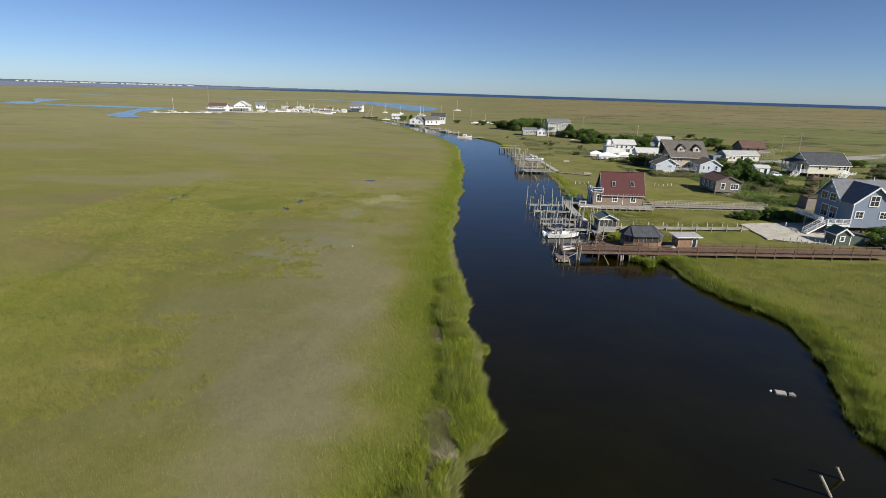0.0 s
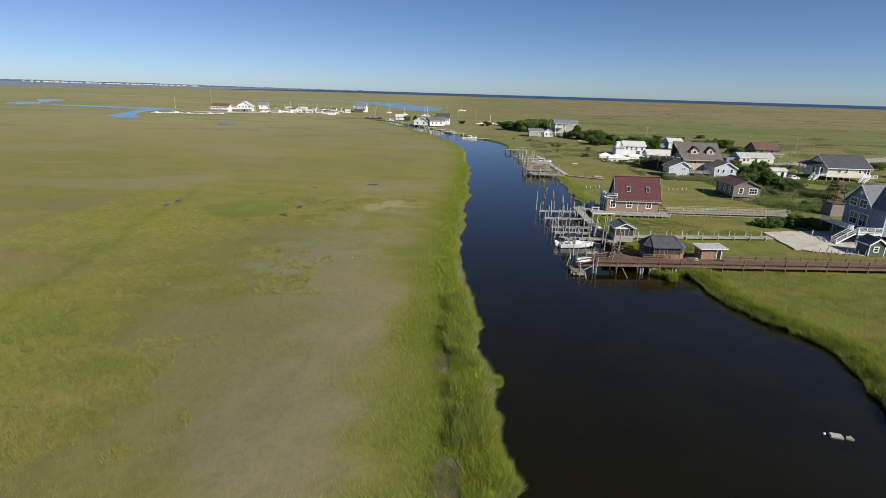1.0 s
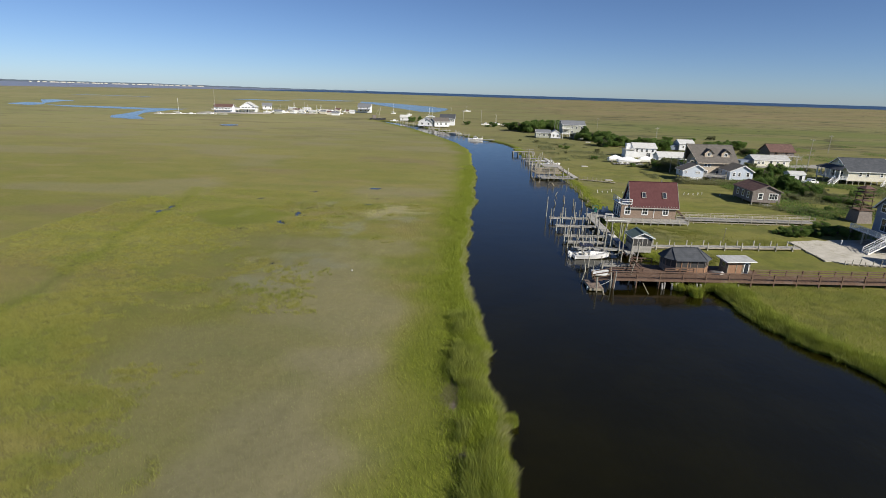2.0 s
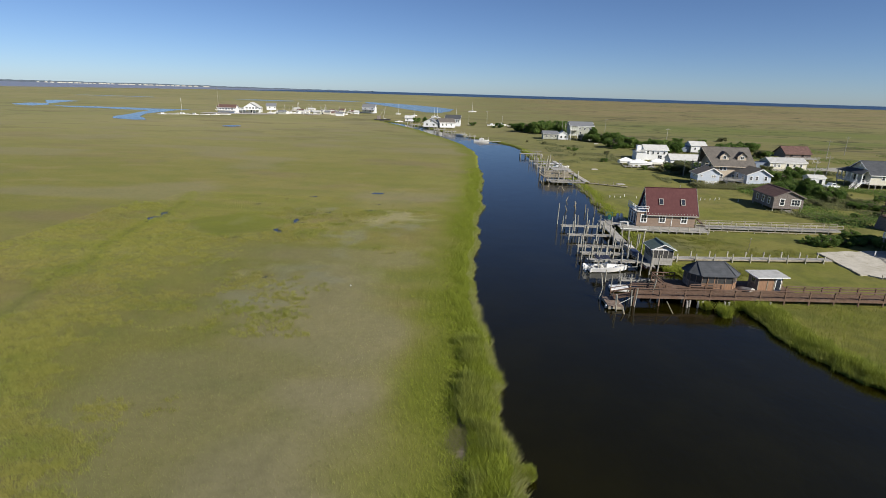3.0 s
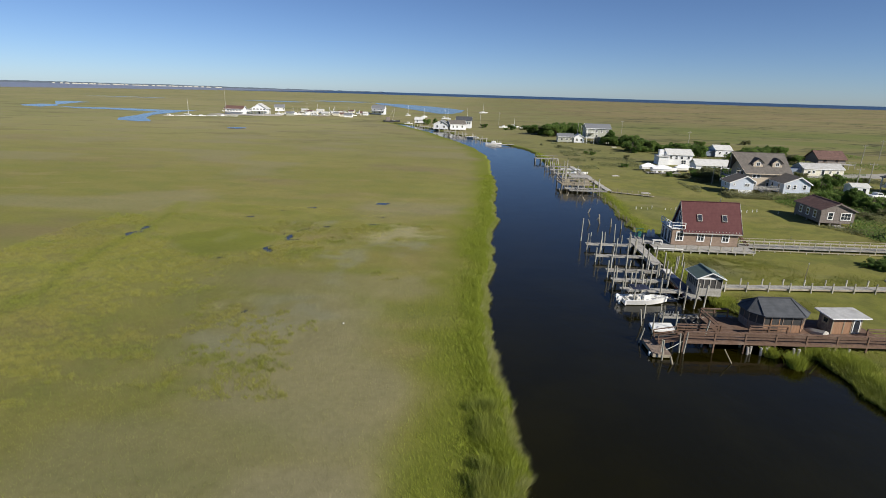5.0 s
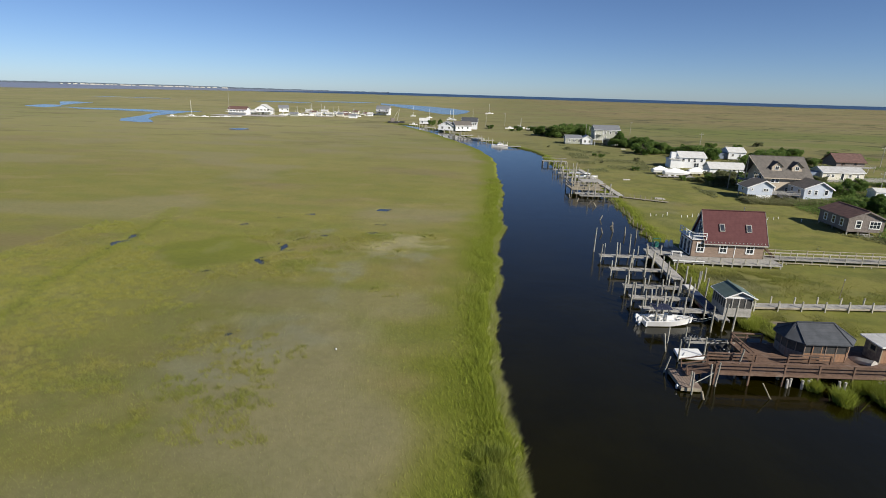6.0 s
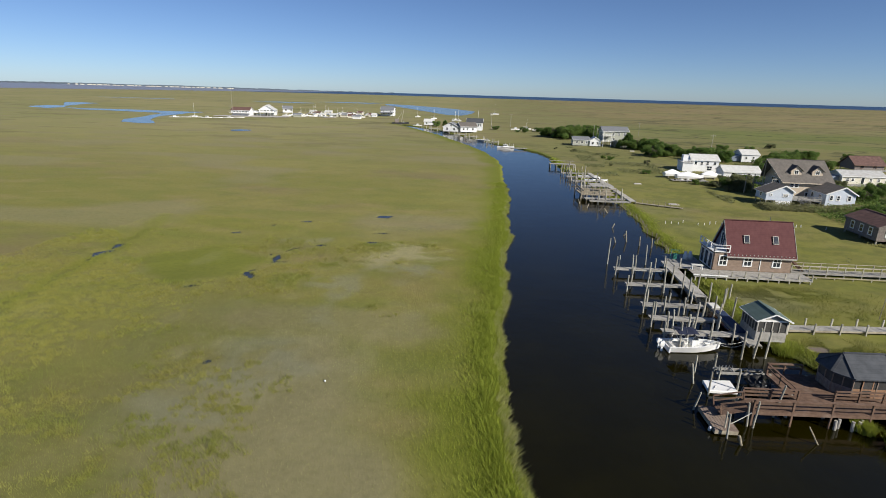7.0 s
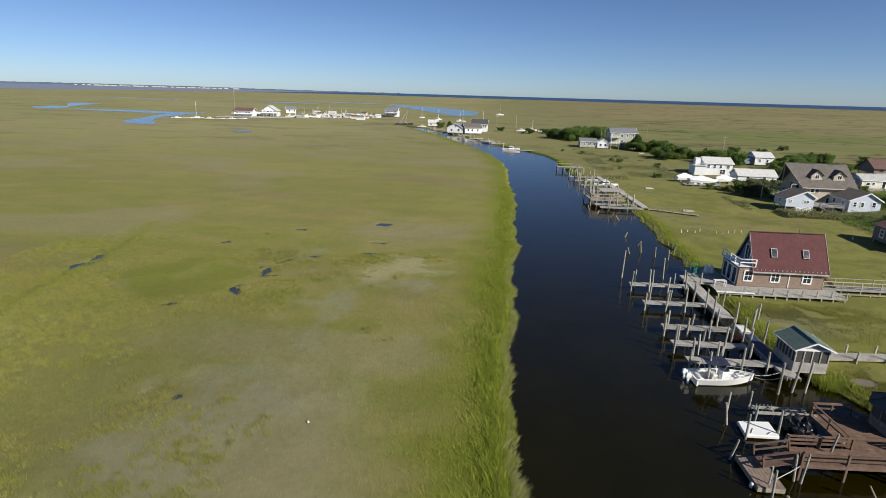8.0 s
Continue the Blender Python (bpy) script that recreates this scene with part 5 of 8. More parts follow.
def centre_console(m, L, B, label, name="motor_boat", bimini="navy"):
    b = thing(name, m, label, "boat")
    bm = bmesh.new()
    rings = hull_rings(L, B, -0.25, 0.62)
    loft(bm, [[r[2], r[1], r[0], r[4], r[3]] for r in rings], caps=False, loop=False)
    loft(bm, [[r[2], (r[2][0], r[2][1] * 0.80, r[2][2]), (r[2][0] * 0.985, r[2][1] * 0.78, r[2][2] - 0.38), (r[2][0] * 0.985, -r[2][1] * 0.78, r[2][2] - 0.38), (r[2][0], -r[2][1] * 0.80, r[2][2]), r[3]] for r in rings[:-1]], caps=False, loop=False)
    box(bm, -0.03, 0.10, -B / 2 * 0.98, B / 2 * 0.98, 0.0, 0.55)
    bmesh.ops.remove_doubles(bm, verts=bm.verts, dist=0.001)
    part("hull", bm, "gel", b, smooth=False)
    bm = bmesh.new()
    loft(bm, [[(r[2][0] * 0.985, r[2][1] * 0.77, 0.22), (r[2][0] * 0.985, -r[2][1] * 0.77, 0.22), (r[2][0] * 0.985, -r[2][1] * 0.77, 0.26), (r[2][0] * 0.985, r[2][1] * 0.77, 0.26)] for r in rings[:-1]])
    part("deck", bm, "gel_in", b)
    bm = bmesh.new()
    box(bm, L * 0.44, L * 0.44 + 0.75, -0.42, 0.42, 0.26, 1.15, 0.06)
    con = part("console", bm, "gel", b)
    bm = bmesh.new()
    slab(bm, [(L * 0.44 + 0.15, -0.4, 1.16), (L * 0.44 + 0.72, -0.36, 1.16), (L * 0.44 + 0.55, -0.33, 1.55), (L * 0.44 + 0.10, -0.36, 1.55)], 0.02)
    bar(bm, (L * 0.44 + 0.5, -0.4, 1.3), (L * 0.44 + 0.5, 0.4, 1.3), 0.03, 0.45)
    part("windscreen", bm, "glass", con)
    for x0, x1, hw, z1 in ((L * 0.28, L * 0.28 + 0.55, 0.5, 0.85), (L * 0.72, L * 0.72 + 0.9, 0.42, 0.62), (L * 0.06, L * 0.06 + 0.4, B * 0.36, 0.62)):
        bm = bmesh.new()
        box(bm, x0, x1, -hw, hw, 0.26, z1, 0.06)
        part("seat", bm, "gel_in", b, "off-white cushioned seat")
    for y in (-0.38, 0.38):
        bm = bmesh.new()
        loft(bm, [[(-0.55 + dx * k, y + dy * k, z) for dx, dy in ((-0.22, -0.15), (0.24, -0.15), (0.24, 0.15), (-0.22, 0.15))] for z, k in ((0.40, 0.7), (0.55, 1.0), (0.80, 1.0), (0.92, 0.75), (0.96, 0.4))])
        ob = part("outboard", bm, "gel", b, "white outboard motor")
        bm = bmesh.new()
        box(bm, -0.62, -0.42, y - 0.08, y + 0.08, -0.5, 0.45)
        part("leg", bm, "gel", ob)
    if bimini:
        bm = bmesh.new()
        g = [[bm.verts.new((L * 0.14 + i * 0.42, -0.9 + 1.8 * j / 6, 2.05 + 0.14 * math.cos((j - 3) / 3 * 1.4) + 0.03 * math.sin(i * 2))) for j in range(7)] for i in range(6)]
        for i in range(5):
            for j in range(6):
                bm.faces.new((g[i][j], g[i + 1][j], g[i + 1][j + 1], g[i][j + 1]))
        r = bmesh.ops.extrude_face_region(bm, geom=bm.faces[:])
        for v in [e for e in r["geom"] if isinstance(e, bmesh.types.BMVert)]:
            v.co.z -= 0.03
        top = part("bimini_top", bm, bimini, b, "navy canvas bimini top")
        for x in (L * 0.16, L * 0.14 + 1.9):
            for y in (-0.85, 0.85):
                part("bimini_pole", rod(bmesh.new(), (L * 0.3, y, 0.6), (x, y, 2.1), 0.025, 0.025, 6), "steel", top)
    for y in (-0.4, 0.4):
        part("fishing_rod", rod(bmesh.new(), (L * 0.40, y, 0.9), (L * 0.22, y * 2.2, 3.4), 0.018, 0.01, 5), "steel", b)
    bm = bmesh.new()
    pts = [Vector((L * k, s * B / 2 * (1 - max(0, (k - 0.35) / 0.65) ** 2.6) * 0.92, 0.95 + 0.2 * k * k)) for s in (1,) for k in (0.6, 0.75, 0.9, 0.985)]
    for s in (1, -1):
        q = [Vector((p.x, p.y * s, p.z)) for p in pts]
        for a, c in zip(q, q[1:]):
            rod(bm, a, c, 0.02, 0.02, 6)
        for p in q[:-1]:
            rod(bm, p, (p.x, p.y, p.z - 0.3), 0.018, 0.018, 6)
    part("bow_rail", bm, "steel", b)
    return b


centre_console(pose(15.45, 92.1, 0.12, 0, 0, 7), 5.7, 2.25, "white centre-console fishing boat with twin outboards moored at the dock")


def mooring_line(a, b, sag, owner_label="pale mooring line hanging between boat and dock"):
    bm = bmesh.new()
    a, b = Vector(a), Vector(b)
    pts = [a.lerp(b, t / 10) - Vector((0, 0, sag * 4 * (t / 10) * (1 - t / 10))) for t in range(11)]
    for p, q in zip(pts, pts[1:]):
        rod(bm, p, q, 0.028, 0.028, 5)
    o = part("mooring_line", bm, "rope", None)
    tagged(o, owner_label, "rope", "mooring lines")


mooring_line((20.6, 92.9, 0.95), (22.7, 91.1, 1.7), 0.5)
mooring_line((20.7, 92.7, 0.95), (24.1, 93.6, 1.05), 0.35)
mooring_line((16.1, 92.9, 0.8), (16.9, 94.3, 1.05), 0.1)
mooring_line((18.4, 79.1, 1.3), (16.6, 78.4, 0.55), 0.05, "pale line from the pier down to the float")


def lift_float():
    f = thing("boat_float", pose(16.8, 83.6, 0, 0, 0, 0), "white drive-on boat float between pilings", "boat float")
    bm = bmesh.new()
    slab(bm, [(0.1, 1.85, 0.42), (0.0, 0.0, 0.42), (2.6, 0.15, 0.42), (2.65, 2.15, 0.42)], 0.3)
    bmesh.ops.bevel(bm, geom=bm.edges[:], offset=0.05, segments=1, affect="EDGES")
    part("deck", bm, "gel", f)
    bm = bmesh.new()
    bar(bm, (0.5, 0.25, 0.44), (0.9, 0.9, 0.44), 0.05, 0.05)
    bar(bm, (1.7, 0.25, 0.44), (2.1, 0.6, 0.44), 0.05, 0.05)
    part("strut", bm, "steel", f)


lift_float()


def boat_lift():
    f = thing("boat_lift", pose(18.4, 86.3, 0, 0, 0, 3), "grey timber and steel boat lift cradle by the dock", "boat lift")
    bm = bmesh.new()
    bar(bm, (0, 0, 0.8), (4.6, 0, 0.85), 0.16, 0.2)
    bar(bm, (0, 0.8, 0.8), (4.6, 0.8, 0.85), 0.16, 0.2)
    part("beam", bm, "grey_wood", f)
    bm = bmesh.new()
    for x in (0.3, 1.6, 3.0, 4.2):
        bar(bm, (x, 0, 0.95), (x, 0.8, 0.95), 0.1, 0.1)
    part("crossbeam", bm, "grey_wood", f)
    bm = bmesh.new()
    for i in range(5):
        rod(bm, (0.2 + 0.3 * i, 0.2 + 0.1 * (i % 2), 0.9), (0.25 + 0.3 * i, 0.2, 1.5), 0.04, 0.03, 6)
    part("bracket", bm, "steel", f)


boat_lift()


def dark_skiff():
    """Black netting heaped in a low skiff between the decks, with pale floats on it."""
    s = thing("skiff", pose(21.6, 82.9, 0.1, 0, 0, 92), "low dark skiff heaped with black netting and pale floats", "boat")
    bm = bmesh.new()
    loft(bm, [[r[2], r[1], r[0], r[4], r[3]] for r in hull_rings(3.6, 1.7, -0.15, 0.5)], caps=True, loop=True)
    part("hull", bm, "black", s)
    bm = bmesh.new()
    g = [[bm.verts.new((0.2 + 3.0 * i / 14, -0.75 + 1.5 * j / 8, 0.45 + 0.7 * float(vnoise(i * 1.0, j * 1.0, 2.2, 3)))) for j in range(9)] for i in range(15)]
    for i in range(14):
        for j in range(8):
            bm.faces.new((g[i][j], g[i + 1][j], g[i + 1][j + 1], g[i][j + 1]))
    r = bmesh.ops.extrude_face_region(bm, geom=bm.faces[:])
    for v in [e for e in r["geom"] if isinstance(e, bmesh.types.BMVert)]:
        v.co.z = 0.4
    part("netting", bm, "black", s)
    fr = random.Random(3)
    for i in range(3):
        bm = bmesh.new()
        bmesh.ops.create_icosphere(bm, subdivisions=1, radius=0.055)
        for v in bm.verts:
            v.co.x *= 2.2
        part("float", bm, "gel", s, "pale fishing float", True, at=pose(0.5 + 0.6 * i, fr.uniform(-0.5, 0.5), 1.0, 0, 0, fr.uniform(0, 180)))


dark_skiff()


def debris_raft():
    o = thing("float_debris", pose(29.0, 42.5, 0, 0, 0, -12), "two pale broken float blocks adrift on the creek", "debris")
    bm = bmesh.new()
    box(bm, -0.45, 0.45, -0.28, 0.28, -0.08, 0.16, 0.05)
    part("block", bm, "concrete", o)
    bm = bmesh.new()
    slab(bm, [(0.62, -0.2, 0.12), (1.15, -0.26, 0.14), (1.1, 0.3, 0.1), (0.7, 0.15, 0.1)], 0.14)
    part("block", bm, "concrete", o)
    bm = bmesh.new()
    bmesh.ops.create_icosphere(bm, subdivisions=1, radius=0.13)
    part("float", bm, "gel", o, at=pose(-0.75, 0.1, 0.02))


debris_raft()
# small white speck of unknown kind, given the shape of a float
wf = thing("stray_float", pose(-17.0, 79.5, 0.52, 0, 0, 35), "small white object lying on the marsh", "float")
bm = bmesh.new()
loft(bm, [[(math.cos(6.283 * i / 10) * r, math.sin(6.283 * i / 10) * r, z) for i in range(10)] for z, r in ((0, 0.03), (0.03, 0.08), (0.20, 0.08), (0.24, 0.03))])
part("float", bm, "gel", wf, smooth=True, at=pose(0, 0, 0.10, 80, 0, 0))


# ---------------------------------------------------------------- village houses
def simple_house(at, label, w, d, base, eave, ridge, axis, wall, roof, windows=(), doors=(), over=0.35, lift=0.0, trim="white", corners=True, nx=4, ny=3, roof_kind="gable", ground_z=0.35, name="house", boards="white", rake_mat=None):
    h = thing(name, at, label, "house")
    gable_body(h, w, d, base, eave, ridge if roof_kind == "gable" else eave, axis, wall) if roof_kind == "gable" else part("wall", box(bmesh.new(), 0, w, 0, d, base, eave), wall, h)
    if roof_kind == "gable":
        gable_roof(h, w, d, eave, ridge, axis, over, roof, rake_mat or trim)
    else:
        hip_roof(h, w, d, eave + 0.16, ridge, over, roof, trim)
    if corners:
        corner_boards(h, w, d, base, eave, boards)
    for wd in windows:
        face, u, z, ow, oh = wd[:5]
        opening(h, w, d, face, u, z, ow, oh, "window", trim, cols=wd[5] if len(wd) > 5 else 1, rows=2)
    for face, u, z, ow, oh in doors:
        opening(h, w, d, face, u, z, ow, oh, "door", trim, cols=1, rows=1)
    if base > 0.75:
        stilts(h, w, d, ground_z, base, nx, ny)
    return h


# brown shake cottage
b = simple_house(pose(66.1, 141.0, 0), "small weathered shake cottage with a brown gable roof on low piers", 6.6, 9.6, 1.1, 3.75, 5.15, "y", "shake", "brown_roof",
                 [("F", 1.9, 1.95, 0.85, 1.3), ("F", 4.9, 1.95, 1.8, 1.25, 3), ("L", 2.0, 1.95, 0.85, 1.25), ("L", 4.6, 1.95, 0.85, 1.25), ("L", 7.3, 1.95, 0.85, 1.25)], trim="white", corners=False, over=0.3, rake_mat="shake")
bm = bmesh.new()
slab(bm, [(2.3, -1.9, 0.72), (4.1, -1.7, 0.78), (4.0, -0.2, 0.84), (2.4, -0.2, 0.84)], 0.22)
part("step", bm, "concrete", b, "pale concrete doorstep")

# pair of white houses with a deck between them
def off_ridge_house(at, label, w, d, base, left, right, ridge, peak, windows, over=0.35):
    """A raised house whose gable faces the front with its ridge off the middle."""
    h = thing("house", at, label, "house")
    px_ = w * peak
    bm = bmesh.new()
    loft(bm, [[(x, y, z) for x, z in ((0, base), (w, base), (w, right), (px_, ridge), (0, left))] for y in (0, d)])
    part("wall", bm, "pale_blue_siding", h)
    for x0, z0 in ((0, left), (w, right)):
        k = (ridge - z0) / abs(px_ - x0)
        sgn = -1 if x0 == 0 else 1
        xe, ze = x0 + sgn * over, z0 - k * over
        rp = part("roof", slab(bmesh.new(), [(xe, -over, ze + 0.16), (px_, -over, ridge + 0.16), (px_, d + over, ridge + 0.16), (xe, d + over, ze + 0.16)], 0.14), "taupe_roof", h)
        for y in (-over - 0.03, d + over + 0.03):
            part("rake_board", bar(bmesh.new(), (xe, y, ze + 0.04), (px_, y, ridge + 0.04), 0.05, 0.26), "white", rp)
        part("gutter", bar(bmesh.new(), (xe + sgn * 0.04, -over, ze + 0.05), (xe + sgn * 0.04, d + over, ze + 0.05), 0.09, 0.12), "white", rp)
    for face, u, z, ow, oh in windows:
        opening(h, w, d, face, u, z, ow, oh, "window", "white", cols=1, rows=2)
    stilts(h, w, d, 0.35, base, 4, 3)
    return h


off_ridge_house(pose(62.2, 175.5, 0), "pale blue gabled house raised on stilts beside a deck", 6.1, 5.6, 1.85, 3.65, 4.2, 5.45, 0.66,
                [("F", 1.1, 3.0, 0.35, 0.4), ("F", 4.1, 2.9, 0.42, 0.5), ("F", 4.75, 2.9, 0.42, 0.5), ("L", 2.8, 2.6, 0.8, 0.7)])
bm = bmesh.new()
box(bm, 64.6, 68.0, 175.55, 175.75, 0.4, 1.83)
tagged(part("wall_panel", bm, "white_siding"), "white panel closing the undercroft of a raised house", "wall panel")
off_ridge_house(pose(76.8, 177.0, 0), "long pale blue gabled house with small front windows", 6.8, 9.0, 0.9, 3.75, 3.75, 5.45, 0.58,
                [("F", 1.2, 2.3, 0.6, 1.0), ("F", 2.8, 2.3, 0.6, 1.0), ("F", 5.3, 2.3, 0.7, 1.1), ("L", 2.5, 2.2, 0.9, 0.9), ("L", 6.0, 2.2, 0.9, 0.9)])
dk = thing("deck", pose(68.6, 176.4, 0), "raised grey deck with rails joining two pale houses", "deck")
part("decking", decking(bmesh.new(), 0, 7.1, 0, 6.0, 1.9, "y", 0.25), "grey_wood", dk)
railing(dk, (0.1, 0.05, 1.9), (7.0, 0.05, 1.9), 1.0, "grey_wood", 1.7, (1, 0.5), 0.1, 0.14, balusters=0.3)
stairs(dk, (1.6, 0.0, 1.9), (4.2, -2.2, 0.5), 1.1, "grey_wood")
stilts(dk, 7.1, 6.0, 0.35, 1.85, 4, 2, 0.1)


def dormer(h, u, y0, z0, wd, roof, wall, slope):
    """A gabled dormer standing on the front roof plane."""
    m = pose(u - wd / 2, y0, 0)
    dp = 3.0
    e, r = z0 + 1.2, z0 + 2.2
    bm = bmesh.new()
    loft(bm, [[(0, y, z0 - 0.3), (wd, y, z0 - 0.3), (wd, y, e), (wd / 2, y, r), (0, y, e)] for y in (0, dp)])
    d = part("dormer", bm, wall, h, at=m)
    bm = bmesh.new()
    for s in (-1, 1):
        q = [(wd / 2 + s * (wd / 2 + 0.35), -0.35, e - 0.3), (wd / 2 + s * (wd / 2 + 0.35), dp, e - 0.3), (wd / 2, dp, r + 0.08), (wd / 2, -0.35, r + 0.08)]
        slab(bm, [(p[0], p[1], p[2] + 0.14) for p in q], 0.12)
    part("roof", bm, roof, d)
    bm = bmesh.new()
    box(bm, wd / 2 - 0.55, wd / 2 + 0.55, -0.05, -0.003, z0 + 0.15, z0 + 1.25)
    wn_ = part("window", bm, "white", d)
    bm = bmesh.new()
    box(bm, wd / 2 - 0.42, wd / 2 - 0.04, -0.062, -0.052, z0 + 0.27, z0 + 1.13)
    box(bm, wd / 2 + 0.04, wd / 2 + 0.42, -0.062, -0.052, z0 + 0.27, z0 + 1.13)
    part("pane", bm, "glass", wn_)


ch = thing("house", pose(70.0, 185.2, 0), "large tan house with a steep taupe prow roof and two dormers", "house")
gable_body(ch, 11.4, 11.0, 0.5, 5.6, 10.2, "x", "tan_siding").matrix_basis = pose(0.8, 0, 0)
for s, y in ((-1, -0.7), (1, 11.7)):
    # each plane runs out to a prow over the west end
    slab_bm = slab(bmesh.new(), [(-0.2, y, 5.12), (12.7, y, 5.12), (12.2, 5.5, 10.42), (-2.3, 5.5, 10.42)], 0.16)
    rp = part("roof", slab_bm, "taupe_roof", ch)
    part("eave_board", bar(bmesh.new(), (-0.2, y + s * 0.03, 5.02), (12.7, y + s * 0.03, 5.02), 0.05, 0.22), "tan_siding", rp)
    part("rake_board", bar(bmesh.new(), (-0.23, y, 5.0), (-2.34, 5.5, 10.28), 0.06, 0.26), "tan_siding", rp)
part("ridge_cap", bar(bmesh.new(), (-2.3, 5.5, 10.45), (12.2, 5.5, 10.45), 0.3, 0.06), "taupe_roof", ch)
for u, z, ow, oh, cols in ((2.6, 3.9, 0.8, 0.8, 1), (3.7, 3.9, 0.8, 0.8, 1), (8.9, 3.9, 0.9, 0.8, 1), (2.8, 1.3, 1.2, 1.3, 2), (7.0, 1.3, 1.6, 1.3, 2)):
    opening(ch, 12.2, 11.0, "F", u, z, ow, oh, "window", "white", cols=cols)
opening(ch, 12.2, 11.0, "L", 3.6, 3.4, 1.6, 2.1, "door", "white", cols=2, rows=1, off=-0.79)
opening(ch, 12.2, 11.0, "L", 6.4, 3.4, 1.6, 2.1, "window", "white", cols=2, rows=1, off=-0.79)
opening(ch, 12.2, 11.0, "L", 5.5, 6.6, 1.3, 1.5, "window", "white", cols=2, off=-0.79)
dormer(ch, 3.7, 1.35, 6.9, 2.6, "taupe_roof", "tan_siding", 0.85)
dormer(ch, 8.9, 1.35, 6.9, 2.6, "taupe_roof", "tan_siding", 0.85)
# open porch on tall poles under the prow
for x, y in ((-2.2, 0.6), (-2.2, 5.5), (-2.2, 10.4)):
    part("porch_pole", rod(bmesh.new(), (x, y, 0.4), (x, y, 5.6 if y != 5.5 else 10.1), 0.15, 0.13, 8), "pile_wood", ch)
pdk = part("porch_deck", decking(bmesh.new(), -2.4, 0.78, 0, 11, 3.2, "y", 0.25), "grey_wood", ch)
railing(pdk, (-2.35, 0.05, 3.2), (-2.35, 10.9, 3.2), 1.0, "grey_wood", 2.1, (1, 0.5), 0.1, 0.12)
part("porch_beam", bar(bmesh.new(), (-2.2, 0.6, 5.6), (0.75, 0.6, 5.6), 0.16, 0.24), "pile_wood", ch)

# low white house, white two-storey house, houses behind
simple_house(pose(70.7, 224.0, 0), "low white house with a pale roof behind shrubs", 11.6, 6.5, 0.5, 2.35, 4.0, "x", "white_siding", "pale_roof", [("F", 3, 1.1, 0.9, 0.9), ("F", 8, 1.1, 0.9, 0.9)], over=0.3)
c = simple_house(pose(64.3, 236.0, 0), "white two-storey house with a pale roof", 9.0, 8.0, 0.5, 4.5, 6.1, "x", "white_siding", "pale_roof",
                 [("F", 1.2, 2.9, 0.8, 1.0), ("F", 3.2, 2.9, 0.8, 1.0), ("F", 5.2, 2.9, 0.8, 1.0), ("F", 7.6, 2.9, 0.8, 1.0), ("F", 6, 1.0, 1.6, 1.4, 2)], over=0.35)
bm = bmesh.new()
box(bm, -3.6, -0.01, -1.5, 4.5, 0.45, 3.6)
an = part("annex", bm, "white_siding", c)
bm = bmesh.new()
box(bm, -3.9, -0.01, -1.8, 4.8, 3.601, 3.8)
part("flat_roof", bm, "pale_roof", an)
railing(an, (-3.8, -1.7, 3.8), (-0.1, -1.7, 3.8), 1.0, "white", 1.2, (1, 0.5), 0.1, 0.12)
bm = bmesh.new()
box(bm, -2.9, -1.2, 1.2, 3.2, 3.81, 6.0)
part("stair_house", bm, "white_siding", an)
dd = simple_house(pose(94.9, 270.0, 0), "white house with a pale gable roof at the marsh edge", 6.8, 8.0, 0.9, 3.9, 5.5, "x", "white_siding", "pale_roof", [("F", 1.8, 2.1, 0.7, 0.9), ("F", 4.6, 2.1, 0.7, 0.9)], over=0.3)
bm = bmesh.new()
loft(bm, [[(-3.8, y, 0.9), (-0.02, y, 0.9), (-0.02, y, 3.5), (-3.8, y, 2.6)] for y in (1.0, 7.0)])
part("porch", bm, "blue_siding", dd, "blue-grey lean-to")
tr = simple_house(pose(105.0, 220.0, 0, 0, 0, 4), "long low cream trailer house with a tin roof", 13.5, 6.5, 0.45, 3.0, 4.45, "x", "cream_siding", "tin_roof",
                  [("F", 1.8, 1.5, 1.0, 0.8), ("F", 3.4, 1.5, 0.8, 0.8), ("F", 9.0, 1.5, 0.8, 0.8), ("F", 11.5, 1.5, 0.8, 0.8)], [("F", 6.5, 0.6, 0.9, 2.0)], over=0.3)
bm = bmesh.new()
loft(bm, [[(-4.5, y, 0.45), (-0.02, y, 0.45), (-0.02, y, 2.9), (-4.5, y, 2.3)] for y in (1.2, 5.5)])
part("lean_to", bm, "blue_siding", tr, "blue-grey lean-to")
b2 = simple_house(pose(124.2, 246.5, 0, 0, 0, 3), "brown house with a brown roof and a raised front deck", 10.3, 8.0, 2.2, 4.0, 6.6, "x", "shake", "brown_roof", [("F", 2.5, 2.8, 1.0, 0.9), ("F", 7.0, 2.8, 1.0, 0.9)], over=0.5, trim="brown_wood", corners=False)
bd = part("front_deck", decking(bmesh.new(), 0, 11.5, -4.2, -0.1, 2.2, "y", 0.25), "grey_wood", b2)
railing(bd, (0, -4.1, 2.2), (11.5, -4.1, 2.2), 1.0, "grey_wood", 1.9, (1, 0.5), 0.1, 0.14)
for i in range(6):
    bm = bmesh.new()
    rod(bm, (0.3 + i * 2.2, -4.0, 0.4), (0.3 + i * 2.2, -4.0, 2.15), 0.12, 0.12, 8)
    part("deck_post", bm, "pile_wood", b2)

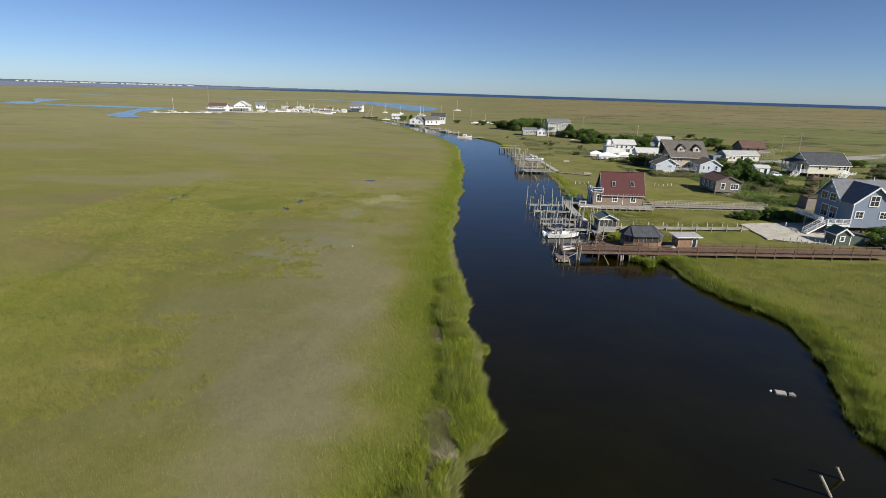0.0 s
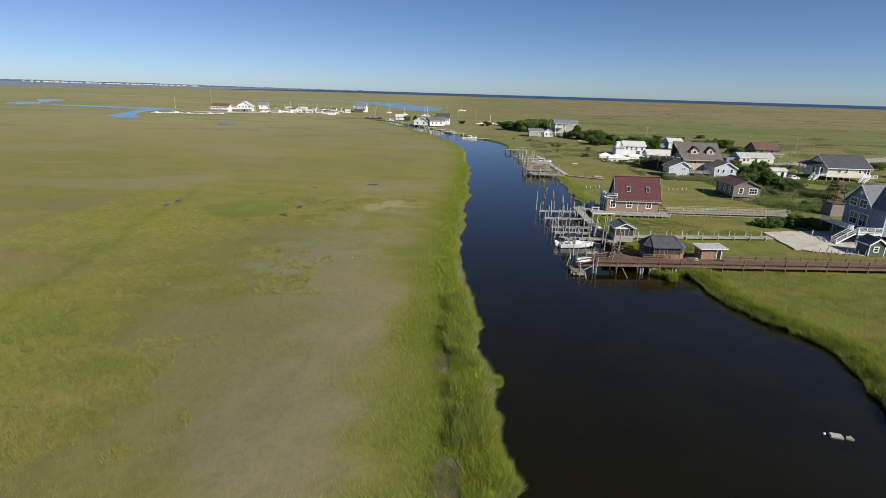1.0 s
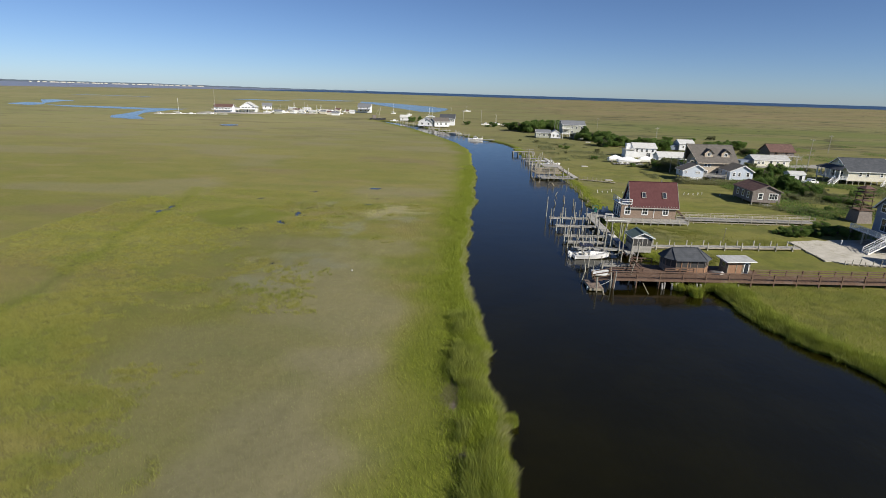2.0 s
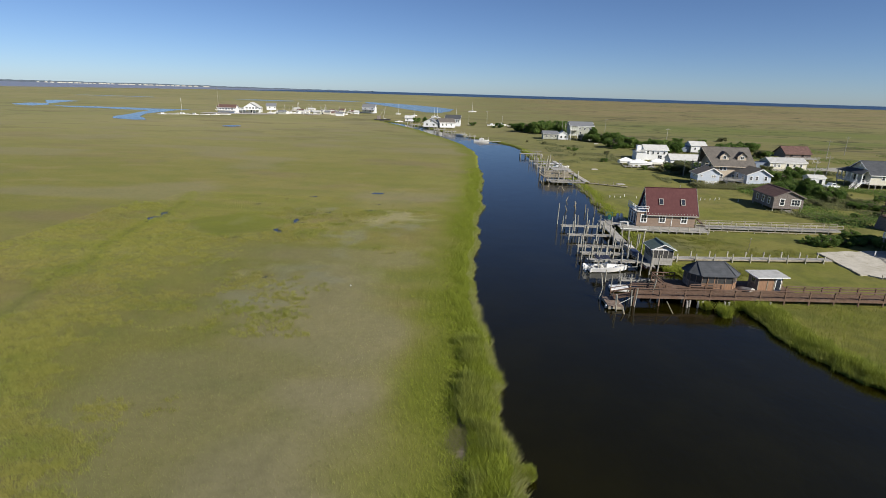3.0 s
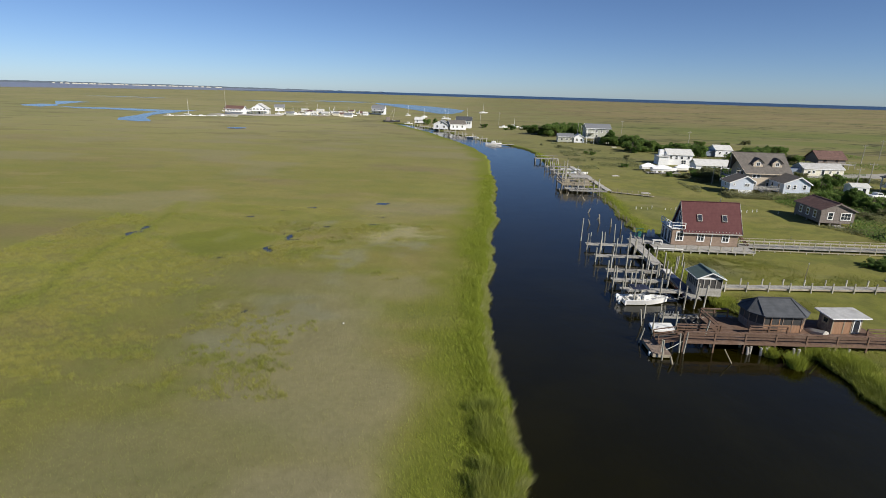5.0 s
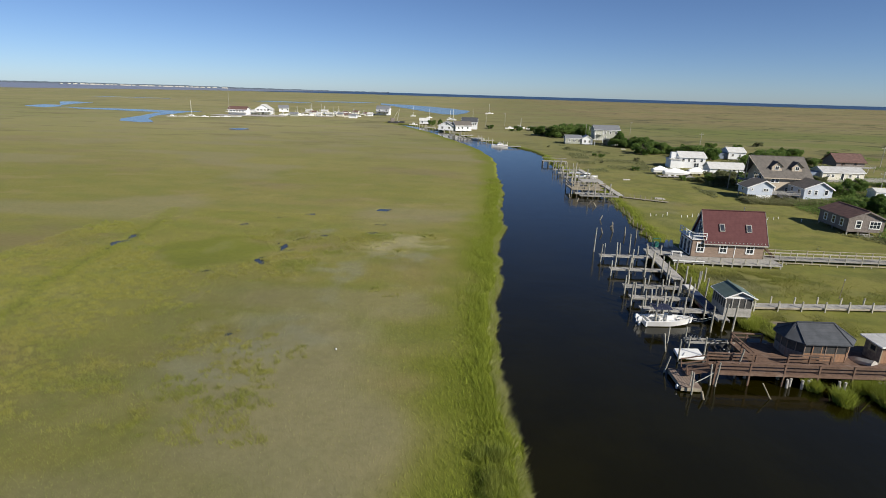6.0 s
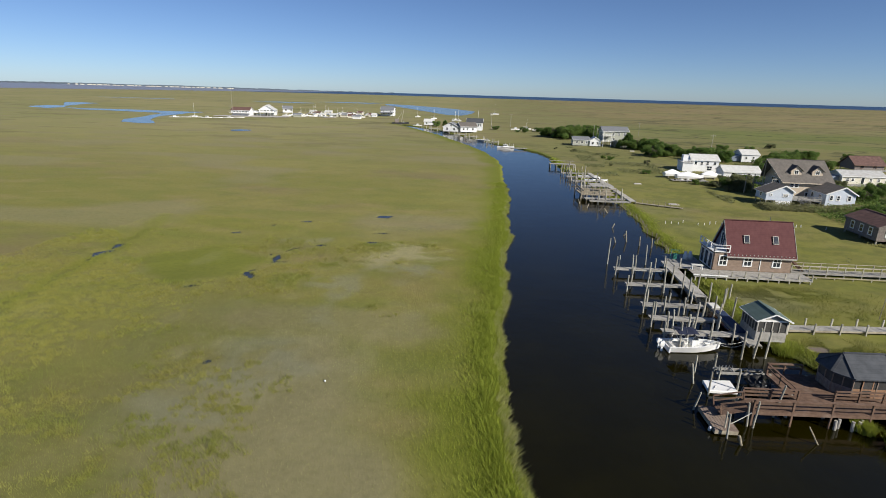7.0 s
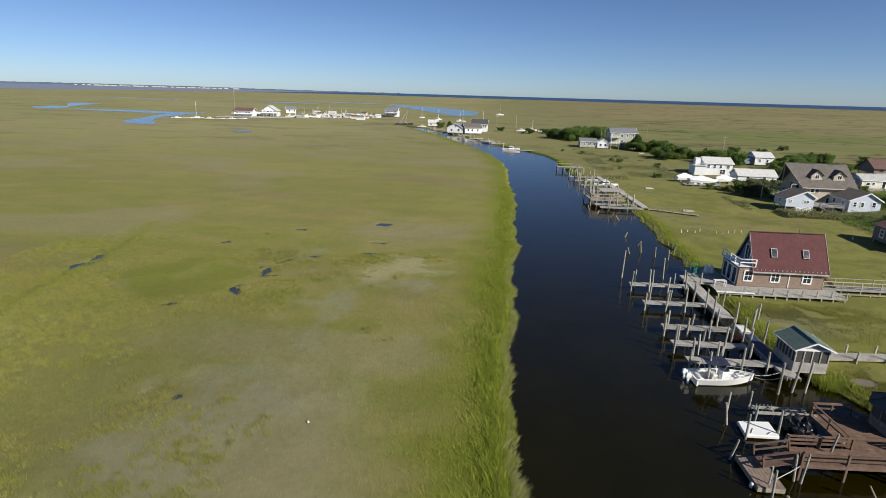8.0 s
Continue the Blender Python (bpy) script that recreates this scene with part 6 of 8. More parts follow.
# tall sage house on stilts with its small neighbours
tw = simple_house(pose(47.0, 318.0, 0, 0, 0, 3), "tall sage-green house raised on stilts with porches", 12.6, 9.0, 3.2, 8.4, 10.4, "x", "sage_siding", "grey_roof",
                  [("F", 5.4, 6.4, 0.8, 1.1), ("F", 8.0, 6.4, 0.8, 1.1), ("F", 10.8, 6.4, 0.8, 1.1), ("F", 5.6, 4.0, 0.8, 1.1), ("F", 10.5, 4.0, 0.9, 1.1), ("L", 3, 6.2, 1.0, 1.4), ("L", 6.5, 6.2, 1.0, 1.4)], over=0.4, nx=5)
for z in (3.2, 5.9):
    bm = bmesh.new()
    decking(bm, -0.1, 4.0, -2.0, -0.02, z, "y", 0.3)
    pd = part("porch", bm, "grey_wood", tw)
    railing(pd, (0, -1.9, z), (4.0, -1.9, z), 1.0, "white", 1.3, (1, 0.5), 0.1, 0.12)
bm = bmesh.new()
for x in (0.1, 3.9):
    rod(bm, (x, -1.8, 0.4), (x, -1.8, 8.3), 0.12, 0.12, 8)
part("porch_posts", bm, "white", tw)
bm = bmesh.new()
box(bm, 6.8, 12.4, 0.1, 8.8, 0.4, 3.19)
part("undercroft", bm, "sage_siding", tw)
simple_house(pose(32.6, 318.0, 0), "small grey house with a low gable roof", 8.0, 7.0, 0.8, 3.6, 5.0, "x", "sage_siding", "grey_roof", [("F", 2, 1.9, 0.8, 1.0), ("F", 4.5, 1.9, 1.2, 1.0, 2), ("F", 6.8, 1.9, 0.8, 1.0)], over=0.3)
simple_house(pose(40.9, 317.4, 0), "small white gabled cottage", 5.4, 7.0, 0.8, 3.5, 5.1, "y", "white_siding", "pale_roof", [("F", 1.5, 1.7, 0.9, 1.1), ("F", 3.8, 1.7, 0.9, 1.1)], over=0.3)

# long cream house on stilts with porch and stairs
cr = simple_house(pose(113.4, 180.3, 0, 0, 0, 1), "long cream house on stilts with a slate-grey roof and white stairs", 13.2, 11.0, 1.7, 4.75, 8.1, "x", "cream_siding", "slate_roof",
                  [("F", 3.6, 3.2, 0.75, 1.1), ("F", 5.8, 3.2, 0.75, 1.1), ("F", 10.0, 3.2, 0.75, 1.1), ("F", 11.6, 3.2, 0.8, 1.2), ("F", 12.6, 2.9, 0.7, 1.5), ("L", 3.0, 2.2, 1.3, 1.9), ("L", 6.5, 2.2, 1.3, 1.9)], over=0.5, nx=8, ny=3)
bm = bmesh.new()
decking(bm, -2.6, -0.03, 0, 11.0, 2.0, "y", 0.25)
pp = part("porch", bm, "white", cr, "white porch with columns")
railing(pp, (-2.5, 0.1, 2.0), (-0.1, 0.1, 2.0), 0.95, "white", 1.2, (1, 0.5), 0.14, 0.14, balusters=0.25)
railing(pp, (-2.5, 1.6, 2.0), (-2.5, 10.9, 2.0), 0.95, "white", 2.3, (1, 0.5), 0.14, 0.14, balusters=0.25)
for y in (0.1, 2.4, 4.6, 6.8, 9.0, 10.9):
    part("column", box(bmesh.new(), -2.6, -2.36, y - 0.12, y + 0.12, 2.0, 4.75), "white", pp)
for y in (0.3, 3.8, 7.2, 10.7):
    part("stilt", rod(bmesh.new(), (-2.4, y, 0.3), (-2.4, y, 1.95), 0.14), "pile_wood", pp)
part("porch_roof", slab(bmesh.new(), [(-3.0, -0.4, 4.85), (-0.52, 0.9, 5.9), (-0.52, 10.1, 5.9), (-3.0, 11.4, 4.85)], 0.14), "slate_roof", pp)
part("gable_vent", rod(bmesh.new(), (-0.06, 5.5, 6.9), (0.0, 5.5, 6.9), 0.32, 0.32, 14), "white", cr, "round white gable vent")
stairs(cr, (-2.6, 0.8, 2.0), (-5.8, -1.6, 0.5), 1.4, "white")
bm = bmesh.new()
decking(bm, 12.0, 14.4, -2.0, -0.05, 2.0, "y", 0.25)
ld = part("landing", bm, "white", cr)
railing(ld, (12.1, -1.9, 2.0), (14.3, -1.9, 2.0), 0.95, "white", 1.2, (1, 0.5), 0.12, 0.12)
stairs(cr, (12.0, -1.2, 2.0), (8.6, -3.4, 0.5), 1.3, "white")


# slate-blue house with its white deck
def blue_house():
    h = thing("house", pose(72.6, 101.3, 0, 0, 0, 0), "large slate-blue house on stilts with white trim and white deck", "house")
    w, d, base, eave, ridge = 11.0, 10.0, 2.2, 6.9, 10.2
    gable_body(h, w, 7.0, base, eave, ridge, "x", "blue_siding").matrix_basis = pose(0, 2.0, 0)
    gable_roof(h, w, 7.0, eave, ridge, "x", 0.45, "grey_roof").matrix_basis = pose(0, 2.0, 0)
    # front cross gable
    cw, cd = 7.2, 3.0
    bm = bmesh.new()
    loft(bm, [[(p, u, z) for p, z in ((0, base), (cw, base), (cw, eave), (cw / 2, 9.9), (0, eave))] for u in (-1.6, cd)])
    wg = part("front_gable", bm, "blue_siding", h, at=pose(-0.02, 0, 0))
    bm = bmesh.new()
    sl = (9.9 - eave) / (cw / 2)
    for s in (-1, 1):
        q = [(cw / 2 + s * (cw / 2 + 0.4), -2.0, eave - sl * 0.4), (cw / 2 + s * (cw / 2 + 0.4), 1.6, eave - sl * 0.4), (cw / 2, 5.2, 9.9), (cw / 2, -2.0, 9.9)]
        slab(bm, [(p[0], p[1], p[2] + 0.17) for p in q], 0.14)
    rf = part("roof", bm, "grey_roof", wg)
    bm = bmesh.new()
    for s in (-1, 1):
        bar(bm, (cw / 2 + s * (cw / 2 + 0.42), -2.03, eave - sl * 0.4 + 0.02), (cw / 2, -2.03, 9.92), 0.06, 0.28)
    part("rake_board", bm, "white", rf)
    bm = bmesh.new()
    box(bm, -0.02, 0.12, -1.63, -1.5, base, eave)
    part("corner_board", bm, "white", wg)
    opening(h, w, d, "F", 1.3, 4.1, 1.3, 1.1, "window", cols=2, off=1.6)
    opening(h, w, d, "F", 3.5, 6.4, 1.5, 1.8, "window", cols=2, off=1.6)
    opening(h, w, d, "F", 5.7, 4.1, 1.3, 1.1, "window", cols=2, off=1.6)
    for u in (4.4, 7.0):
        opening(h, w, d, "L", u, 6.2, 1.7, 1.3, "window", cols=2)
        opening(h, w, d, "L", u - 0.9, 2.9, 1.9, 2.1, "window", cols=2)
    bm = bmesh.new()
    bmesh.ops.create_cone(bm, cap_ends=True, segments=16, radius1=0.35, radius2=0.35, depth=0.06)
    part("round_vent", bm, "white", h, at=pose(-0.04, 5.5, 8.7, 0, 90, 0))
    stilts(h, w, 9.0, 0.4, base, 4, 3, 0.15)
    bm = bmesh.new()
    rod(bm, (7.5, 5.4, 9.8), (7.5, 5.4, 10.9), 0.1, 0.1, 8)
    part("vent_pipe", bm, "white", h)
    return h


blue_house()
bdk = thing("deck", pose(68.5, 99.6, 0), "white-railed raised deck with stairs beside a blue house", "deck")
part("decking", decking(bmesh.new(), 0, 3.35, 0, 10.5, 2.7, "y", 0.2), "grey_wood", bdk)
part("decking", decking(bmesh.new(), 3.36, 4.2, 0, 1.5, 2.7, "y", 0.2), "grey_wood", bdk)
railing(bdk, (0.05, 0.05, 2.7), (4.1, 0.05, 2.7), 1.0, "white", 1.4, (1, 0.15), 0.14, 0.14, balusters=0.16)
railing(bdk, (0.05, 1.5, 2.7), (0.05, 10.4, 2.7), 1.0, "white", 2.2, (1, 0.15), 0.14, 0.14, balusters=0.16)
stairs(bdk, (-0.1, 0.8, 2.7), (-3.4, 0.6, 0.65), 1.3, "white")
stilts(bdk, 3.4, 10.5, 0.4, 2.62, 2, 4, 0.14)
bm = bmesh.new()
bar(bm, (0, -0.03, 2.5), (4.1, -0.03, 2.5), 0.06, 0.3)
part("skirt_board", bm, "white", bdk)


def green_shed():
    s = thing("shed", pose(65.8, 92.6, 0, 0, 0, 2), "small dark green garden shed with white trim and window", "shed")
    gable_body(s, 2.6, 2.8, 0.55, 2.5, 3.45, "y", "green_panel")
    gable_roof(s, 2.6, 2.8, 2.5, 3.45, "y", 0.2, "green_roof", "white")
    corner_boards(s, 2.6, 2.8, 0.55, 2.5)
    opening(s, 2.6, 2.8, "F", 1.1, 1.35, 0.6, 0.7, "window", cols=1)
    bm = bmesh.new()
    loft(bm, [[(2.75, y, 0.55), (5.2, y, 0.55), (5.2, y, 2.2), (2.75, y, 2.6)] for y in (0.2, 2.6)])
    ln = part("lean_to", bm, "green_panel", s)
    bm = bmesh.new()
    slab(bm, [(2.65, -0.1, 2.85), (5.4, -0.1, 2.42), (5.4, 2.8, 2.42), (2.65, 2.8, 2.85)], 0.1)
    part("roof", bm, "slate_roof", ln)
    return s


green_shed()


def lookout():
    t = thing("lookout_tower", pose(80.2, 125.0, 0, 0, 0, 5), "small tiered wooden lookout tower on a shingled base", "tower")
    bm = bmesh.new()
    loft(bm, [[(-k, -k, z), (2.3 + k, -k, z), (2.3 + k, 2.3 + k, z), (-k, 2.3 + k, z)] for z, k in ((0.4, 0.5), (3.0, 0.2))])
    part("base", bm, "shake", t)
    for z in (3.3, 5.2, 6.9):
        k = 0.45 if z < 5 else 0.2
        part("platform", decking(bmesh.new(), -k, 2.3 + k, -k, 2.3 + k, z, "x", 0.22), "brown_wood", t)
    for x in (0, 2.3):
        for y in (0, 2.3):
            part("post", bar(bmesh.new(), (x, y, 3.2), (x * 0.8 + 0.23, y * 0.8 + 0.23, 7.6), 0.14, 0.14), "brown_wood", t)
    for z in (4.1, 6.0, 7.5):
        for a, c in (((0, 0), (2.3, 0)), ((0, 0), (0, 2.3)), ((2.3, 0), (2.3, 2.3)), ((0, 2.3), (2.3, 2.3))):
            part("rail", bar(bmesh.new(), (*a, z), (*c, z), 0.1, 0.14), "brown_wood", t)
    bm = bmesh.new()
    loft(bm, [[(-0.1 + k, -0.1 + k, z), (2.4 - k, -0.1 + k, z), (2.4 - k, 2.4 - k, z), (-0.1 + k, 2.4 - k, z)] for z, k in ((7.7, 0), (8.3, 1.1))])
    part("cap_roof", bm, "brown_roof", t)


lookout()


def ground_patch(name, pts, lift, material, label, cat):
    """A laid surface with a ragged edge, just over the ground inside an outline."""
    bm = bmesh.new()
    out = []
    for a, b in zip(pts, pts[1:] + pts[:1]):
        a, b = Vector(a), Vector(b)
        k = max(1, int((b - a).length / 1.1))
        for i in range(k):
            p = a.lerp(b, i / k)
            out.append((p.x + 0.9 * (float(vnoise(p.x, p.y, 1.7, 41)) - 0.5), p.y + 0.9 * (float(vnoise(p.x, p.y, 1.7, 42)) - 0.5)))
    vs = [bm.verts.new((x, y, 0.64 + lift)) for x, y in out]
    f = bm.faces.new(vs)
    bmesh.ops.triangulate(bm, faces=[f])
    r = bmesh.ops.extrude_face_region(bm, geom=bm.faces[:])
    for v in [e for e in r["geom"] if isinstance(e, bmesh.types.BMVert)]:
        v.co.z -= 0.4
    o = part(name, bm, material, None, label)
    return tagged(o, label, cat, kind="structure")


ground_patch("sand_yard", [(56.0, 105.8), (55.4, 95.0), (58.0, 93.9), (64.8, 92.7), (74.0, 96.5), (73.5, 110.5), (67.3, 108.6), (61, 107.6)], -0.03, "sand", "pale crushed-shell yard behind a low timber edge", "yard")
ground_patch("road", [(84, 216), (104, 214.5), (126, 219), (150, 229), (215, 268), (320, 330), (318, 338), (212, 277), (146, 236), (122, 226.5), (104, 219), (84, 219.5)], 0.0, "gravel", "grey gravel road through the marsh village", "road")
for a, c in (((55.4, 94.7), (55.9, 106.0)), ((58.0, 93.7), (64.8, 92.5))):
    o = part("edging", bar(bmesh.new(), (*a, 0.5), (*c, 0.5), 0.12, 0.3), "old_timber", None)
    tagged(o, "low weathered timber edging of the shell yard", "edging")
for i in range(9):
    t = i / 8
    piling(57.6 + 7.5 * t, 93.4 - 1.0 * t, 1.2 + 0.5 * ((i * 7) % 3) / 2, (0, (i % 3 - 1) * 8), r=0.07, foot=0.2, mat="pile_wood", label="short weathered stake beside the shell yard", group="yard stakes")
piling(64.6, 105.5, 1.5, (0, 0), r=0.1, foot=0.3, mat="white", label="short white marker post in the shell yard", group="yard stakes")


# ---------------------------------------------------------------- odds and ends near the houses
lp = thing("lamp_post", pose(43.4, 103.6, 0.4), "thin weathered lamp post beside the low boardwalk", "lamp post")
part("post", rod(bmesh.new(), (0, 0, 0), (0.12, 0, 2.6), 0.045, 0.035, 8), "old_timber", lp)
part("lamp_head", rod(bmesh.new(), (0.12, 0, 2.6), (0.14, 0, 2.80), 0.08, 0.05, 8), "tin_roof", lp, "small grey lamp head")
def wrapped_boat(x, y, rot, L, label):
    b = thing("wrapped_boat", pose(x, y, 0, 0, 0, rot), label, "boat", "boats ashore")
    bm = bmesh.new()
    loft(bm, [[(p[0], p[1], p[2] + 1.0) for p in (r[2], r[1], r[0], r[4], r[3])] for r in hull_rings(L, L * 0.33, 0.0, 1.1)])
    part("hull", bm, "gel", b)
    bm = bmesh.new()
    rings = []
    for r in hull_rings(L, L * 0.34, 0.0, 1.1):
        t = r[2][0] / L
        pk = 3.3 - 1.1 * abs(t - 0.4) * 2
        rings.append([(r[2][0], r[2][1] + 0.02, 1.9), (r[2][0], r[2][1] * 0.45, 1.9 + (pk - 1.9) * 0.7), (r[2][0], 0, pk), (r[2][0], -r[2][1] * 0.45, 1.9 + (pk - 1.9) * 0.7), (r[2][0], -r[2][1] - 0.02, 1.9)])
    loft(bm, rings)
    part("cover", bm, "white_tarp", b, "white shrink-wrap cover")
    for x0 in (L * 0.2, L * 0.65):
        bm = bmesh.new()
        box(bm, x0 - 0.2, x0 + 0.2, -0.7, 0.7, 0.35, 1.25)
        part("stand", bm, "old_timber", b)
    return b


wrapped_boat(52.0, 212.5, 4, 8.5, "large white shrink-wrapped boat on stands ashore")
wrapped_boat(49.5, 216.5, 14, 6.5, "smaller white wrapped boat on stands ashore")
wrapped_boat(61.0, 216.5, 10, 6.5, "white covered boat on stands beside a house")


def clutter_deck():
    d = thing("platform", pose(50.0, 208.5, 0, 0, 0, 3), "low dark timber platform stacked with gear", "platform")
    part("decking", decking(bmesh.new(), 0, 11, 0, 3.0, 0.9, "y", 0.3), "grey_wood", d)
    stilts(d, 11, 3, 0.3, 0.85, 6, 2, 0.1)
    cr_ = random.Random(8)
    for i in range(9):
        bm = bmesh.new()
        s = cr_.uniform(0.3, 0.6)
        box(bm, 0, s * 1.3, 0, s, 0.91, 0.9 + s * 0.8, 0.03)
        part("crate", bm, cr_.choice(["grey_wood", "white", "old_timber", "black"]), d, at=pose(0.6 + i * 1.12, cr_.uniform(0.3, 2.0), 0, 0, 0, 0))


clutter_deck()


def chair_cover(x, y):
    o = thing("covered_chair", pose(x, y, 1.16), "garden chair under a white cloth cover on the deck", "chair", "covered chairs")
    bm = bmesh.new()
    loft(bm, [[(math.cos(a) * r, math.sin(a) * r * 0.9 + o_, z) for a in [6.2832 * k / 10 for k in range(10)]] for z, r, o_ in ((0, 0.42, 0), (0.45, 0.38, 0), (0.9, 0.28, 0.1), (1.15, 0.2, 0.14), (1.22, 0.08, 0.14))])
    part("cover", bm, "white", o, smooth=True)


chair_cover(26.7, 122.2)
chair_cover(27.45, 122.35)


def bins():
    o = thing("gear_rack", pose(24.7, 121.6, 1.15), "teal plastic rack and bins on the deck", "rack")
    bm = bmesh.new()
    box(bm, 0, 0.55, 0, 0.5, 0, 0.9, 0.04)
    part("bin", bm, "teal", o)
    for x in (-0.35, 0.85):
        part("post", bar(bmesh.new(), (x, 0.3, 0), (x, 0.3, 1.5), 0.08, 0.08), "teal", o)
    part("bar", bar(bmesh.new(), (-0.35, 0.3, 1.45), (0.85, 0.3, 1.45), 0.08, 0.08), "teal", o)


bins()


def bench_table():
    o = thing("work_table", pose(25.9, 116.6, 1.16, 0, 0, 3), "small pale work table on the deck", "table")
    bm = bmesh.new()
    box(bm, 0, 1.6, 0, 0.7, 0.72, 0.78)
    part("top", bm, "gel_in", o)
    leg = None
    for x in (0.08, 1.52):
        for y in (0.08, 0.62):
            m = pose(x, y, 0)
            if leg is None:
                leg = part("leg", box(bmesh.new(), -0.04, 0.04, -0.04, 0.04, 0, 0.72), "white", o, at=m)
            else:
                again(leg, m)


bench_table()


def pole(x, y, h, cross=True, label="tall wooden utility pole standing in the marsh"):
    o = thing("utility_pole", pose(x, y, 0.3), label, "pole", "utility poles")
    part("shaft", rod(bmesh.new(), (0, 0, 0), (0, 0, h), 0.15, 0.10, 8), "pile_wood", o)
    if cross:
        part("crossarm", bar(bmesh.new(), (-1.0, 0, h - 0.6), (1.0, 0, h - 0.6), 0.12, 0.14), "pile_wood", o)
        for k in (-0.9, 0, 0.9):
            part("insulator", rod(bmesh.new(), (k, 0, h - 0.55), (k, 0, h - 0.3), 0.05, 0.04, 6), "steel", o)


for x, y, h, cx_ in ((92.0, 296.0, 9.5, True), (84.0, 400.0, 9.0, True), (107.0, 190.5, 8.5, True), (172.0, 285.0, 9.0, True), (100.5, 185.5, 7.5, True), (150.0, 262.0, 8.5, True),
                     (-12.0, 430.0, 10.0, True), (2.0, 455.0, 10.0, True), (46.0, 330.0, 9.0, False), (44.5, 331.0, 10.0, False), (64.5, 193.0, 5.5, False)):
    pole(x, y, h, cx_)


def parked_van(x, y, rot):
    o = thing("white_van", pose(x, y, 0.5, 0, 0, rot), "white pickup parked beside a shed among shrubs", "vehicle")
    bm = bmesh.new()
    prof = [(0, 0.35), (4.6, 0.35), (4.6, 0.9), (3.6, 1.0), (3.1, 1.6), (1.8, 1.65), (1.5, 1.0), (0, 0.95)]
    loft(bm, [[(px_, yy, pz) for px_, pz in prof] for yy in (-0.85, 0.85)])
    bmesh.ops.bevel(bm, geom=bm.edges[:], offset=0.05, segments=1, affect="EDGES")
    part("body", bm, "gel", o)
    bm = bmesh.new()
    loft(bm, [[(1.7, yy, 1.05), (3.35, yy, 1.05), (3.0, yy, 1.52), (1.9, yy, 1.55)] for yy in (-0.862, 0.862)])
    part("side_window", bm, "glass", o)
    for wx in (0.9, 3.7):
        for wy in (-0.8, 0.8):
            wh = part("wheel", rod(bmesh.new(), (wx, wy - 0.1, 0.34), (wx, wy + 0.1, 0.34), 0.34, 0.34, 14), "black", o)
            part("rim", rod(bmesh.new(), (wx, wy - 0.11, 0.34), (wx, wy + 0.11, 0.34), 0.19, 0.19, 10), "steel", wh)


parked_van(99.5, 178.0, 15)
parked_van(74.0, 90.5, 100)
simple_house(pose(97.6, 182.5, 0), "small white shed beside a parked pickup", 4.6, 3.4, 0.5, 2.9, 3.5, "x", "white_siding", "pale_roof", [("F", 1.2, 1.6, 0.7, 0.7)], [("F", 3.3, 0.55, 0.9, 1.9)], over=0.2, name="shed")


def tipped_skiff(x, y, rot, label):
    o = thing("overturned_skiff", pose(x, y, 0.52, 180, 0, rot), label, "boat", "boats ashore")
    bm = bmesh.new()
    loft(bm, [[r[2], r[1], r[0], r[4], r[3]] for r in hull_rings(2.6, 0.95, -0.35, 0.02)])
    part("hull", bm, "concrete", o)


ds = thing("overturned_skiff", pose(34.0, 82.35, 1.62, 180, 12, 118), "pale overturned skiff stowed on the pier between pavilion and shed", "boat", "boats ashore")
part("hull", loft(bmesh.new(), [[r[2], r[1], r[0], r[4], r[3]] for r in hull_rings(2.6, 1.1, -0.42, 0.02)]), "concrete", ds)
tipped_skiff(36.5, 200.0, 8, "pale overturned skiff lying on the grass")
tipped_skiff(57.0, 300.0, 4, "white overturned skiff lying on the grass")
tipped_skiff(38.0, 170.5, -10, "pale overturned skiff beside the old dock")


# ---------------------------------------------------------------- old docks to the north
def frame_boathouse():
    o = thing("boathouse_frame", pose(17.6, 174.0, 0, 0, 0, 5), "roofless bleached timber boathouse frame over the creek", "boathouse")
    w, d = 8.8, 7.5
    part("decking", decking(bmesh.new(), 0, w, 0, d, 1.2, "y", 0.3), "old_timber", o)
    part("roof_deck", decking(bmesh.new(), 3.2, w + 0.1, 2.6, d + 0.1, 3.1, "x", 0.35), "grey_wood", o)
    for i in range(7):
        for y in (0.1, d - 0.1):
            part("post", bar(bmesh.new(), (0.1 + i * 1.43, y, -0.7), (0.1 + i * 1.43, y, 3.2 - 0.7 * ((i * 5) % 3 == 1)), 0.2, 0.2), "old_timber", o)
    for z in (1.35, 2.1, 2.8):
        part("beam", bar(bmesh.new(), (0, -0.02, z), (w, -0.02, z), 0.1, 0.26), "old_timber", o)
        part("beam", bar(bmesh.new(), (-0.02, 0, z), (-0.02, d, z), 0.1, 0.26), "old_timber", o)
    for u in (0.6, 5.6):
        part("panel", box(bmesh.new(), u, u + 1.5, 0.02, 0.08, 1.3, 2.7), "old_timber", o)


frame_boathouse()
for x, y, L, w in ((18.2, 171.6, 9.8, 1.1), (18.9, 168.4, 9.8, 1.1), (20.0, 190.5, 8.5, 1.2), (18.5, 199.0, 8.0, 1.2), (17.5, 207.0, 8.0, 1.2), (17.0, 215.0, 7.0, 1.2)):
    finger(x, y, L, w, 3, 1.0)
walkway(29.3, 169.0, 25.6, 216.0, 1.5, 1.1, "weathered grey walkway of the old docks")
head_dock = thing("dock_end", pose(14.4, 231.6, 0, 0, 0, 2), "square grey pier head on piles over the creek", "pier")
part("decking", decking(bmesh.new(), 0, 9.0, 0, 3.2, 1.5, "y", 0.3), "grey_wood", head_dock)
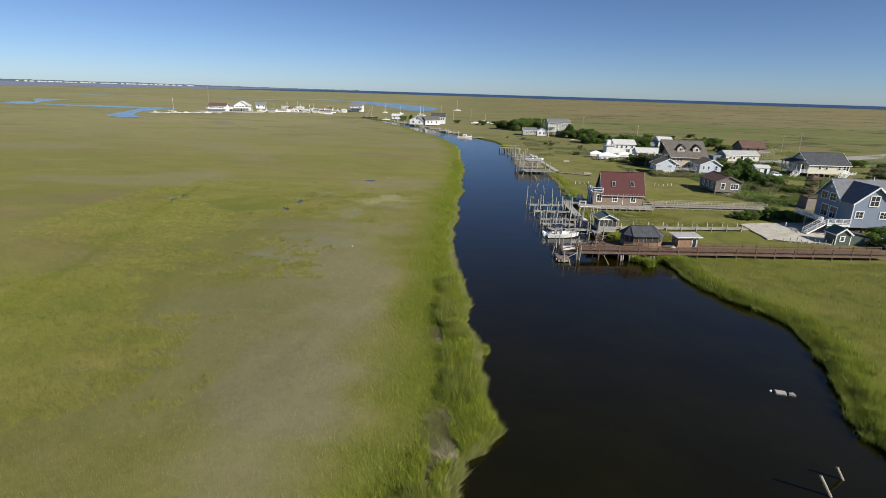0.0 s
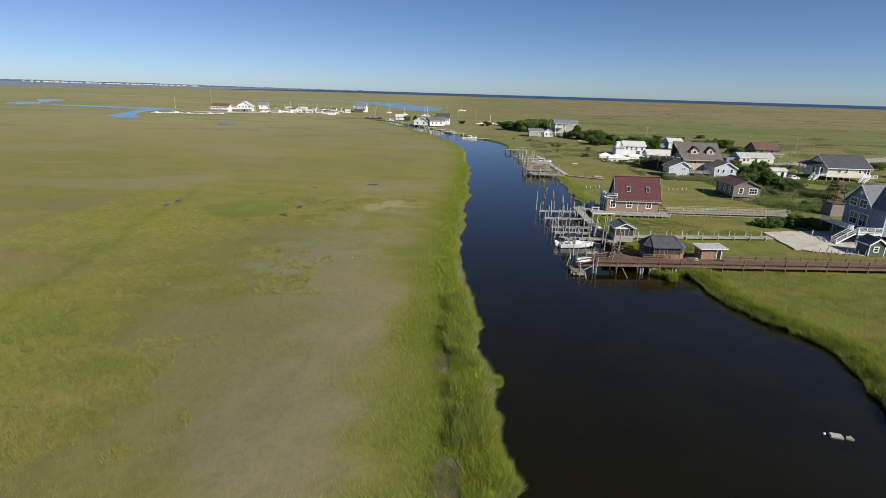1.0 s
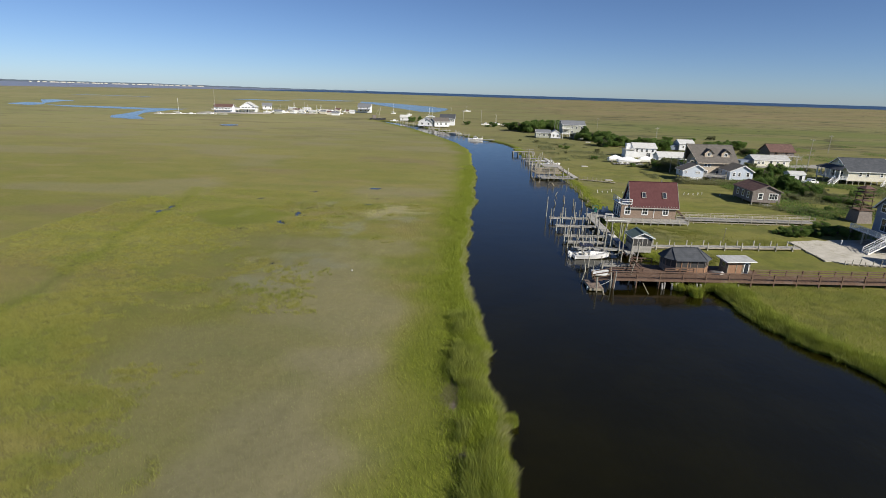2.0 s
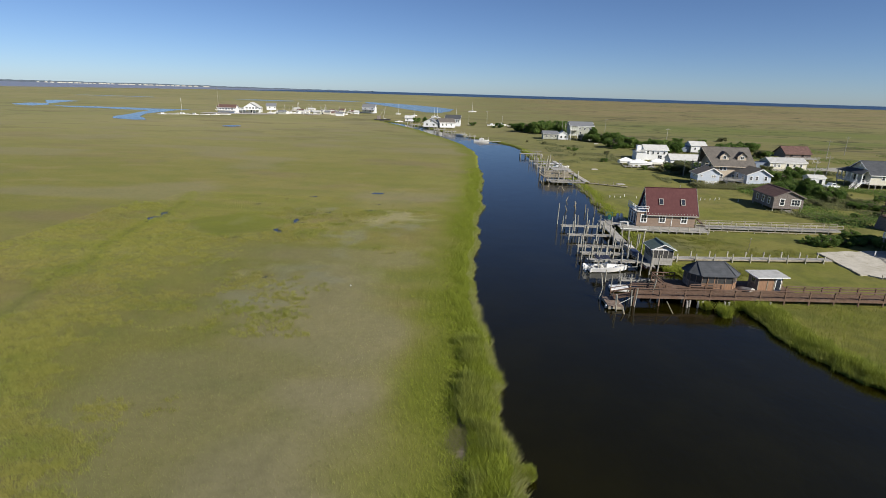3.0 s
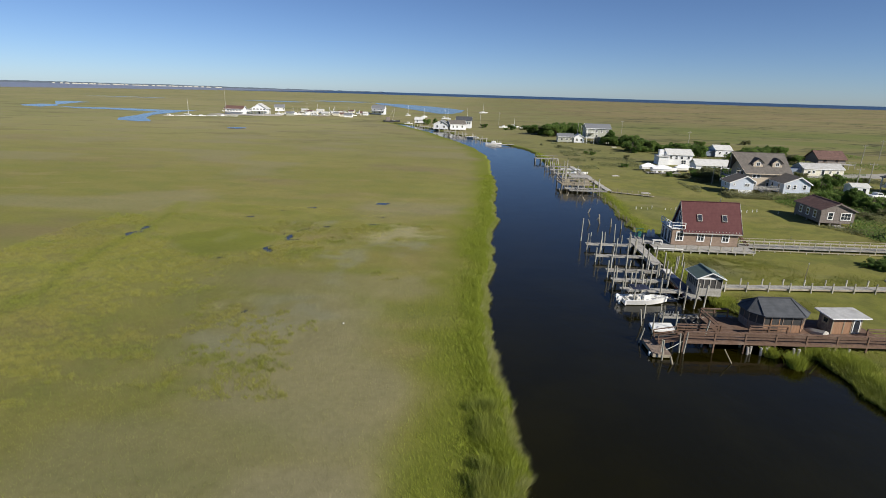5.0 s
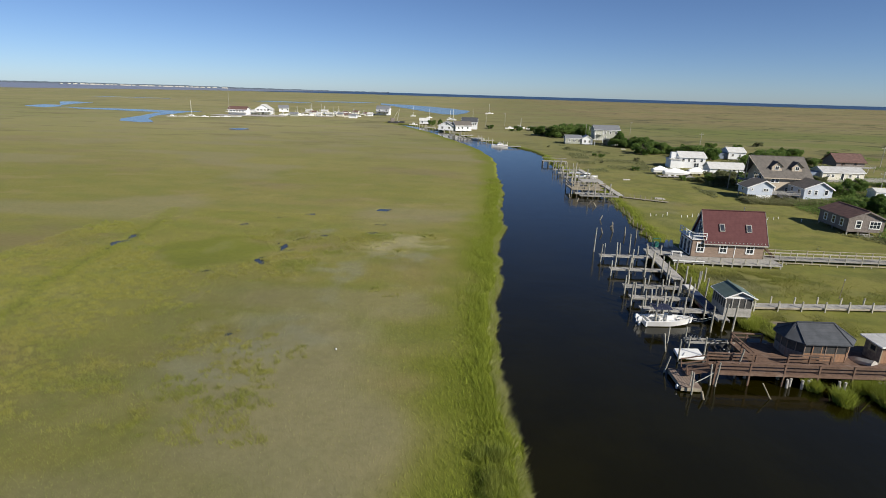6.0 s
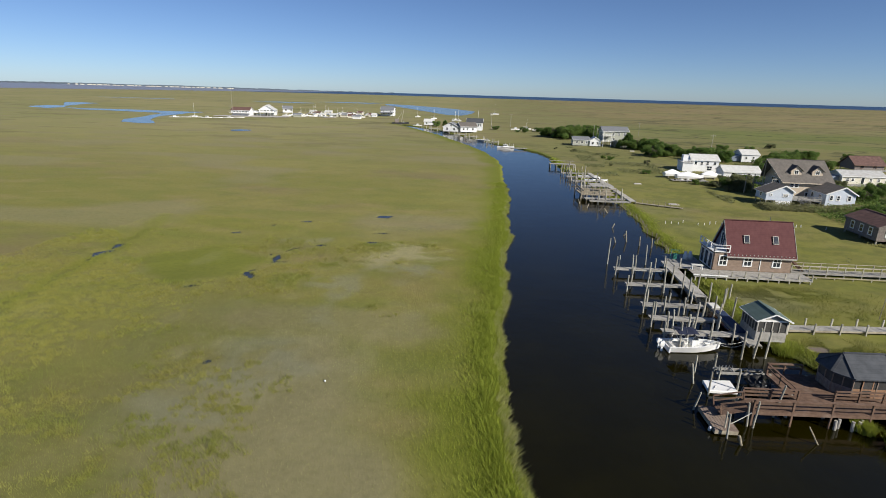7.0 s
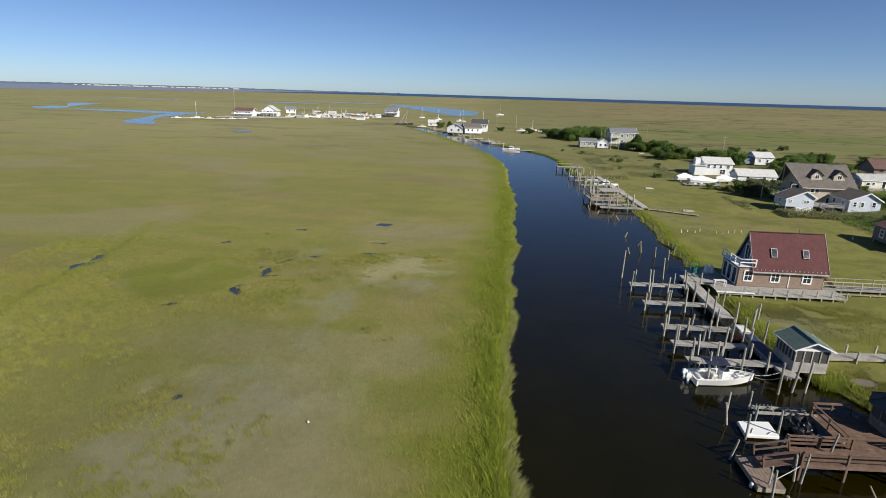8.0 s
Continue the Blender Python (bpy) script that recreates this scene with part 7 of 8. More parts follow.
stilts(head_dock, 9.0, 3.2, -0.8, 1.45, 5, 2, 0.16)
part("handrail", bar(bmesh.new(), (0, 3.1, 2.4), (9, 3.1, 2.4), 0.1, 0.12), "grey_wood", head_dock)
frng = random.Random(17)
for i in range(46):
    y = frng.uniform(168, 226)
    xl = float(np.interp(y, [168, 185, 205, 226], [18.5, 18.8, 17.0, 16.0]))
    piling(xl + frng.uniform(0, 9.5), y, frng.uniform(1.8, 3.6), (frng.uniform(-4, 4), frng.uniform(-4, 4)), r=0.15)
ramp_o = thing("ramp", pose(29.5, 169.3, 0, 0, 0, -24), "bleached timber ramp with stakes on the bank", "ramp")
part("decking", decking(bmesh.new(), 0, 11, 0, 1.0, 0.75, "y", 0.3), "old_timber", ramp_o)
for i in range(8):
    part("stake", rod(bmesh.new(), (0.5 + i * 1.3, -0.1 + 1.2 * (i % 2), 0.2), (0.5 + i * 1.3, -0.1 + 1.2 * (i % 2), 1.6), 0.07, 0.06, 6), "old_timber", ramp_o)


def small_boat(x, y, rot, L, label, z=0.05, cabin=True, mast=0.0, group="boats on the water", col="gel"):
    o = thing("moored_boat", pose(x, y, z, 0, 0, rot), label, "boat", group)
    B = L * 0.34
    bm = bmesh.new()
    loft(bm, [[r[2], r[1], r[0], r[4], r[3]] for r in hull_rings(L, B, -0.3, 0.75)])
    part("hull", bm, col, o)
    if cabin:
        bm = bmesh.new()
        loft(bm, [[(L * 0.35 + k, -B * 0.3, zz), (L * 0.68 - k * 1.6, -B * 0.26, zz), (L * 0.68 - k * 1.6, B * 0.26, zz), (L * 0.35 + k, B * 0.3, zz)] for zz, k in ((0.7, 0), (1.7, 0.2))])
        cb = part("cabin", bm, "gel", o)
        bm = bmesh.new()
        box(bm, L * 0.36, L * 0.6, -B * 0.305, B * 0.305, 1.15, 1.5)
        part("cabin_window", bm, "glass", cb)
    if mast:
        part("mast", rod(bmesh.new(), (L * 0.5, 0, 0.7), (L * 0.5, 0, mast), 0.09, 0.06, 6), "gel", o)
        part("boom", rod(bmesh.new(), (L * 0.5, 0, 1.9), (L * 0.12, 0, 1.9), 0.07, 0.07, 6), "gel", o)
    return o


small_boat(22.5, 203.0, 5, 7.0, "white cabin boat berthed in the old docks")
small_boat(21.5, 210.5, 5, 6.0, "white skiff berthed in the old docks", cabin=False)
small_boat(-5.5, 296.0, 5, 8.0, "white motor boat moored at a low dock")
small_boat(-16.0, 331.0, -35, 7.5, "pale work boat moored along the bank", cabin=False)
walkway(-4.0, 291.0, 8.5, 293.0, 1.6, 0.9, "low grey dock on the bank")


# ---------------------------------------------------------------- far village
simple_house(pose(-41.0, 378.0, 0, 0, 0, -4), "white gabled waterside house with a low deck", 9.6, 9.0, 1.2, 4.2, 6.8, "y", "white_siding", "grey_roof", [("F", 2.5, 2.2, 1.2, 1.3), ("F", 7, 2.2, 1.2, 1.3), ("F", 5, 4.6, 0.9, 0.9)], over=0.5)
simple_house(pose(-29.8, 376.5, 0, 0, 0, 20), "long white gabled waterside house with several windows", 10.5, 9.0, 1.2, 4.6, 6.8, "x", "white_siding", "taupe_roof", [("F", 2, 2.4, 0.9, 1.3), ("F", 4.5, 2.4, 0.9, 1.3), ("F", 8, 2.4, 0.9, 1.3)], over=0.5)
simple_house(pose(-28.0, 404.0, 0), "white house with a slate roof behind its neighbours", 10.5, 8.0, 0.6, 5.6, 8.2, "x", "white_siding", "slate_roof", [("F", 4, 3.4, 1, 1.3), ("F", 8, 3.4, 1, 1.3), ("F", 9.4, 3.4, 0.8, 1.3)], over=0.5)
simple_house(pose(-62.5, 440.0, 0), "small white boathouse at the bank", 7.0, 5.0, 1.0, 3.6, 5.2, "x", "white_siding", "pale_roof", [("F", 2, 1.8, 1, 1)], over=0.4)
fh = simple_house(pose(-124.0, 562.0, 0), "large grey-white two-tier house in the far marsh", 12.5, 10.0, 0.8, 6.5, 9.6, "x", "white_siding", "grey_roof", [("F", 3, 2.5, 1.2, 1.6), ("F", 8, 2.5, 1.2, 1.6), ("F", 11, 2.5, 1.2, 1.6), ("F", 3, 4.9, 1.0, 1.0), ("F", 10, 4.9, 1.0, 1.0)], over=0.6)
part("porch_roof", slab(bmesh.new(), [(-0.5, -4, 3.9), (13.0, -4, 3.9), (13.0, -0.05, 4.6), (-0.5, -0.05, 4.6)], 0.2), "grey_roof", fh)
f1 = simple_house(pose(-233.0, 476.0, 0, 0, 0, 8), "white two-storey clubhouse with a red-brown roof", 15.0, 10.0, 0.8, 5.6, 7.8, "x", "white_siding", "brown_roof", [("F", 2.5 + 2.5 * i, 3.6, 1.6, 1.1, 2) for i in range(5)], over=0.8)
bal = part("balcony", decking(bmesh.new(), -1, 16, -3, -0.05, 3.2, "y", 0.4), "white", f1)
railing(bal, (-1, -2.9, 3.2), (16, -2.9, 3.2), 1.0, "white", 2.5, (1, 0.5), 0.12, 0.14)
f2 = simple_house(pose(-219.0, 498.0, 0, 0, 0, 12), "large white gabled clubhouse with a glazed upper storey", 13.0, 12.0, 0.8, 5.6, 9.6, "y", "white_siding", "pale_roof", [("F", 2.2 + 2.9 * i, 4.2, 1.9, 1.2, 2) for i in range(4)], [("F", 6.5, 0.9, 1.6, 2.1)], over=0.9)
wing = part("wing", box(bmesh.new(), -7.0, -0.02, 1.0, 9.0, 0.8, 4.2), "white_siding", f2, "low white side wing")
part("wing_roof", slab(bmesh.new(), [(-7.5, 0.4, 4.3), (-0.03, 0.4, 5.0), (-0.03, 9.6, 5.0), (-7.5, 9.6, 4.3)], 0.16), "pale_roof", wing)
ter = part("terrace", decking(bmesh.new(), -7.0, 14.0, -4.5, -0.05, 3.4, "y", 0.5), "white", f2, "white upper terrace")
railing(ter, (-7.0, -4.4, 3.4), (14.0, -4.4, 3.4), 1.0, "white", 2.6, (1, 0.5), 0.14, 0.16)
for i in range(8):
    part("terrace_post", rod(bmesh.new(), (-6.6 + i * 2.9, -4.2, 0.5), (-6.6 + i * 2.9, -4.2, 3.36), 0.16), "white", f2)
simple_house(pose(-224.0, 562.0, 0, 0, 0, 20), "white cottage with a grey roof in the far marsh", 9.0, 8.0, 0.8, 4.6, 7.2, "x", "white_siding", "grey_roof", [("F", 3, 2.5, 1.2, 1.5), ("F", 8, 2.5, 1.2, 1.5)], over=0.6)
ground_patch("wharf", [(-242, 462), (-200, 470), (-185, 482), (-190, 492), (-240, 478)], 0.5, "concrete", "pale concrete wharf in front of the clubhouses", "wharf")
pole(-232.0, 476.0, 22.0, True)
small_boat(-252.0, 442.0, 10, 11, "white sailing yacht at a far mooring", mast=13.0)
for i in range(6):
    small_boat(-262 + i * 7.0 + (8 if i > 1 else 0), 434 + i * 4.0, 12, 7.5, "white motor boat along the far wharf", cabin=i % 2 == 0)
vr = random.Random(23)
for i in range(54):
    t = i / 53
    x, y = -200 + 72 * t + vr.uniform(-3, 3), 548 + 4 * t + vr.uniform(-58, 22)
    if vr.random() < 0.72:
        small_boat(x, y, vr.uniform(-20, 40), vr.uniform(4.5, 9), "boat laid up among others in the far boatyard", z=0.85, mast=vr.choice([0, 0, 0, 0, 9.0, 7.0]), group="boatyard boats", col=vr.choice(["gel", "gel", "gel_in", "grey_blue_car", "concrete", "navy"]))
    else:
        simple_house(pose(x, y, 0, 0, 0, vr.uniform(-10, 10)), "small pale shed in the far boatyard", vr.uniform(4, 7), 4.5, 0.5, 2.6, 3.8, "x", vr.choice(["white_siding", "cream_siding", "sage_siding"]), vr.choice(["grey_roof", "pale_roof", "brown_roof"]), corners=False, name="shed")
for i in range(14):
    x, y = -100 + i * 6.2 + vr.uniform(-2, 2), 575 - i * 7.0 + vr.uniform(-6, 6)
    if i in (2, 5, 8, 9, 12):
        small_boat(x, y, vr.uniform(-20, 30), vr.uniform(4.5, 6.5), "white yacht moored in the north creek", mast=vr.uniform(8, 11), group="far yachts", z=0.65)
small_boat(-20.0, 690.0, 10, 10, "large white yacht in the north creek", mast=12, z=0.6, group="far yachts")
for x, y, m in ((2.0, 420.0, 0), (10.0, 428.0, 7.0), (17.0, 424.0, 0), (-84.0, 452.0, 0), (-44.0, 398.0, 0), (-70.0, 436, 0)):
    small_boat(x, y, 8, 6.5, "white boat on the grass by the far bank" if x > 0 else "white boat moored in the upper creek", mast=m, z=0.8 if x > 0 else 0.1, group="far boats")
for i in range(40):
    x = -205 + 78 * vr.random()
    o = part("boatyard_post", rod(bmesh.new(), (0, 0, 0), (vr.uniform(-0.3, 0.3), 0, vr.uniform(2.5, 6)), 0.14, 0.1, 6), vr.choice(["pile_wood", "white", "old_timber"]), None, at=pose(x, 505 + vr.uniform(-12, 58), 0.4))
    tagged(o, "thin post standing in the far boatyard", "post", "boatyard posts")
# piles and low docks along the upper creek
for i in range(48):
    y = 298 + i * 2.6
    piling(float(right_bank(y)) - vr.uniform(-0.5, 2.5), y, vr.uniform(1.6, 3.0), (0, 0), r=0.16)
for y in (318, 332, 346, 362, 384, 402):
    xr = float(right_bank(y))
    walkway(xr - 3.0, y - 1.5, xr + 4, y + 1.5, 1.6, 1.0, "low grey dock in the upper creek")
dh = thing("derelict_barge", pose(-88, 446, 0.1, 0, 0, 15), "dark derelict work barge with a derrick", "boat")
part("hull", slab(bmesh.new(), [(0, 0, 1.4), (12, 0.5, 1.6), (13, 3, 1.6), (12, 5.5, 1.6), (0, 5, 1.4)], 1.4), "black", dh)
part("derrick", bar(bmesh.new(), (7, 2.5, 1.4), (9, 2.5, 11), 0.25, 0.25), "pile_wood", dh)
part("derrick", bar(bmesh.new(), (3, 2.5, 1.4), (7.5, 2.5, 9), 0.2, 0.2), "pile_wood", dh)
part("cabin", box(bmesh.new(), 2, 5, 1, 4, 1.4, 4.0), "shake", dh)
for p in ([(-420, 905), (-330, 900), (-320, 940), (-400, 950)], [(-350, 1010), (-250, 1000), (-235, 1060), (-330, 1060)], [(-700, 900), (-560, 905), (-570, 925), (-690, 920)], [(160, 232), (178, 226), (205, 236), (200, 241), (178, 233)]):
    flat_water("water_pool", p, 0.66, M["far_water"], "thin blue pool in the far marsh")
for i, (x0, y0, x1, y1, wide) in enumerate(POOLS):
    k = wide + 0.5
    flat_water("water_puddle", [(min(x0, x1) - k, min(y0, y1) - k), (max(x0, x1) + k, min(y0, y1) - k), (max(x0, x1) + k, max(y0, y1) + k), (min(x0, x1) - k, max(y0, y1) + k)], 0.33 + 0.004 * i, M["far_water"], "small dark pool among the marsh grass")

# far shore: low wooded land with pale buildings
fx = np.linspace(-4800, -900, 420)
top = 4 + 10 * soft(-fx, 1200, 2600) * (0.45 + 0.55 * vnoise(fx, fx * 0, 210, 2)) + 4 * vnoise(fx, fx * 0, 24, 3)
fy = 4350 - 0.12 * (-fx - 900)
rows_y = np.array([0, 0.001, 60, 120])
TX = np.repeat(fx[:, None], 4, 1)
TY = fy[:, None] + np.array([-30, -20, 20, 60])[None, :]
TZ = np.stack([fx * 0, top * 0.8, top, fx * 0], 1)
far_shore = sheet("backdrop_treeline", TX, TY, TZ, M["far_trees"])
tagged(far_shore, "low wooded shore along the horizon, blue-grey from painted haze", "treeline", kind="structure")
fr = random.Random(4)
for i in range(60):
    x = -3350 + i * 21 + fr.uniform(-9, 9)
    w = fr.uniform(8, 18)
    bm = bmesh.new()
    z1 = fr.uniform(3, 5)
    loft(bm, [[(0, y, 0), (w, y, 0), (w, y, z1), (w / 2, y, z1 + 2.5), (0, y, z1)] for y in (0, 16)])
    o = part("shore_house", bm, "cream_siding", None, at=pose(x, 4250 - 0.12 * (-x - 900) + fr.uniform(-60, 20), 0.6))
    tagged(o, "pale house on the far shore", "house", "far shore houses")


# ---------------------------------------------------------------- trees and shrubs
def leaf_cloud(seed, lobes, n, size):
    """Many small leaf sprays in uneven lobes."""
    g = np.random.default_rng(seed)
    w = np.array([l[3] ** 2 for l in lobes])
    pick = g.choice(len(lobes), n, p=w / w.sum())
    L = np.array(lobes)[pick]
    d = g.normal(0, 1, (n, 3))
    d /= np.linalg.norm(d, axis=1)[:, None]
    r = g.uniform(0.35, 1.18, n) ** 0.6
    c = L[:, :3] + d * (r * L[:, 3])[:, None] * np.array([1, 1, 0.85])
    c[:, 2] = np.maximum(c[:, 2], 0.15)
    a, b = g.normal(0, 1, (n, 3)), g.normal(0, 1, (n, 3))
    a = a / np.linalg.norm(a, axis=1)[:, None] * (size * g.uniform(0.6, 1.3, n))[:, None]
    b = b / np.linalg.norm(b, axis=1)[:, None] * (size * g.uniform(0.4, 0.9, n))[:, None]
    co = np.stack([c - a * 0.5 - b * 0.4, c + a * 0.5 - b * 0.3, c + a * 0.35 + b * 0.5, c - a * 0.4 + b * 0.45], 1).astype(np.float32)
    me = bpy.data.meshes.new("crown")
    me.vertices.add(n * 4)
    me.vertices.foreach_set("co", co.ravel())
    me.loops.add(n * 4)
    me.loops.foreach_set("vertex_index", np.arange(n * 4, dtype=np.int32))
    me.polygons.add(n)
    me.polygons.foreach_set("loop_start", np.arange(0, n * 4, 4, dtype=np.int32))
    me.update(calc_edges=True)
    return me


def tree_kind(seed, name, leaf, label, cat, conic=False, n=2000):
    """A trunk with limbs and a crown; about one metre of spread per unit, to be scaled."""
    g = random.Random(seed)
    t = thing(name, pose(0, 0, 0), label, cat)
    lobes = []
    bm = bmesh.new()
    rod(bm, (0, 0, -0.1), (0.05, 0.03, 0.9), 0.07, 0.035, 7, 0.03)
    for i in range(16):
        a = i * 2.4 + g.uniform(-0.4, 0.4)
        if conic:
            z = 0.25 + 1.5 * i / 16
            r = (1.9 - z) * 0.38
        else:
            z, r = g.uniform(0.25, 1.05), g.uniform(0.2, 0.95)
        p = (math.cos(a) * r, math.sin(a) * r, z)
        lobes.append((*p, g.uniform(0.14, 0.36) * (0.85 if conic else 1.0)))
        rod(bm, (0.03, 0.02, 0.2 + 0.06 * i), p, 0.03, 0.01, 5)
    part("trunk", bm, "bark", t)
    me = leaf_cloud(seed, lobes, n * 3, 0.085)
    me.materials.append(M[leaf])
    cr = new("crown", me)
    cr.parent = t
    return t


KINDS = [tree_kind(1, "shrub", "leaf_dark", "dense dark green shrub among the houses", "shrub"), tree_kind(2, "shrub", "leaf_mid", "rounded green shrub among the houses", "shrub"),
         tree_kind(3, "shrub", "leaf_grey", "open grey-green shrub on the marsh edge", "shrub"), tree_kind(4, "tree", "leaf_dark", "dark green cedar tree near the houses", "tree", True), tree_kind(5, "tree", "leaf_mid", "broad green tree near the houses", "tree", False, 2200)]
spots = []
tg = random.Random(41)


def grove(n, x0, y0, x1, y1, spread, s0, s1, kinds):
    for i in range(n):
        t = (i + tg.random()) / n
        spots.append((x0 + (x1 - x0) * t + tg.gauss(0, spread), y0 + (y1 - y0) * t + tg.gauss(0, spread), tg.uniform(s0, s1), tg.choice(kinds)))


grove(9, 58, 313, 70, 306, 2.0, 3.8, 5.2, [0, 1, 3, 4])
grove(6, 62, 280, 73, 291, 2.0, 3.6, 4.8, [0, 1, 4])
grove(5, 74, 292, 80, 286, 2.0, 2.2, 3.2, [0, 1])
grove(5, 80, 273, 89, 268, 1.8, 3.8, 5.0, [0, 4])
grove(13, 98, 258, 131, 290, 2.6, 3.4, 4.8, [0, 0, 1, 4])
grove(26, 24, 372, 56, 362, 4.0, 4.6, 6.8, [0, 1, 0, 4])
grove(6, 62, 203, 68, 200, 1.2, 2.6, 3.4, [2, 2, 1])
grove(4, 73, 210, 76, 207, 0.9, 2.2, 2.9, [0])
grove(12, 56, 207, 68, 193, 1.6, 0.8, 1.6, [2, 2, 1])
grove(15, 80, 166, 90, 160, 2.2, 2.0, 3.1, [0, 0, 1, 3])
grove(6, 90, 186, 100, 200, 3.0, 2.4, 3.6, [0, 1])
grove(14, 84, 148, 102, 156, 3.0, 0.9, 1.7, [0, 1, 2, 2])
grove(7, 80, 134, 96, 142, 3.0, 0.9, 1.6, [2, 1, 0])
grove(16, 57, 110.5, 71, 114.5, 1.2, 1.0, 1.9, [0, 0, 1])
grove(6, 73, 94, 82, 97, 1.6, 1.8, 2.8, [1, 1, 0])
grove(8, 84, 214, 96, 238, 4.0, 3.0, 4.4, [0, 4])
grove(10, 118, 258, 150, 300, 8.0, 1.8, 3.2, [1, 2])
grove(12, 106, 206, 190, 225, 7.0, 1.2, 2.4, [2, 1])
grove(9, 130, 175, 150, 190, 6.0, 1.6, 2.8, [1, 2, 0])
grove(7, 24, 300, 50, 240, 6.0, 0.7, 1.3, [2, 2, 1])
grove(8, 8, 400, 40, 420, 8.0, 1.8, 3.6, [0, 1])
grove(9, -50, 432, -12, 420, 5.0, 2.2, 4.0, [0, 1, 3])
grove(6, 96, 120, 110, 135, 5.0, 2.0, 3.2, [0, 1])
for x, y, s, k in ((46.0, 224.0, 1.6, 0), (41, 262, 1.5, 1), (53, 252, 1.3, 2), (105, 318, 3.0, 1), (120, 322, 2.6, 1), (140, 345, 2.4, 2)):
    spots.append((x, y, s, k))
used = set()
for x, y, s, k in spots:
    m = Matrix.Translation((x, y, 0.35)) @ pose(0, 0, 0, 0, 0, tg.uniform(0, 360)) @ Matrix.Diagonal((s, s * tg.uniform(0.85, 1.15), s * tg.uniform(0.8, 1.05), 1))
    if k not in used:
        used.add(k)
        KINDS[k].matrix_basis = m
    else:
        src = KINDS[k]
        keep_m = src.matrix_basis.copy()
        src.matrix_basis = Matrix.Identity(4)
        copy_thing(src, m)
        src.matrix_basis = keep_m


# ---------------------------------------------------------------- grass
def blades(name, x, y, h, w, lean, material, label, seed, bias=(-0.12, 0.06), straw=0.0):
    """Grass as single pointed blades in one mesh."""
    g = np.random.default_rng(seed)
    n = len(x)
    z = np.maximum(land(x, y) - 0.03, -0.12)
    a = g.uniform(0, 2 * np.pi, n)
    la = g.uniform(0, 2 * np.pi, n)
    lx, ly = h * lean * np.cos(la) + bias[0] * h, h * lean * np.sin(la) + bias[1] * h
    dx, dy = np.cos(a) * w / 2, np.sin(a) * w / 2
    co = np.empty((n, 3, 3), np.float32)
    co[:, 0] = np.stack([x - dx, y - dy, z], -1)
    co[:, 1] = np.stack([x + dx, y + dy, z], -1)
    co[:, 2] = np.stack([x + lx, y + ly, z + h], -1)
    me = bpy.data.meshes.new(name)
    me.vertices.add(n * 3)
    me.vertices.foreach_set("co", co.ravel())
    me.loops.add(n * 3)
    me.loops.foreach_set("vertex_index", np.arange(n * 3, dtype=np.int32))
    me.polygons.add(n)
    me.polygons.foreach_set("loop_start", np.arange(0, n * 3, 3, dtype=np.int32))
    me.update(calc_edges=True)
    me.materials.append(M[material])
    attach(me, x, y, 3)
    if material in ("reeds", "tussock"):
        for k in ("mud", "tan", "ash", "dark"):
            me.attributes[k].data.foreach_set("value", np.zeros(n * 3, np.float32))
    if straw:
        me.attributes["pale"].data.foreach_set("value", np.repeat(g.uniform(straw * 0.4, straw, n), 3).astype(np.float32))
        me.attributes["mud"].data.foreach_set("value", np.zeros(n * 3, np.float32))
    return tagged(new(name, me), label, "grass", kind="stuff")


gr = np.random.default_rng(21)


def near_weighted(n, x0, x1, y0, y1, power):
    """Places over a field, thinning with distance from its south end."""
    t = ((0.08 + 0.92 * gr.random(n)) ** power - 0.08 ** power) / (1 - 0.08 ** power)
    return gr.uniform(x0, x1, n), y0 + (y1 - y0) * t


# west marsh
x, y = near_weighted(560000, -70, 4, 6, 135, 1.45)
zz = zones(x, y)
keep = (left_bank(y) - x > 0.4) & (zz["mud"] < 0.5) & (zz["pond"] < 0.2) & (gr.random(len(x)) < 1 - 0.5 * zz["tan"]) & (blob(x, y, -45, 108, 10, 9) < 0.5)
x, y = x[keep], y[keep]
zz = zones(x, y)
h = gr.uniform(0.14, 0.30, len(x)) * (1 + 0.7 * zz["green"] - 0.35 * zz["tan"])
blades("marsh_grass", x, y, h, gr.uniform(0.018, 0.034, len(x)), 0.42, "blades", "short olive salt-marsh grass", 31)

# tussocks in the south-west, thinning out at their edges, and scattered ones further north
cx, cy = gr.uniform(-66, -16, 15000), gr.uniform(24, 70, 15000)
odds = soft(blob(cx, cy, -38, 42, 15, 16) * (0.45 + 0.75 * vnoise(cx, cy, 7, 14)) + 0.5 * blob(cx, cy, -50, 58, 10, 12) + 0.35 * (vnoise(cx, cy, 2.6, 15) - 0.5), 0.30, 0.62) + 0.35 * soft(vnoise(cx, cy, 3.0, 18) * blob(cx, cy, -23, 37, 5, 4), 0.3, 0.6)
k = gr.random(len(cx)) < odds
ex, ey = gr.uniform(-74, -12, 15000), gr.uniform(64, 124, 15000)
ke = gr.random(len(ex)) < 0.65 * soft(vnoise(ex, ey, 8, 16) + 0.5 * vnoise(ex, ey, 2.4, 17) + 0.35 * blob(ex, ey, -48, 88, 26, 30) - 0.35 * blob(ex, ey, -14, 74, 14, 16), 0.80, 1.15) * (blob(ex, ey, -45, 108, 10, 9) < 0.45)
cx, cy = np.concatenate([cx[k], ex[ke]]), np.concatenate([cy[k], ey[ke]])
wide = np.repeat(gr.uniform(0.14, 0.30, len(cx)), 40)
x = np.repeat(cx, 40) + gr.normal(0, 1, len(cx) * 40) * wide
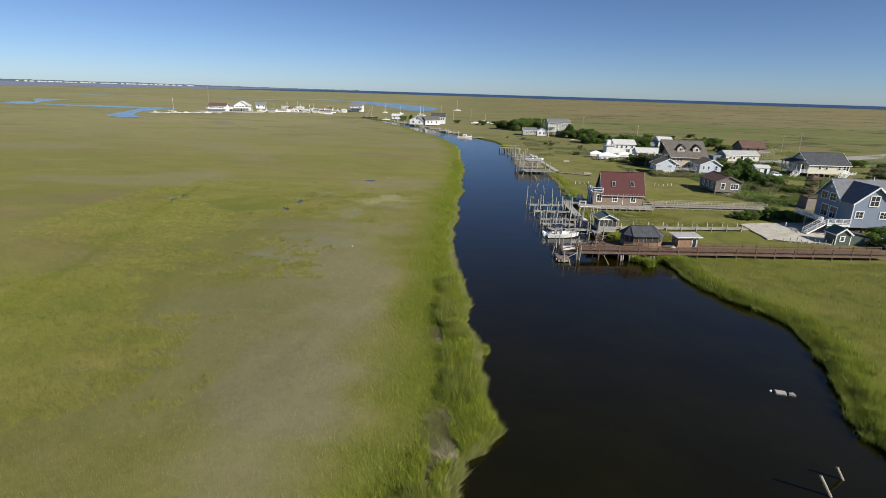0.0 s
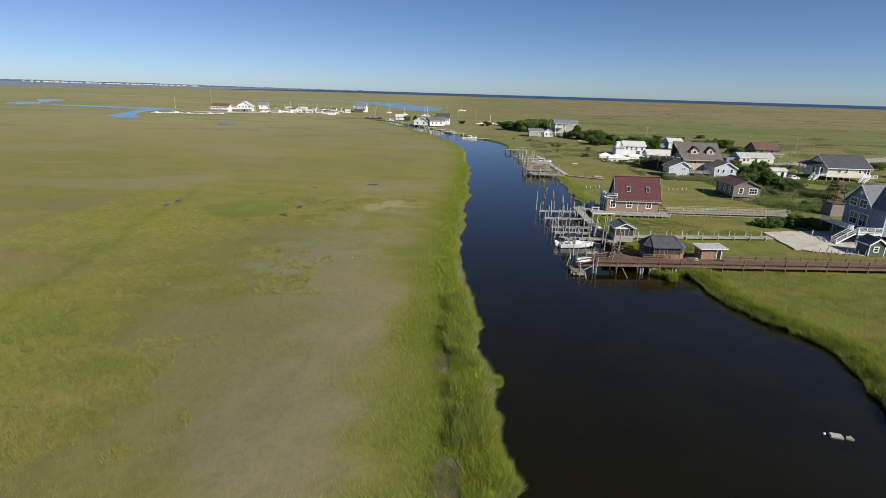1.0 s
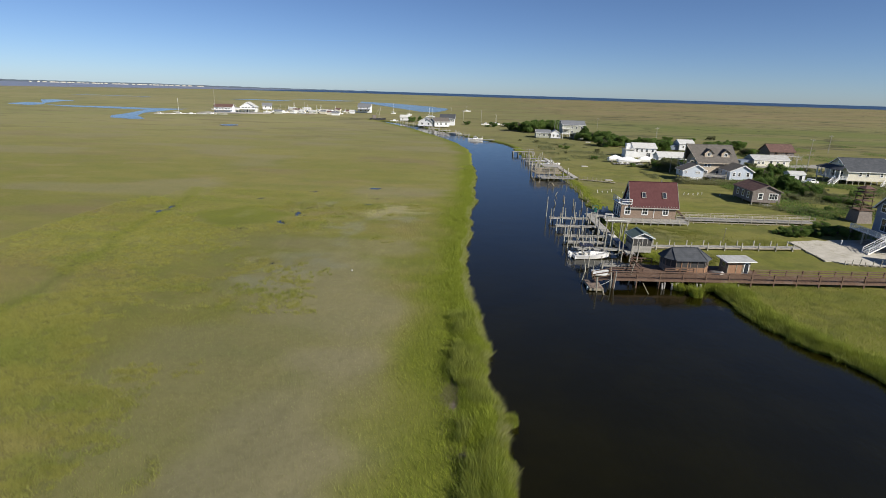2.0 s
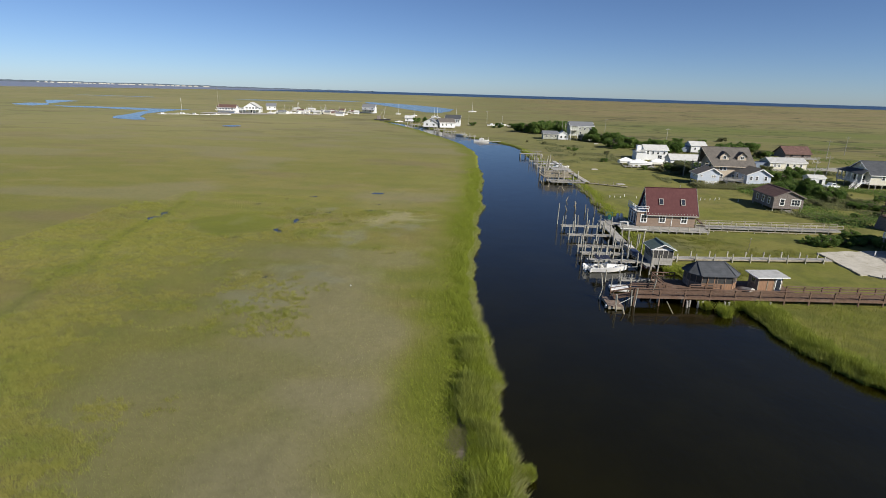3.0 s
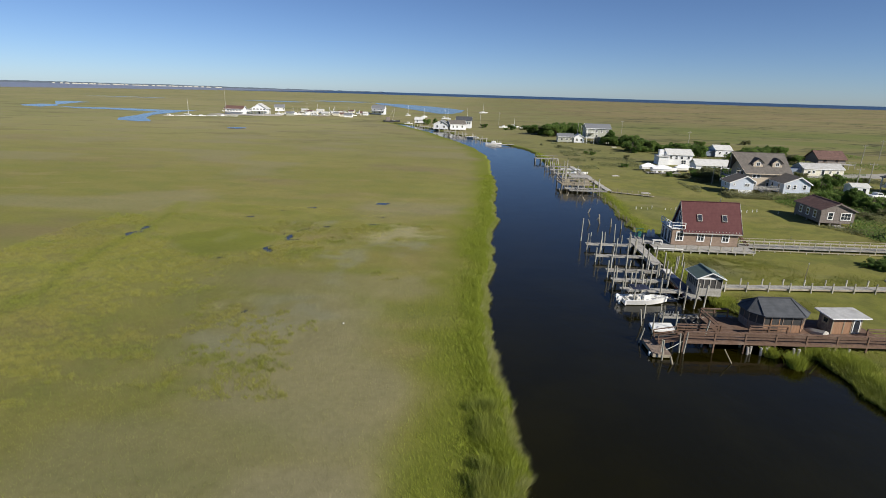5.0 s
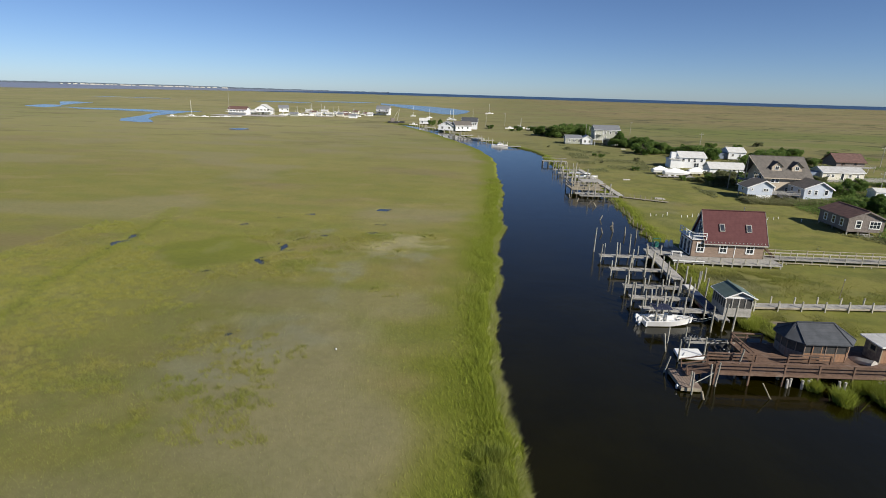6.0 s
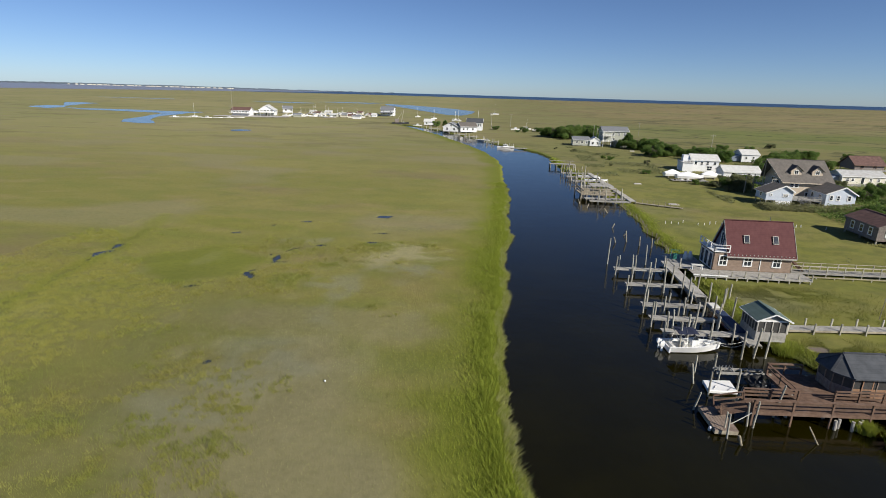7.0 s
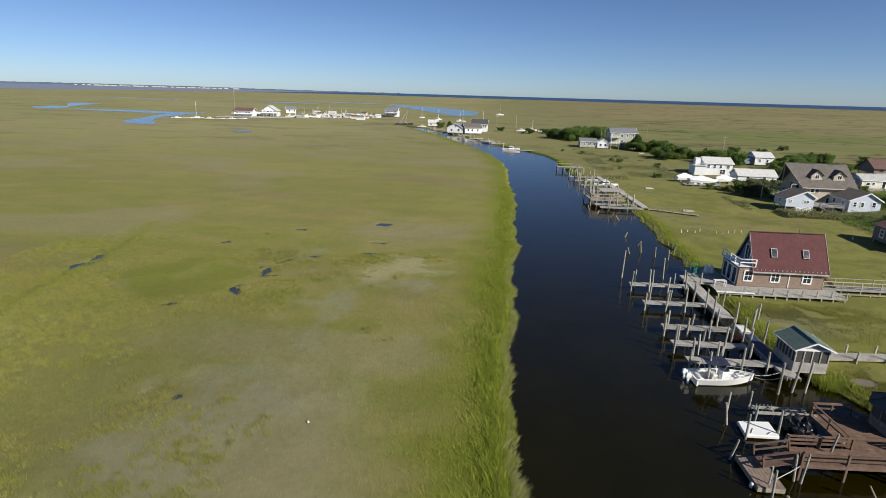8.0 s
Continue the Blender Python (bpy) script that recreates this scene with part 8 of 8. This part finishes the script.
y = np.repeat(cy, 40) + gr.normal(0, 1, len(cx) * 40) * wide
k = zones(x, y)["pond"] < 0.2
x, y, wide = x[k], y[k], wide[k]
blades("tussock_grass", x, y, gr.uniform(0.5, 1.15, len(x)) * (0.16 + wide), gr.uniform(0.022, 0.042, len(x)), 0.55, "tussock", "yellow-green tussock grass", 32)


# tall growth on both banks
def belt(n, side_fn, sign, y0, y1, depth, h0, h1, seed, name, label, power=1.3):
    t = gr.random(n) ** power
    yy = y0 + (y1 - y0) * t
    s = np.abs(gr.normal(0, depth, n))
    xx = side_fn(yy) + sign * (s - 0.15)
    zb = zones(xx, yy)
    kk = (gr.random(n) < 1 - 0.97 * soft(zb["mud"], 0.2, 0.7) * (s > 0.25)) & (vnoise(xx, yy, 0.9, seed) + 0.35 * gr.random(n) > 0.36)
    xx, yy, s = xx[kk], yy[kk], s[kk]
    hh = (h0 + (h1 - h0) * np.clip(0.75 * vnoise(xx, yy, 1.1, seed + 3) + 0.55 * vnoise(xx, yy, 3.0, seed) - 0.12, 0, 1)) * np.clip(1.15 - s / (depth * 3.2), 0.35, 1) * gr.uniform(0.7, 1.1, len(xx))
    blades(name, xx, yy, hh, gr.uniform(0.03, 0.07, len(xx)), 0.55, "reeds", label, seed)


belt(100000, left_bank, -1, 10, 62, 2.0, 0.4, 1.0, 41, "bank_grass", "tall green cordgrass on the creek's edge")
belt(60000, left_bank, -1, 60, 190, 2.0, 0.4, 0.95, 42, "bank_grass", "tall green cordgrass on the creek's edge")
belt(64000, right_bank, 1, 10, 80, 1.4, 0.3, 1.0, 43, "bank_grass", "tall green cordgrass on the creek's edge", 1.0)
belt(30000, right_bank, 1, 80, 260, 1.4, 0.35, 0.85, 44, "bank_grass", "tall green cordgrass on the creek's edge", 1.0)

# the same growth behind the start of the walk
belt(110000, left_bank, -1, -70, 10.3, 2.0, 0.4, 1.0, 45, "bank_grass", "tall green cordgrass on the creek's edge", 1.0)
belt(70000, right_bank, 1, -70, 10.3, 1.6, 0.5, 1.2, 46, "bank_grass", "tall green cordgrass on the creek's edge", 1.0)
x, y = near_weighted(250000, -70, 4, 6.1, -70, 1.6)
k = left_bank(y) - x > 0.4
x, y = x[k], y[k]
blades("marsh_grass", x, y, gr.uniform(0.11, 0.22, len(x)), gr.uniform(0.025, 0.05, len(x)), 0.7, "blades", "short olive salt-marsh grass", 47)

# dead thatch matted on the bare mud of the near bank, and tall blue-green reed stands between
x = np.concatenate([gr.normal(c[0], c[2], c[4]) for c in ((-0.7, 34.4, 0.8, 1.8, 3600), (-1.7, 50.5, 0.6, 2.4, 3600), (-0.4, 42.4, 0.6, 0.7, 900), (-0.6, 29.6, 0.6, 1.2, 1400))])
y = np.concatenate([gr.normal(c[1], c[3], c[4]) for c in ((-0.7, 34.4, 0.8, 1.8, 3600), (-1.7, 50.5, 0.6, 2.4, 3600), (-0.4, 42.4, 0.6, 0.7, 900), (-0.6, 29.6, 0.6, 1.2, 1400))])
k = (left_bank(y) - x > 0.3) & (vnoise(x, y, 0.6, 91) > 0.35)
x, y = x[k], y[k]
blades("dead_thatch", x, y, gr.uniform(0.10, 0.30, len(x)), gr.uniform(0.02, 0.045, len(x)), 2.4, "thatch", "grey matted dead grass on bare mud", 57, straw=0.6)
cx, cy = gr.uniform(-3.2, 4.0, 900), gr.uniform(24, 66, 900)
s = left_bank(cy) - cx
k = (s > 0.35) & (s < 2.6 + 1.2 * vnoise(cx, cy, 5, 92)) & (zones(cx, cy)["mud"] < 0.35) & (vnoise(cx, cy, 2.4, 93) > 0.40)
cx, cy = cx[k], cy[k]
x, y = np.repeat(cx, 70) + gr.normal(0, 0.22, len(cx) * 70), np.repeat(cy, 70) + gr.normal(0, 0.22, len(cx) * 70)
tr_ = blades("reed_stand", x, y, gr.uniform(0.7, 1.4, len(x)), gr.uniform(0.03, 0.05, len(x)), 0.35, "reeds", "tall blue-green reeds in stands along the creek", 58, (-0.05, 0.03))
tr_.data.attributes["dark"].data.foreach_set("value", np.repeat(gr.uniform(0.1, 0.5, len(x)), 3).astype(np.float32))
tr_.data.attributes["green"].data.foreach_set("value", np.full(len(x) * 3, 0.6, np.float32))

# ragged clumps on the east bank, some of them standing in the water
cy = gr.uniform(26, 80, 900)
cx = right_bank(cy) + np.where(gr.random(900) < 0.22, gr.uniform(-0.6, 0.2, 900), np.abs(gr.normal(0, 1.3, 900)))
k = (vnoise(cx, cy, 2.2, 95) > 0.36) | (cx > right_bank(cy) + 0.2)
cx, cy = cx[k], cy[k]
tall = np.repeat(gr.uniform(0.55, 1.25, len(cx)), 60)
tone = np.repeat(gr.uniform(0.0, 0.45, len(cx)), 60)
x, y = np.repeat(cx, 60) + gr.normal(0, 0.2, len(cx) * 60), np.repeat(cy, 60) + gr.normal(0, 0.2, len(cx) * 60)
rc_ = blades("reed_stand", x, y, tall * gr.uniform(0.6, 1.1, len(x)), gr.uniform(0.03, 0.055, len(x)), 0.45, "reeds", "ragged green reed clumps on the creek's east edge", 60, (-0.05, -0.02))
rc_.data.attributes["dark"].data.foreach_set("value", np.repeat(tone * gr.uniform(0.5, 1.0, len(x)), 3).astype(np.float32))
rc_.data.attributes["green"].data.foreach_set("value", np.full(len(x) * 3, 0.8, np.float32))

# meadow south of the long pier
x, y = gr.uniform(31, 84, 170000), 24 + 58 * gr.random(170000) ** 0.9
k = (x - right_bank(y) > 0.6) & (y < 79.6 + 0.0875 * (x - 18.6)) & (gr.random(len(x)) < 1.25 - (x - 31) / 60)
x, y = x[k], y[k]
h = gr.uniform(0.16, 0.34, len(x)) * (0.7 + 0.6 * vnoise(x, y, 2.2, 94))
blades("meadow_grass", x, y, h, gr.uniform(0.03, 0.06, len(x)), 0.6, "meadow", "thick yellow-green meadow grass by the pier", 59)

# east grass
x, y = near_weighted(150000, 26, 100, 24, 175, 1.2)
zz = zones(x, y)
sandy = blob(x, y, 63, 100, 9, 8) > 0.42
keep = (x - right_bank(y) > 0.4) & (zz["mud"] < 0.5) & ~sandy
x, y = x[keep], y[keep]
blades("lawn_grass", x, y, gr.uniform(0.04, 0.09, len(x)), gr.uniform(0.05, 0.10, len(x)), 1.8, "lawn", "rough olive grass between the houses", 35)


# pale fringe that hangs over the water
def fringe(n, side_fn, sign, y0, y1, seed, power=1.2):
    yy = y0 + (y1 - y0) * gr.random(n) ** power
    reach = 0.2 + 0.6 * vnoise(yy, yy * 0 + seed, 2.3, seed) * (sign > 0)
    xx = side_fn(yy) + sign * (gr.random(n) * (0.75 + reach) - reach)
    kk = (vnoise(xx, yy, 0.8, seed) > 0.22) & (gr.random(n) < 1 - 0.7 * soft(blob(xx, yy, 0.4, 31.4, 1.4, 1.4), 0.3, 0.7))
    xx, yy = xx[kk], yy[kk]
    hh = gr.uniform(0.45, 0.8, len(xx)) * (0.6 + 0.8 * vnoise(xx, yy, 2.0, seed + 1)) * np.clip(1.25 - yy / 260, 0.5, 1)
    blades("bank_fringe", xx, yy, hh, gr.uniform(0.04, 0.08, len(xx)), 0.35, "reeds", "straw-tipped grass leaning over the creek", seed, (-sign * 0.55, -0.1), 0.9 if sign < 0 else 0.3)


fringe(26000, left_bank, -1, 20, 190, 51, 1.5)
fringe(52000, right_bank, 1, 22, 200, 52, 1.4)
# clumps standing in the shallows by the pier
cl = [(27.5, 79.8, 0.5, 0.75), (28.9, 77.7, 0.62, 1.1), (31.6, 80.4, 0.8, 0.8), (33.0, 78.2, 0.8, 1.0), (32.6, 80.2, 0.7, 0.8), (3.15, 47.2, 0.35, 0.55), (27.9, 93.2, 0.9, 0.7)]
x = np.concatenate([gr.normal(c[0], c[2] * 0.5, 1100) for c in cl])
y = np.concatenate([gr.normal(c[1], c[2] * 0.5, 1100) for c in cl])
h = np.concatenate([gr.uniform(0.6, 1.15, 1100) * c[3] for c in cl])
cm = blades("reed_clump", x, y, h + 0.3, gr.uniform(0.05, 0.09, len(x)), 0.5, "reeds", "green reed clumps standing in the shallows", 55)
co = np.empty(len(x) * 9, np.float32)
cm.data.vertices.foreach_get("co", co)
co = co.reshape(-1, 3, 3)
dz = np.maximum(-0.1 - co[:, 0, 2], 0)
co[:, :, 2] += dz[:, None]
cm.data.vertices.foreach_set("co", co.ravel())
cm.data.attributes["mud"].data.foreach_set("value", np.zeros(len(x) * 3, np.float32))
cm.data.attributes["green"].data.foreach_set("value", np.full(len(x) * 3, 0.8, np.float32))


# longer grass on the east lots: before the cottage deck and about the gazebo
x = np.concatenate([gr.normal(33, 5.5, 16000), gr.normal(33.5, 3.2, 14000), gr.normal(46, 8, 9000)])
y = np.concatenate([gr.normal(110.2, 1.9, 16000), gr.normal(92.6, 1.9, 14000), gr.normal(104, 2.2, 9000)])
k = (x - right_bank(y) > 0.5) & (vnoise(x, y, 1.4, 81) > 0.3) & (zones(x, y)["mud"] < 0.5) & ((y < 113.8) | (x < 24)) & ((np.abs(y - 97.6 - 0.123 * (x - 28.4)) > 1.2) | (x > 55)) & ((x < 36.6) | (y > 88))
x, y = x[k], y[k]
blades("long_grass", x, y, gr.uniform(0.14, 0.36, len(x)), gr.uniform(0.025, 0.05, len(x)), 0.75, "lawn", "longer olive grass round the cottage and gazebo", 56)


# scrub between the houses: low leafy growth, uncounted
HOUSES = [(66, 141, 6.7, 9.6), (62, 175.5, 6.7, 7.6), (76, 177, 7.6, 10), (66.5, 185, 15.5, 11), (68.9, 174, 7.2, 9), (73, 99.5, 11, 12), (69, 99, 4, 12), (65.5, 92.5, 6, 3), (105, 220, 14, 7), (106, 178, 23, 15), (79, 124, 4, 4), (40.5, 118, 30, 4), (25, 114, 17, 11), (124, 242, 11, 13),
          (70.7, 224, 12, 7), (60.5, 234, 13, 11), (97, 177, 7, 9), (49.5, 208, 20, 13)]


def scrub(n, x0, x1, y0, y1, keep_fn, h0, h1, leaf, label, seed):
    g = np.random.default_rng(seed)
    n = int(n * 1.7)
    x, y = g.uniform(x0, x1, n), g.uniform(y0, y1, n)
    k = keep_fn(x, y) & (x - right_bank(y) > 1.5) & ~(blob(x, y, 64, 101, 9.5, 9) > 0.37)
    for hx_, hy_, hw_, hd_ in HOUSES:
        k &= ~((x > hx_ - 0.6) & (x < hx_ + hw_ + 0.6) & (y > hy_ - 0.8) & (y < hy_ + hd_ + 0.6))
    x, y = x[k], y[k]
    m = len(x)
    z = land(x, y) + g.random(m) ** 1.5 * (h0 + (h1 - h0) * vnoise(x, y, 3.0, seed))
    c = np.stack([x, y, z], -1)
    a, b = g.normal(0, 1, (m, 3)), g.normal(0, 1, (m, 3))
    a[:, 2] *= 0.7
    a = a / np.linalg.norm(a, axis=1)[:, None] * g.uniform(0.07, 0.19, m)[:, None]
    b = b / np.linalg.norm(b, axis=1)[:, None] * g.uniform(0.05, 0.13, m)[:, None]
    co = np.stack([c - a - b * 0.4, c + a * 0.9 - b, c + a * 0.8 + b, c - a * 0.7 + b * 0.8], 1).astype(np.float32)
    me = bpy.data.meshes.new("scrub")
    me.vertices.add(m * 4)
    me.vertices.foreach_set("co", co.ravel())
    me.loops.add(m * 4)
    me.loops.foreach_set("vertex_index", np.arange(m * 4, dtype=np.int32))
    me.polygons.add(m)
    me.polygons.foreach_set("loop_start", np.arange(0, m * 4, 4, dtype=np.int32))
    me.update(calc_edges=True)
    me.materials.append(M[leaf])
    tagged(new("scrub", me), label, "scrub", kind="stuff")


scrub(95000, 54, 125, 122, 215, lambda x, y: (vnoise(x, y, 7, 61) > 0.47 + 0.35 * (1 - soft(x - 0.15 * (y - 122), 62, 76))), 0.2, 1.0, "leaf_grey", "rough grey-green scrub between the houses", 71)
scrub(70000, 70, 125, 120, 215, lambda x, y: vnoise(x, y, 9, 62) > 0.6, 0.4, 1.7, "leaf_mid", "green bushy undergrowth between the houses", 72)
scrub(60000, 28, 110, 215, 330, lambda x, y: vnoise(x, y, 10, 63) > 0.60, 0.2, 0.9, "leaf_grey", "rough grey-green scrub on the open ground", 73)
scrub(60000, 100, 240, 190, 330, lambda x, y: vnoise(x, y, 14, 64) > 0.58, 0.3, 1.3, "leaf_mid", "green scrub along the gravel road", 74)
scrub(16000, 60, 88, 169, 176, lambda x, y: vnoise(x, y, 4, 65) > 0.35, 0.6, 1.6, "leaf_pale", "pale reeds in front of the raised houses", 75)
